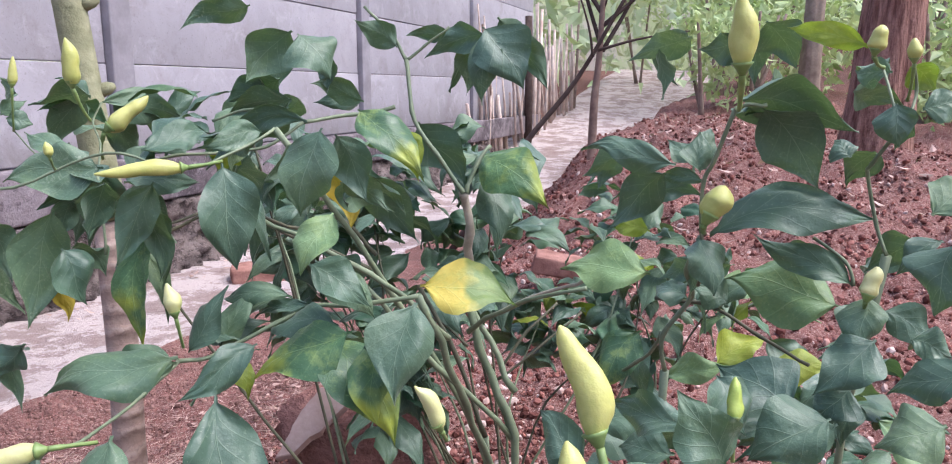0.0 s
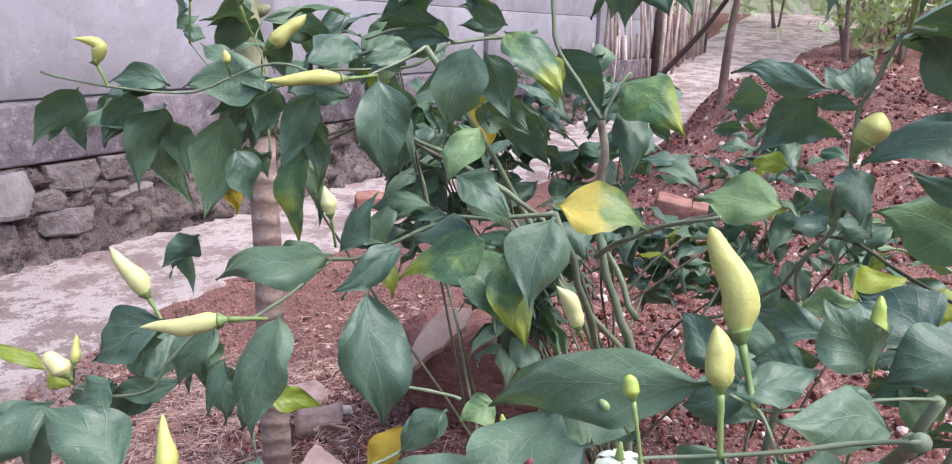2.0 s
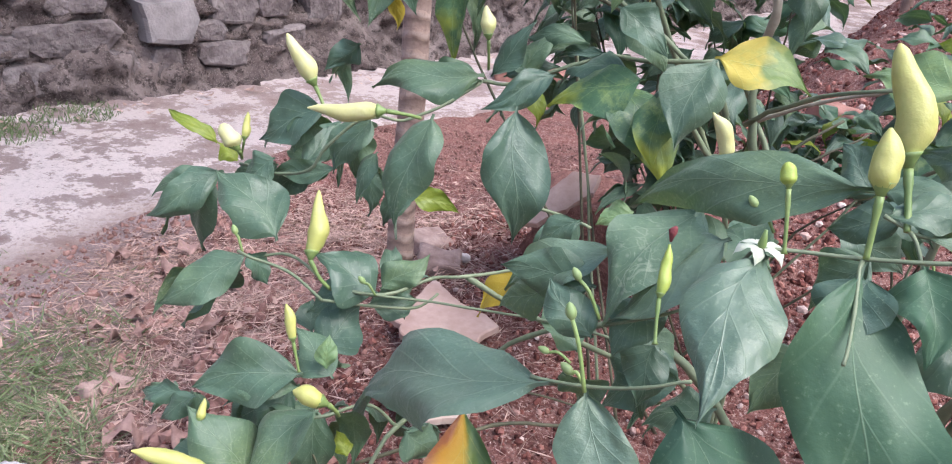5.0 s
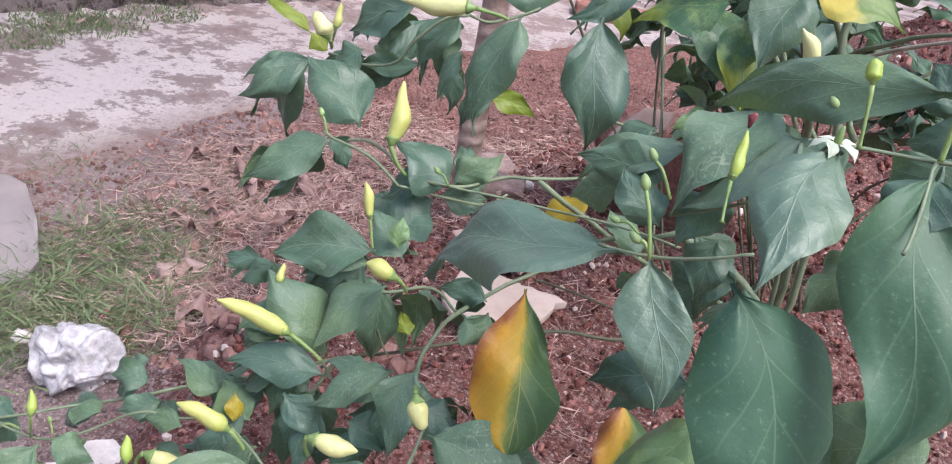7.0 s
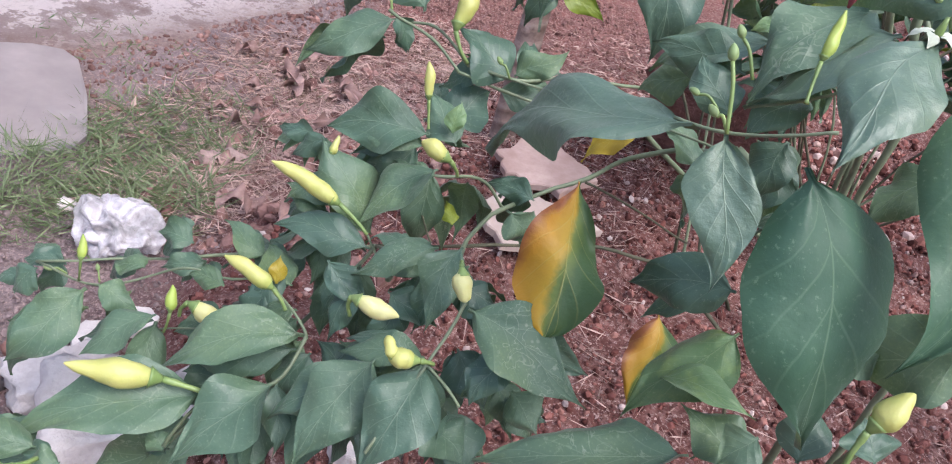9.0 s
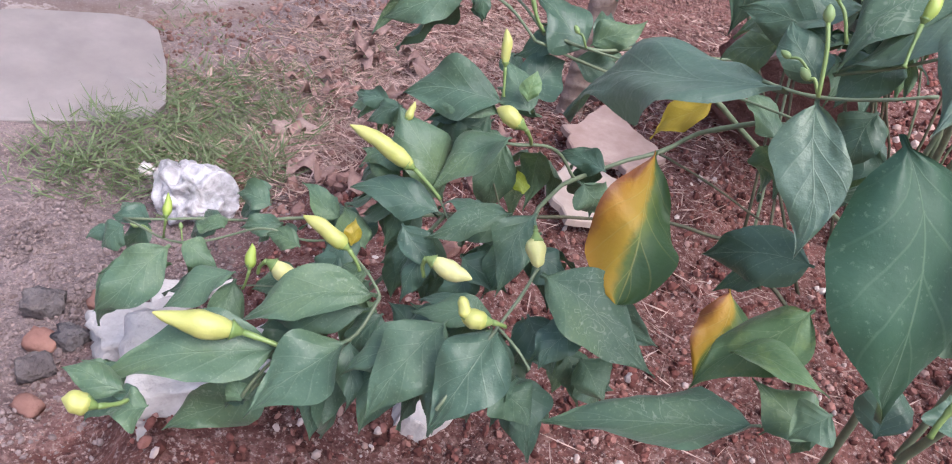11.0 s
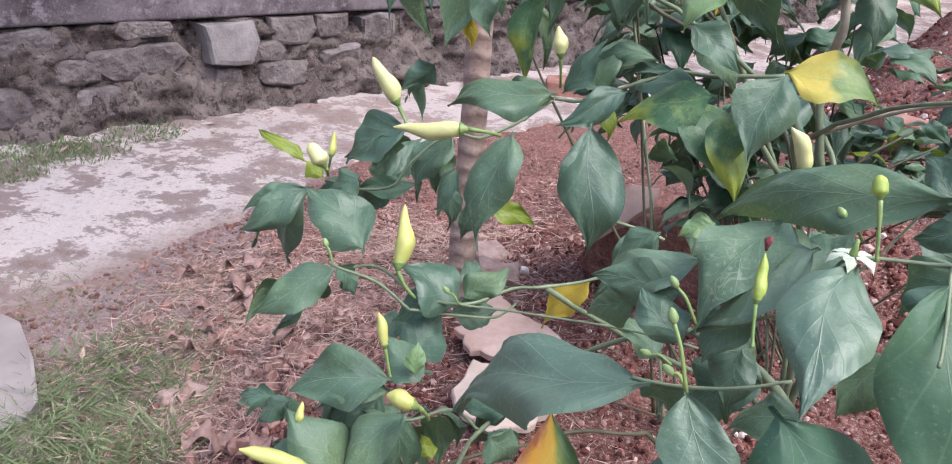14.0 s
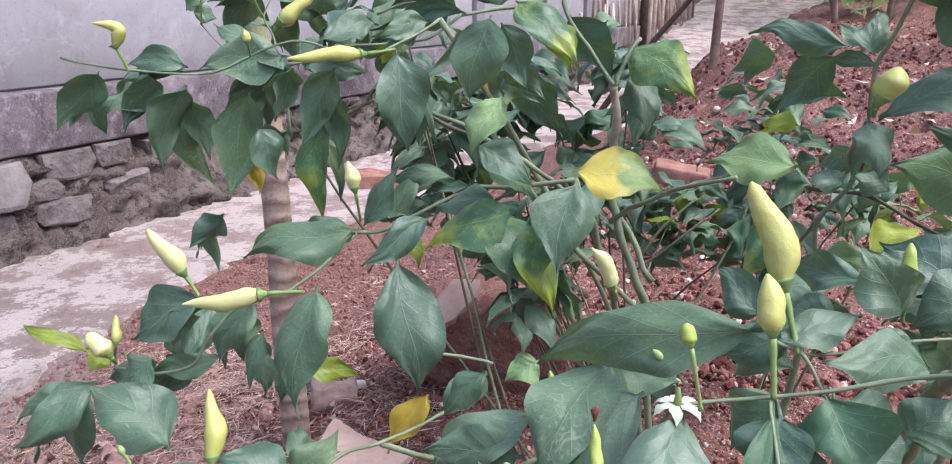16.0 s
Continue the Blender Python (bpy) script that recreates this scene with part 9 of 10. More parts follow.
leaf(plant_side, "g", (0.262, 0.503, 0.854), (0.264, 0.545, 0.831), (-0.93, -0.14, -0.34), 0.015, 0.07, 0.23, 0.21)
leaf(plant_side, "g", (0.236, 0.484, 0.858), (0.231, 0.498, 0.868), (-0.70, 0.29, -0.65), 0.017)
leaf(plant_side, "l", (0.271, 0.490, 0.914), (0.289, 0.491, 0.899), (0.62, -0.36, 0.70), 0.022)
leaf(plant_side, "g", (0.272, 0.512, 0.911), (0.261, 0.540, 0.913), (-0.08, 0.06, -0.99), 0.021)
leaf(plant_side, "g", (0.276, 0.531, 0.911), (0.284, 0.575, 0.905), (-0.53, -0.03, -0.84), 0.016, 0.13, 0.20, 0.26)
leaf(plant_side, "g", (0.277, 0.528, 0.908), (0.275, 0.541, 0.920), (-0.60, 0.50, -0.63), 0.009, 0.06, 0.22, 0.16)
leaf(plant_side, "g", (0.259, 0.451, 0.889), (0.284, 0.447, 0.892), (-0.12, 0.10, 0.99), 0.021)
leaf(plant_side, "g", (0.278, 0.478, 0.889), (0.287, 0.483, 0.894), (0.36, -0.92, 0.17), 0.006, 0.11, 0.19, 0.19)
leaf(plant_side, "g", (0.179, 0.620, 0.761), (0.157, 0.642, 0.740), (0.47, -0.32, -0.82), 0.023)
leaf(plant_side, "g", (0.187, 0.641, 0.751), (0.185, 0.679, 0.713), (0.97, -0.15, -0.21), 0.018, 0.04, 0.14, 0.26)
leaf(plant_side, "g", (0.184, 0.651, 0.750), (0.174, 0.678, 0.726), (0.89, 0.44, 0.11), 0.019, 0.11, 0.20, 0.23)
leaf(plant_side, "g", (0.171, 0.880, 0.823), (0.126, 0.906, 0.799), (0.39, -0.16, -0.91), 0.029)
leaf(plant_side, "g", (0.170, 0.920, 0.821), (0.149, 0.934, 0.778), (0.78, -0.38, -0.50), 0.025, 0.10, 0.17, 0.12)
leaf(plant_side, "g", (0.174, 0.614, 0.731), (0.155, 0.641, 0.734), (-0.37, -0.15, -0.92), 0.026)
leaf(plant_side, "g", (0.199, 0.585, 0.734), (0.173, 0.597, 0.746), (-0.45, -0.10, -0.89), 0.020)
leaf(plant_side, "g", (0.207, 0.624, 0.722), (0.194, 0.651, 0.719), (0.40, 0.09, -0.91), 0.016, 0.11, 0.10, 0.15)
leaf(plant_side, "g", (0.192, 0.441, 0.702), (0.159, 0.484, 0.721), (-0.60, -0.10, -0.79), 0.050)
leaf(plant_side, "g", (0.195, 0.458, 0.687), (0.180, 0.495, 0.663), (-0.34, -0.60, -0.72), 0.024, 0.09, 0.29, 0.14)
leaf(plant_side, "g", (0.205, 0.416, 0.713), (0.160, 0.422, 0.684), (0.41, -0.53, -0.74), 0.043)
leaf(plant_side, "g", (0.221, 0.440, 0.699), (0.191, 0.455, 0.666), (-0.53, 0.48, 0.70), 0.024, 0.09, 0.34, 0.23)
leaf(plant_side, "g", (0.210, 0.429, 0.707), (0.183, 0.428, 0.682), (0.33, -0.88, -0.33), 0.019, 0.05, 0.24, 0.23)
leaf(plant_side, "g", (0.235, 0.359, 0.735), (0.205, 0.369, 0.718), (0.29, -0.55, -0.78), 0.033)
leaf(plant_side, "g", (0.257, 0.391, 0.716), (0.254, 0.414, 0.689), (0.94, 0.30, 0.16), 0.019, 0.07, 0.24, 0.28)
leaf(plant_side, "g", (0.269, 0.455, 0.748), (0.287, 0.441, 0.741), (0.40, 0.07, 0.91), 0.022)
leaf(plant_side, "g", (0.286, 0.482, 0.737), (0.306, 0.488, 0.719), (0.43, -0.88, 0.19), 0.014, 0.08, 0.21, 0.20)
leaf(plant_side, "g", (0.237, 0.460, 0.714), (0.216, 0.460, 0.689), (0.64, -0.55, -0.54), 0.030)
leaf(plant_side, "g", (0.245, 0.476, 0.702), (0.236, 0.463, 0.672), (0.79, -0.61, 0.03), 0.017, 0.12, 0.31, 0.25)
leaf(plant_side, "g", (0.147, 0.446, 0.728), (0.161, 0.427, 0.697), (0.88, -0.11, 0.47), 0.040)
leaf(plant_side, "g", (0.074, 0.450, 0.694), (0.118, 0.443, 0.701), (-0.08, 0.43, 0.90), 0.028)
leaf(plant_side, "g", (0.079, 0.478, 0.676), (0.123, 0.489, 0.652), (0.28, 0.57, 0.78), 0.026, 0.04, 0.15, 0.23)
leaf(plant_side, "l", (0.190, 0.825, 0.748), (0.155, 0.853, 0.747), (-0.08, -0.16, -0.98), 0.025)
pepper(plant_side, "y", (0.158, 0.517, 0.814), (0.169, 0.517, 0.836), 0.0208, (0.160, 0.529, 0.801), blunt=1.3)
pepper(plant_side, "y", (0.135, 0.398, 0.911), (0.132, 0.396, 0.949), 0.0153, (0.159, 0.474, 0.889))
pepper(plant_side, "c", (0.241, 0.458, 0.774), (0.247, 0.460, 0.793), 0.0126, (0.248, 0.473, 0.764), blunt=0.6)
pepper(plant_side, "y", (0.243, 0.436, 0.916), (0.242, 0.436, 0.928), 0.0079, (0.253, 0.457, 0.894), blunt=0.4)
pepper(plant_side, "y", (0.234, 0.462, 0.922), (0.236, 0.460, 0.937), 0.0107, (0.245, 0.472, 0.913), blunt=0.6)
pepper(plant_side, "g", (0.131, 0.366, 0.735), (0.133, 0.374, 0.755), 0.0093, (0.132, 0.367, 0.712), blunt=0.5)
branch(plant_side, 0.0022, 0.0021, (0.174, 0.521, 0.887), (0.165, 0.533, 0.853), (0.161, 0.543, 0.835), (0.163, 0.547, 0.799), kind="g")
branch(plant_side, 0.0020, 0.0020, (0.174, 0.521, 0.887), (0.179, 0.509, 0.891), (0.192, 0.515, 0.890), kind="g")
branch(plant_side, 0.0028, 0.0029, (0.163, 0.547, 0.795), (0.158, 0.564, 0.769), (0.167, 0.576, 0.744), (0.149, 0.592, 0.709), (0.155, 0.600, 0.673), kind="g")
branch(plant_side, 0.0018, 0.0018, (0.254, 0.453, 0.882), (0.248, 0.478, 0.854), (0.250, 0.487, 0.846), (0.259, 0.489, 0.814), (0.264, 0.483, 0.795), kind="g")
branch(plant_side, 0.0014, 0.0012, (0.254, 0.453, 0.882), (0.261, 0.462, 0.899), (0.253, 0.454, 0.916), kind="g")
branch(plant_side, 0.0012, 0.0013, (0.249, 0.456, 0.882), (0.248, 0.468, 0.899), (0.247, 0.480, 0.914), kind="g")
branch(plant_side, 0.0026, 0.0020, (0.163, 0.676, 0.714), (0.199, 0.646, 0.717), (0.226, 0.589, 0.708), (0.243, 0.535, 0.702), kind="d")
branch(plant_side, 0.0023, 0.0025, (0.149, 0.592, 0.709), (0.142, 0.643, 0.662), (0.108, 0.735, 0.603), kind="g")
branch(plant_side, 0.0019, 0.0017, (0.264, 0.522, 0.765), (0.259, 0.528, 0.781), (0.241, 0.539, 0.796), kind="g")
branch(plant_side, 0.0018, 0.0019, (0.163, 0.547, 0.799), (0.165, 0.543, 0.782), (0.166, 0.558, 0.756), kind="d")
# same darkened material for the shade on this large leaf
leaf(plant_front, "s", (0.038, 0.252, 0.720), (0.045, 0.177, 0.606), (0.98, -0.12, 0.15), 0.059, fold=0.10)
leaf(plant_front, "w", (0.002, 0.249, 0.715), (-0.011, 0.177, 0.673), (0.98, -0.08, -0.16), 0.041, fold=0.2)
leaf(plant_front, "g", (0.041, 0.248, 0.716), (0.035, 0.231, 0.692), (0.97, -0.25, -0.05), 0.032)
stigma(plant_front, (-0.036, 0.230, 0.721), 0.0021)
leaf(plant_front, "g", (-0.032, 0.361, 0.583), (-0.059, 0.356, 0.541), (0.82, -0.30, -0.49), 0.036)
leaf(plant_front, "g", (-0.053, 0.352, 0.608), (-0.018, 0.355, 0.573), (0.62, 0.42, 0.66), 0.031)
leaf(plant_front, "g", (-0.046, 0.373, 0.592), (-0.040, 0.378, 0.519), (0.80, -0.60, 0.02), 0.027, 0.13, 0.19, 0.27)
leaf(plant_front, "g", (0.015, 0.360, 0.671), (-0.016, 0.383, 0.669), (-0.22, -0.36, -0.91), 0.033)
leaf(plant_front, "g", (0.005, 0.379, 0.665), (-0.003, 0.415, 0.668), (-0.64, -0.09, -0.76), 0.020, 0.10, 0.27, 0.27)
leaf(plant_front, "g", (0.019, 0.404, 0.646), (-0.000, 0.444, 0.644), (0.07, -0.02, -1.00), 0.023, 0.05, 0.30, 0.19)
leaf(plant_front, "g", (0.047, 0.404, 0.683), (0.091, 0.408, 0.660), (0.44, 0.24, 0.86), 0.036)
leaf(plant_front, "g", (0.066, 0.436, 0.667), (0.105, 0.460, 0.650), (-0.23, 0.79, 0.57), 0.026, 0.08, 0.21, 0.19)
leaf(plant_front, "g", (0.040, 0.302, 0.649), (0.017, 0.285, 0.616), (0.84, -0.37, -0.39), 0.033)
leaf(plant_front, "g", (0.083, 0.304, 0.674), (0.108, 0.285, 0.653), (0.69, 0.13, 0.71), 0.037)
leaf(plant_front, "g", (0.005, 0.310, 0.598), (-0.031, 0.307, 0.575), (0.51, -0.51, -0.69), 0.032)
leaf(plant_front, "g", (0.004, 0.349, 0.570), (-0.029, 0.355, 0.557), (-0.12, -0.98, -0.14), 0.019, 0.06, 0.25, 0.12)
leaf(plant_front, "g", (-0.006, 0.324, 0.589), (-0.029, 0.312, 0.564), (0.44, 0.58, -0.68), 0.019, 0.07, 0.17, 0.19)
leaf(plant_front, "g", (-0.086, 0.398, 0.554), (-0.120, 0.417, 0.574), (-0.63, -0.48, -0.61), 0.026)
leaf(plant_front, "g", (0.110, 0.396, 0.701), (0.084, 0.422, 0.693), (-0.01, -0.31, -0.95), 0.028)
leaf(plant_front, "g", (0.107, 0.417, 0.694), (0.103, 0.452, 0.668), (-0.67, 0.40, 0.63), 0.023, 0.05, 0.32, 0.20)
leaf(plant_front, "g", (0.122, 0.436, 0.694), (0.114, 0.464, 0.666), (0.81, -0.28, -0.52), 0.021, 0.09, 0.12, 0.13)
leaf(plant_tall, "o", (-0.052, 0.694, 0.720), (0.038, 0.695, 0.700), (0.21, 0.21, 0.95), 0.051, fold=0.10, bend=0.10)
leaf(plant_tall, "y", (-0.248, 0.901, 0.353), (-0.299, 0.869, 0.273), (0.86, -0.07, -0.51), 0.047, fold=0.10, bend=0.03)
leaf(plant_front, "g", (-0.069, 0.291, 0.660), (-0.124, 0.300, 0.654), (0.07, -0.28, -0.96), 0.031)
leaf(plant_front, "g", (-0.063, 0.266, 0.645), (-0.091, 0.279, 0.665), (-0.65, -0.32, -0.69), 0.026)
leaf(plant_front, "g", (-0.025, 0.306, 0.709), (-0.059, 0.260, 0.657), (0.87, -0.07, -0.50), 0.037)
leaf(plant_front, "g", (-0.035, 0.285, 0.664), (-0.052, 0.264, 0.638), (0.88, -0.10, -0.47), 0.024)
leaf(plant_front, "g", (-0.034, 0.296, 0.635), (-0.036, 0.283, 0.602), (1.00, 0.01, -0.07), 0.028)
leaf(plant_front, "g", (-0.037, 0.329, 0.613), (-0.017, 0.325, 0.596), (0.67, 0.26, 0.70), 0.014, 0.10, 0.26, 0.16)
leaf(plant_front, "g", (-0.032, 0.329, 0.614), (-0.032, 0.318, 0.571), (0.83, -0.53, 0.16), 0.020, 0.13, 0.33, 0.22)
leaf(plant_front, "g", (-0.096, 0.314, 0.644), (-0.126, 0.320, 0.617), (0.64, -0.13, -0.75), 0.022)
branch(plant_low, 0.0010, 0.0010, (-0.243, 0.191, 0.416), (-0.294, 0.187, 0.388), (-0.339, 0.173, 0.368), (-0.360, 0.171, 0.354), kind="g")
leaf(plant_low, "g", (-0.301, 0.231, 0.419), (-0.313, 0.211, 0.379), (0.87, 0.28, -0.41), 0.023)
leaf(plant_low, "g", (-0.321, 0.247, 0.397), (-0.326, 0.238, 0.352), (0.96, 0.24, -0.16), 0.022, 0.11, 0.31, 0.17)
leaf(plant_low, "g", (-0.330, 0.258, 0.383), (-0.336, 0.256, 0.344), (0.85, 0.50, -0.16), 0.020, 0.05, 0.22, 0.16)
leaf(plant_low, "g", (-0.327, 0.252, 0.392), (-0.350, 0.253, 0.359), (0.25, -0.95, -0.18), 0.019, 0.10, 0.16, 0.19)
leaf(plant_low, "g", (-0.270, 0.212, 0.409), (-0.289, 0.194, 0.376), (0.85, 0.05, -0.53), 0.025)
leaf(plant_low, "g", (-0.282, 0.221, 0.396), (-0.313, 0.218, 0.361), (-0.01, 1.00, -0.06), 0.020, 0.12, 0.23, 0.21)
leaf(plant_low, "g", (-0.280, 0.228, 0.383), (-0.295, 0.215, 0.359), (0.72, 0.32, -0.62), 0.016, 0.09, 0.24, 0.19)
leaf(plant_low, "g", (-0.291, 0.266, 0.449), (-0.286, 0.244, 0.404), (0.87, 0.47, -0.15), 0.026)
leaf(plant_low, "g", (-0.310, 0.299, 0.413), (-0.331, 0.289, 0.374), (0.32, -0.95, 0.05), 0.021, 0.06, 0.10, 0.14)
leaf(plant_low, "g", (-0.310, 0.300, 0.413), (-0.283, 0.283, 0.369), (-0.35, -0.92, 0.16), 0.022, 0.07, 0.15, 0.20)
leaf(plant_low, "g", (-0.298, 0.267, 0.430), (-0.292, 0.258, 0.396), (0.96, 0.27, 0.09), 0.019, 0.06, 0.24, 0.20)
leaf(plant_low, "g", (-0.253, 0.252, 0.439), (-0.259, 0.228, 0.401), (0.91, 0.27, -0.32), 0.027)
leaf(plant_low, "g", (-0.265, 0.274, 0.420), (-0.258, 0.270, 0.368), (0.42, 0.91, -0.02), 0.022, 0.06, 0.21, 0.24)
leaf(plant_low, "g", (-0.273, 0.283, 0.402), (-0.303, 0.268, 0.363), (0.70, 0.30, -0.65), 0.023, 0.10, 0.12, 0.23)
leaf(plant_low, "g", (-0.243, 0.199, 0.395), (-0.247, 0.172, 0.362), (0.91, 0.26, -0.31), 0.031)
leaf(plant_low, "g", (-0.212, 0.199, 0.407), (-0.207, 0.165, 0.364), (0.92, 0.36, -0.16), 0.034)
leaf(plant_low, "g", (-0.230, 0.213, 0.370), (-0.240, 0.188, 0.342), (0.93, 0.05, -0.37), 0.020, 0.05, 0.29, 0.24)
leaf(plant_low, "g", (-0.221, 0.219, 0.383), (-0.206, 0.212, 0.340), (0.91, 0.32, 0.27), 0.024, 0.08, 0.12, 0.29)
leaf(plant_low, "g", (-0.187, 0.195, 0.405), (-0.165, 0.167, 0.362), (0.84, 0.54, 0.09), 0.035)
leaf(plant_low, "g", (-0.195, 0.210, 0.365), (-0.168, 0.226, 0.318), (0.28, 0.86, 0.44), 0.025, 0.13, 0.27, 0.24)
leaf(plant_low, "g", (-0.195, 0.213, 0.379), (-0.194, 0.202, 0.331), (1.00, 0.10, -0.01), 0.026, 0.08, 0.19, 0.11)
leaf(plant_low, "g", (-0.187, 0.203, 0.383), (-0.192, 0.171, 0.336), (0.81, -0.53, 0.27), 0.030, 0.05, 0.27, 0.18)
leaf(plant_low, "g", (-0.168, 0.215, 0.430), (-0.153, 0.184, 0.383), (0.91, 0.42, 0.02), 0.034)
leaf(plant_low, "g", (-0.188, 0.241, 0.385), (-0.175, 0.232, 0.322), (0.92, -0.32, 0.24), 0.031, 0.05, 0.22, 0.20)
leaf(plant_low, "g", (-0.171, 0.226, 0.413), (-0.144, 0.212, 0.348), (0.71, 0.69, 0.15), 0.030, 0.13, 0.23, 0.19)
leaf(plant_low, "g", (-0.153, 0.232, 0.441), (-0.121, 0.228, 0.411), (0.55, 0.67, 0.50), 0.033)
leaf(plant_low, "g", (-0.155, 0.252, 0.422), (-0.113, 0.251, 0.401), (-0.21, 0.85, -0.48), 0.025, 0.05, 0.33, 0.24)
leaf(plant_low, "g", (-0.161, 0.266, 0.402), (-0.142, 0.278, 0.379), (0.80, -0.20, 0.56), 0.017, 0.05, 0.29, 0.21)
leaf(plant_low, "g", (-0.158, 0.238, 0.431), (-0.150, 0.238, 0.380), (0.93, 0.34, 0.15), 0.025, 0.10, 0.24, 0.28)
leaf(plant_low, "g", (-0.209, 0.237, 0.442), (-0.208, 0.219, 0.408), (0.93, 0.34, -0.15), 0.025)
leaf(plant_low, "g", (-0.227, 0.262, 0.411), (-0.241, 0.247, 0.379), (0.88, -0.45, -0.16), 0.019, 0.09, 0.14, 0.17)
leaf(plant_low, "g", (-0.217, 0.264, 0.417), (-0.207, 0.249, 0.396), (0.75, 0.65, -0.10), 0.014, 0.10, 0.21, 0.29)
leaf(plant_low, "g", (-0.284, 0.172, 0.370), (-0.304, 0.143, 0.337), (0.84, 0.02, -0.54), 0.032)
leaf(plant_low, "g", (-0.309, 0.185, 0.331), (-0.340, 0.173, 0.288), (0.40, 0.77, -0.50), 0.027, 0.07, 0.12, 0.19)
leaf(plant_low, "g", (-0.299, 0.189, 0.337), (-0.335, 0.170, 0.329), (0.42, -0.46, -0.79), 0.021, 0.06, 0.26, 0.20)
leaf(plant_low, "g", (-0.297, 0.186, 0.347), (-0.317, 0.172, 0.296), (0.83, 0.36, -0.42), 0.024, 0.06, 0.35, 0.12)
leaf(plant_low, "g", (-0.138, 0.208, 0.412), (-0.107, 0.188, 0.386), (0.70, 0.63, 0.35), 0.032)
leaf(plant_low, "g", (-0.146, 0.221, 0.385), (-0.118, 0.228, 0.346), (0.71, 0.39, 0.59), 0.024, 0.05, 0.31, 0.11)
leaf(plant_low, "g", (-0.138, 0.214, 0.387), (-0.110, 0.233, 0.364), (-0.13, 0.85, 0.52), 0.021, 0.12, 0.27, 0.20)
leaf(plant_low, "g", (-0.142, 0.224, 0.393), (-0.108, 0.209, 0.346), (0.20, 0.97, -0.17), 0.027, 0.10, 0.35, 0.28)
leaf(plant_low, "g", (-0.125, 0.247, 0.417), (-0.096, 0.245, 0.394), (0.49, 0.67, 0.56), 0.027)
leaf(plant_low, "g", (-0.131, 0.286, 0.386), (-0.107, 0.281, 0.369), (0.57, 0.23, 0.79), 0.015, 0.05, 0.15, 0.26)
leaf(plant_low, "g", (-0.125, 0.276, 0.382), (-0.096, 0.302, 0.348), (0.73, 0.08, 0.68), 0.026, 0.07, 0.35, 0.11)
leaf(plant_low, "g", (-0.134, 0.272, 0.394), (-0.124, 0.256, 0.367), (0.94, 0.03, 0.34), 0.017, 0.11, 0.31, 0.15)
leaf(plant_low, "g", (-0.326, 0.199, 0.378), (-0.352, 0.177, 0.353), (0.73, -0.13, -0.67), 0.024)
leaf(plant_low, "g", (-0.341, 0.209, 0.362), (-0.355, 0.199, 0.315), (0.52, -0.85, 0.03), 0.022, 0.10, 0.18, 0.25)
leaf(plant_low, "g", (-0.351, 0.223, 0.339), (-0.382, 0.224, 0.329), (0.25, -0.33, -0.91), 0.017, 0.08, 0.26, 0.24)
leaf(plant_low, "g", (-0.347, 0.211, 0.348), (-0.355, 0.218, 0.289), (0.67, 0.74, -0.02), 0.023, 0.08, 0.10, 0.21)
# stems that carry the limbs down into the soil
branch(plant_tall, 0.0068, 0.0066, (0.055, 0.86, 0.10), (0.05, 0.83, 0.30), (0.040, 0.812, 0.513), (0.005, 0.825, 0.62), (-0.011, 0.834, 0.692), kind="g")
branch(plant_tall, 0.0047, 0.0048, (0.050, 0.88, 0.10), (0.03, 0.85, 0.32), (0.011, 0.831, 0.505), kind="g")
branch(plant_left, 0.0065, 0.0048, (0.05, 0.85, 0.12), (0.03, 0.80, 0.42), (-0.01, 0.70, 0.60), (-0.050, 0.641, 0.725), kind="g")
branch(plant_left, 0.0050, 0.0040, (0.05, 0.86, 0.12), (0.02, 0.84, 0.45), (-0.08, 0.78, 0.68), (-0.184, 0.708, 0.865), kind="g")
branch(plant_left, 0.0043, 0.0032, (0.05, 0.84, 0.12), (0.0, 0.72, 0.35), (-0.09, 0.56, 0.46), (-0.188, 0.448, 0.561), kind="g")
branch(plant_front, 0.0068, 0.0048, (0.13, 0.55, 0.10), (0.13, 0.46, 0.42), (0.140, 0.36, 0.66), (0.108, 0.248, 0.739), kind="g")
branch(plant_front, 0.0050, 0.0040, (0.135, 0.45, 0.45), (0.15, 0.39, 0.60), (0.154, 0.339, 0.715), kind="g")
branch(plant_low, 0.0058, 0.0048, (0.09, 0.56, 0.10), (0.06, 0.46, 0.42), (0.0, 0.45, 0.53), (-0.069, 0.438, 0.563), kind="g")
branch(plant_low, 0.0036, 0.0032, (0.07, 0.58, 0.10), (0.0, 0.58, 0.30), (-0.097, 0.564, 0.371), kind="d")
branch(plant_low, 0.0029, 0.0024, (-0.317, 0.378, 0.354), (-0.30, 0.25, 0.34), (-0.282, 0.109, 0.344), kind="g")
branch(plant_low, 0.0029, 0.0024, (-0.221, 0.243, 0.451), (-0.26, 0.32, 0.40), (-0.317, 0.378, 0.354), kind="g")
branch(plant_low, 0.0025, 0.0016, (-0.317, 0.378, 0.354), (-0.42, 0.28, 0.33), (-0.515, 0.177, 0.32), kind="g")
branch(plant_side, 0.0058, 0.0048, (0.16, 0.66, 0.10), (0.15, 0.63, 0.42), (0.155, 0.60, 0.673), kind="g")
branch(plant_side, 0.0043, 0.0040, (0.20, 0.62, 0.10), (0.25, 0.54, 0.5), (0.264, 0.483, 0.795), kind="g")


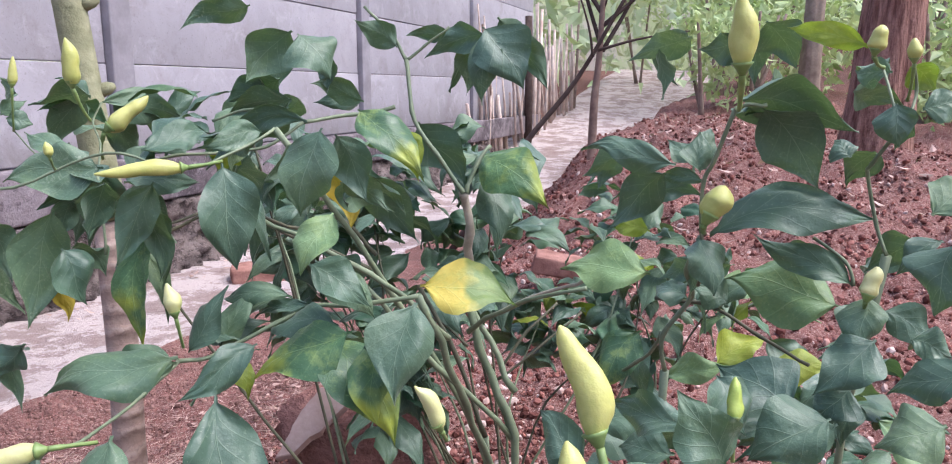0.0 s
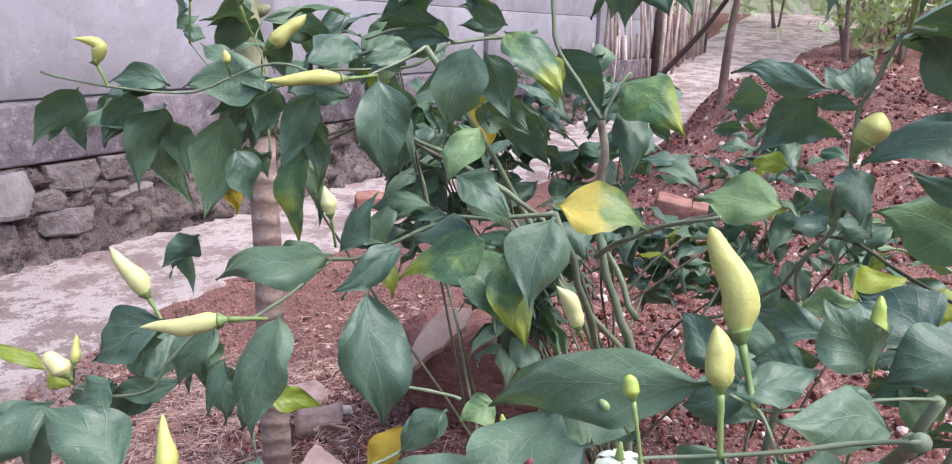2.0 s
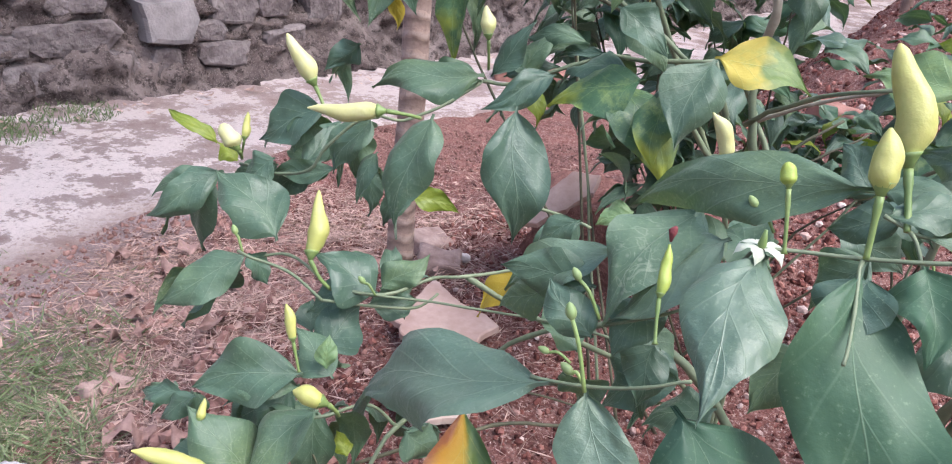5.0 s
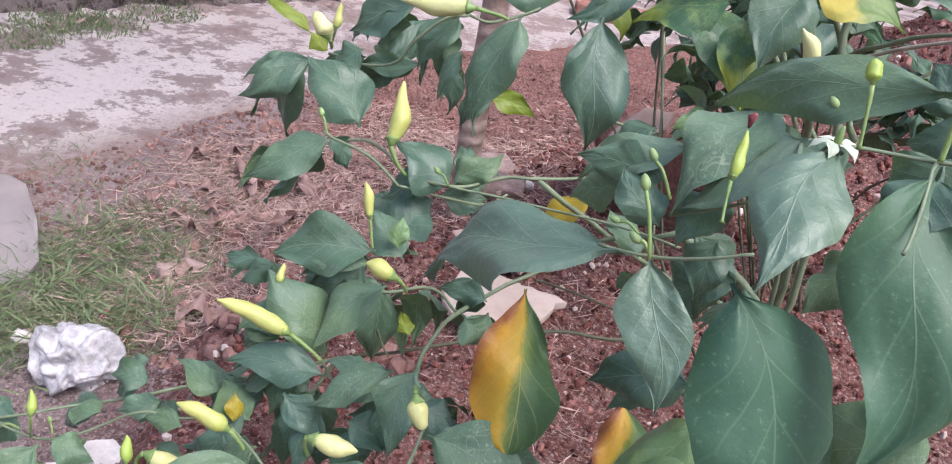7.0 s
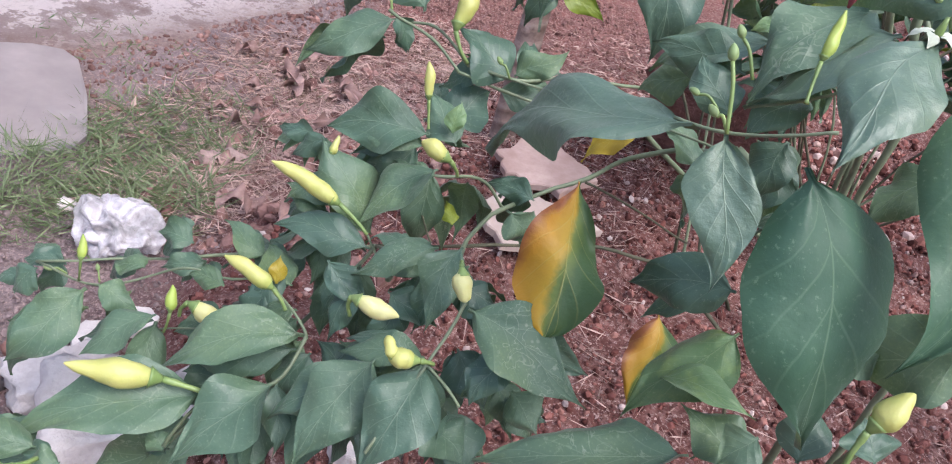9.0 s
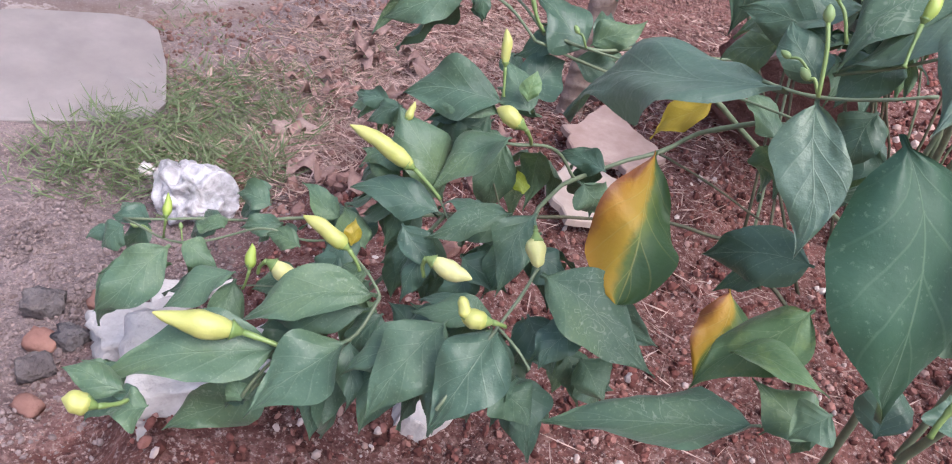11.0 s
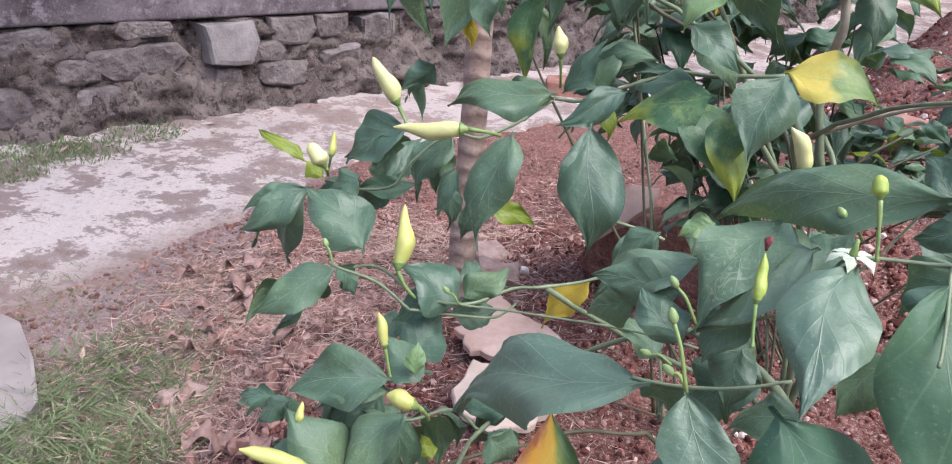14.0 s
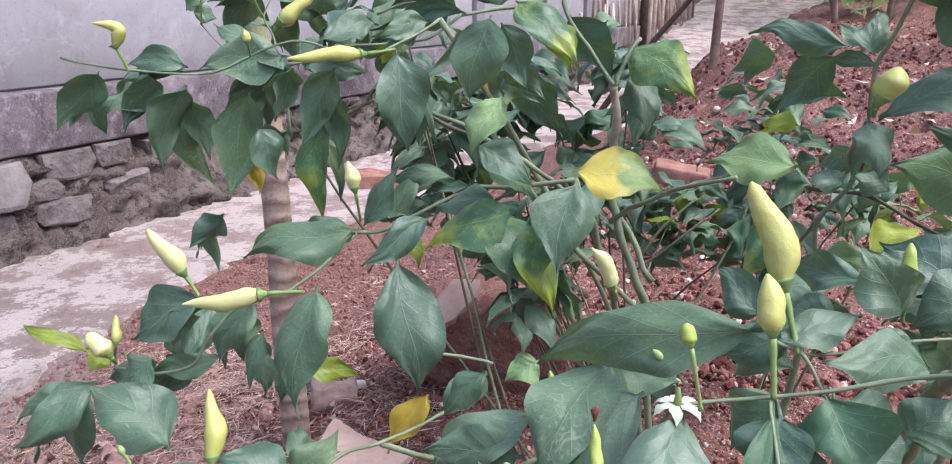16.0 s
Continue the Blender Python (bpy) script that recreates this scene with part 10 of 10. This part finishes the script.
# ---- the crowded older plant at the back, with small crinkled leaves ----
def thicket(plant, centre, spread, count, size, seed, kinds="ggggsg", root=None):
    """Twigs that fan out from a foot and carry clusters of drooping leaves."""
    rng = random.Random(seed)
    c = Vector(centre)
    fx, fy = root or (c.x, c.y)
    foot = Vector((fx, fy, rise(fx, fy) - 0.02))
    ends = []
    for _ in range(max(4, count // 24)):
        end = c + Vector((rng.uniform(-1, 1) * spread[0], rng.uniform(-1, 1) * spread[1], rng.uniform(-0.6, 1) * spread[2]))
        ends.append(end)
        mid = foot.lerp(end, 0.55) + Vector((rng.uniform(-0.07, 0.07), rng.uniform(-0.07, 0.07), 0.04))
        branch(plant, 0.0036, 0.0016, foot + Vector((rng.uniform(-0.06, 0.06), rng.uniform(-0.06, 0.06), 0)), mid, end, kind="g" if rng.random() < 0.3 else "d")
    for k in range(count):
        e = ends[k % len(ends)] + Vector((rng.uniform(-0.055, 0.055), rng.uniform(-0.055, 0.055), rng.uniform(-0.06, 0.06)))
        a = rng.uniform(0, 6.3)
        d = Vector((math.cos(a), math.sin(a), rng.uniform(-1.3, 0.1))).normalized()
        ln = size * rng.uniform(0.6, 1.2)
        leaf(plant, kinds[rng.randrange(len(kinds))], e, e + d * ln, d.cross(unit(rng)), ln * rng.uniform(0.38, 0.52), 0.10, 0.3, 0.2)


plant_back = thing("chili_plant", "crowded older chili plant with small crinkled dark leaves", "chili plant", "chili plants in the bed")
thicket(plant_back, (0.04, 1.10, 0.62), (0.24, 0.17, 0.20), 270, 0.085, 11)
plant_far = thing("chili_plant", "chili plant with glossy dark leaves near the path", "chili plant", "chili plants in the bed")
thicket(plant_far, (-0.15, 1.15, 0.66), (0.15, 0.15, 0.16), 120, 0.085, 12, root=(0.04, 1.10))
plant_right = thing("chili_plant", "small chili seedling with crinkled leaves in dug soil", "chili plant", "chili plants in the bed")
thicket(plant_right, (0.30, 1.25, 0.58), (0.18, 0.14, 0.10), 85, 0.070, 13, "gggspl")
plant_edge = thing("chili_plant", "chili plant with grey-green crinkled leaves low in the bed", "chili plant", "chili plants in the bed")
thicket(plant_edge, (0.50, 0.75, 0.50), (0.16, 0.14, 0.10), 50, 0.085, 14, "ggsspg")
plant_wall = thing("chili_plant", "tall chili plant with upright yellow pods before the wall", "chili plant", "chili plants in the bed")
thicket(plant_wall, (-0.45, 0.98, 0.82), (0.20, 0.08, 0.06), 26, 0.08, 15, root=(-0.06, 0.86))
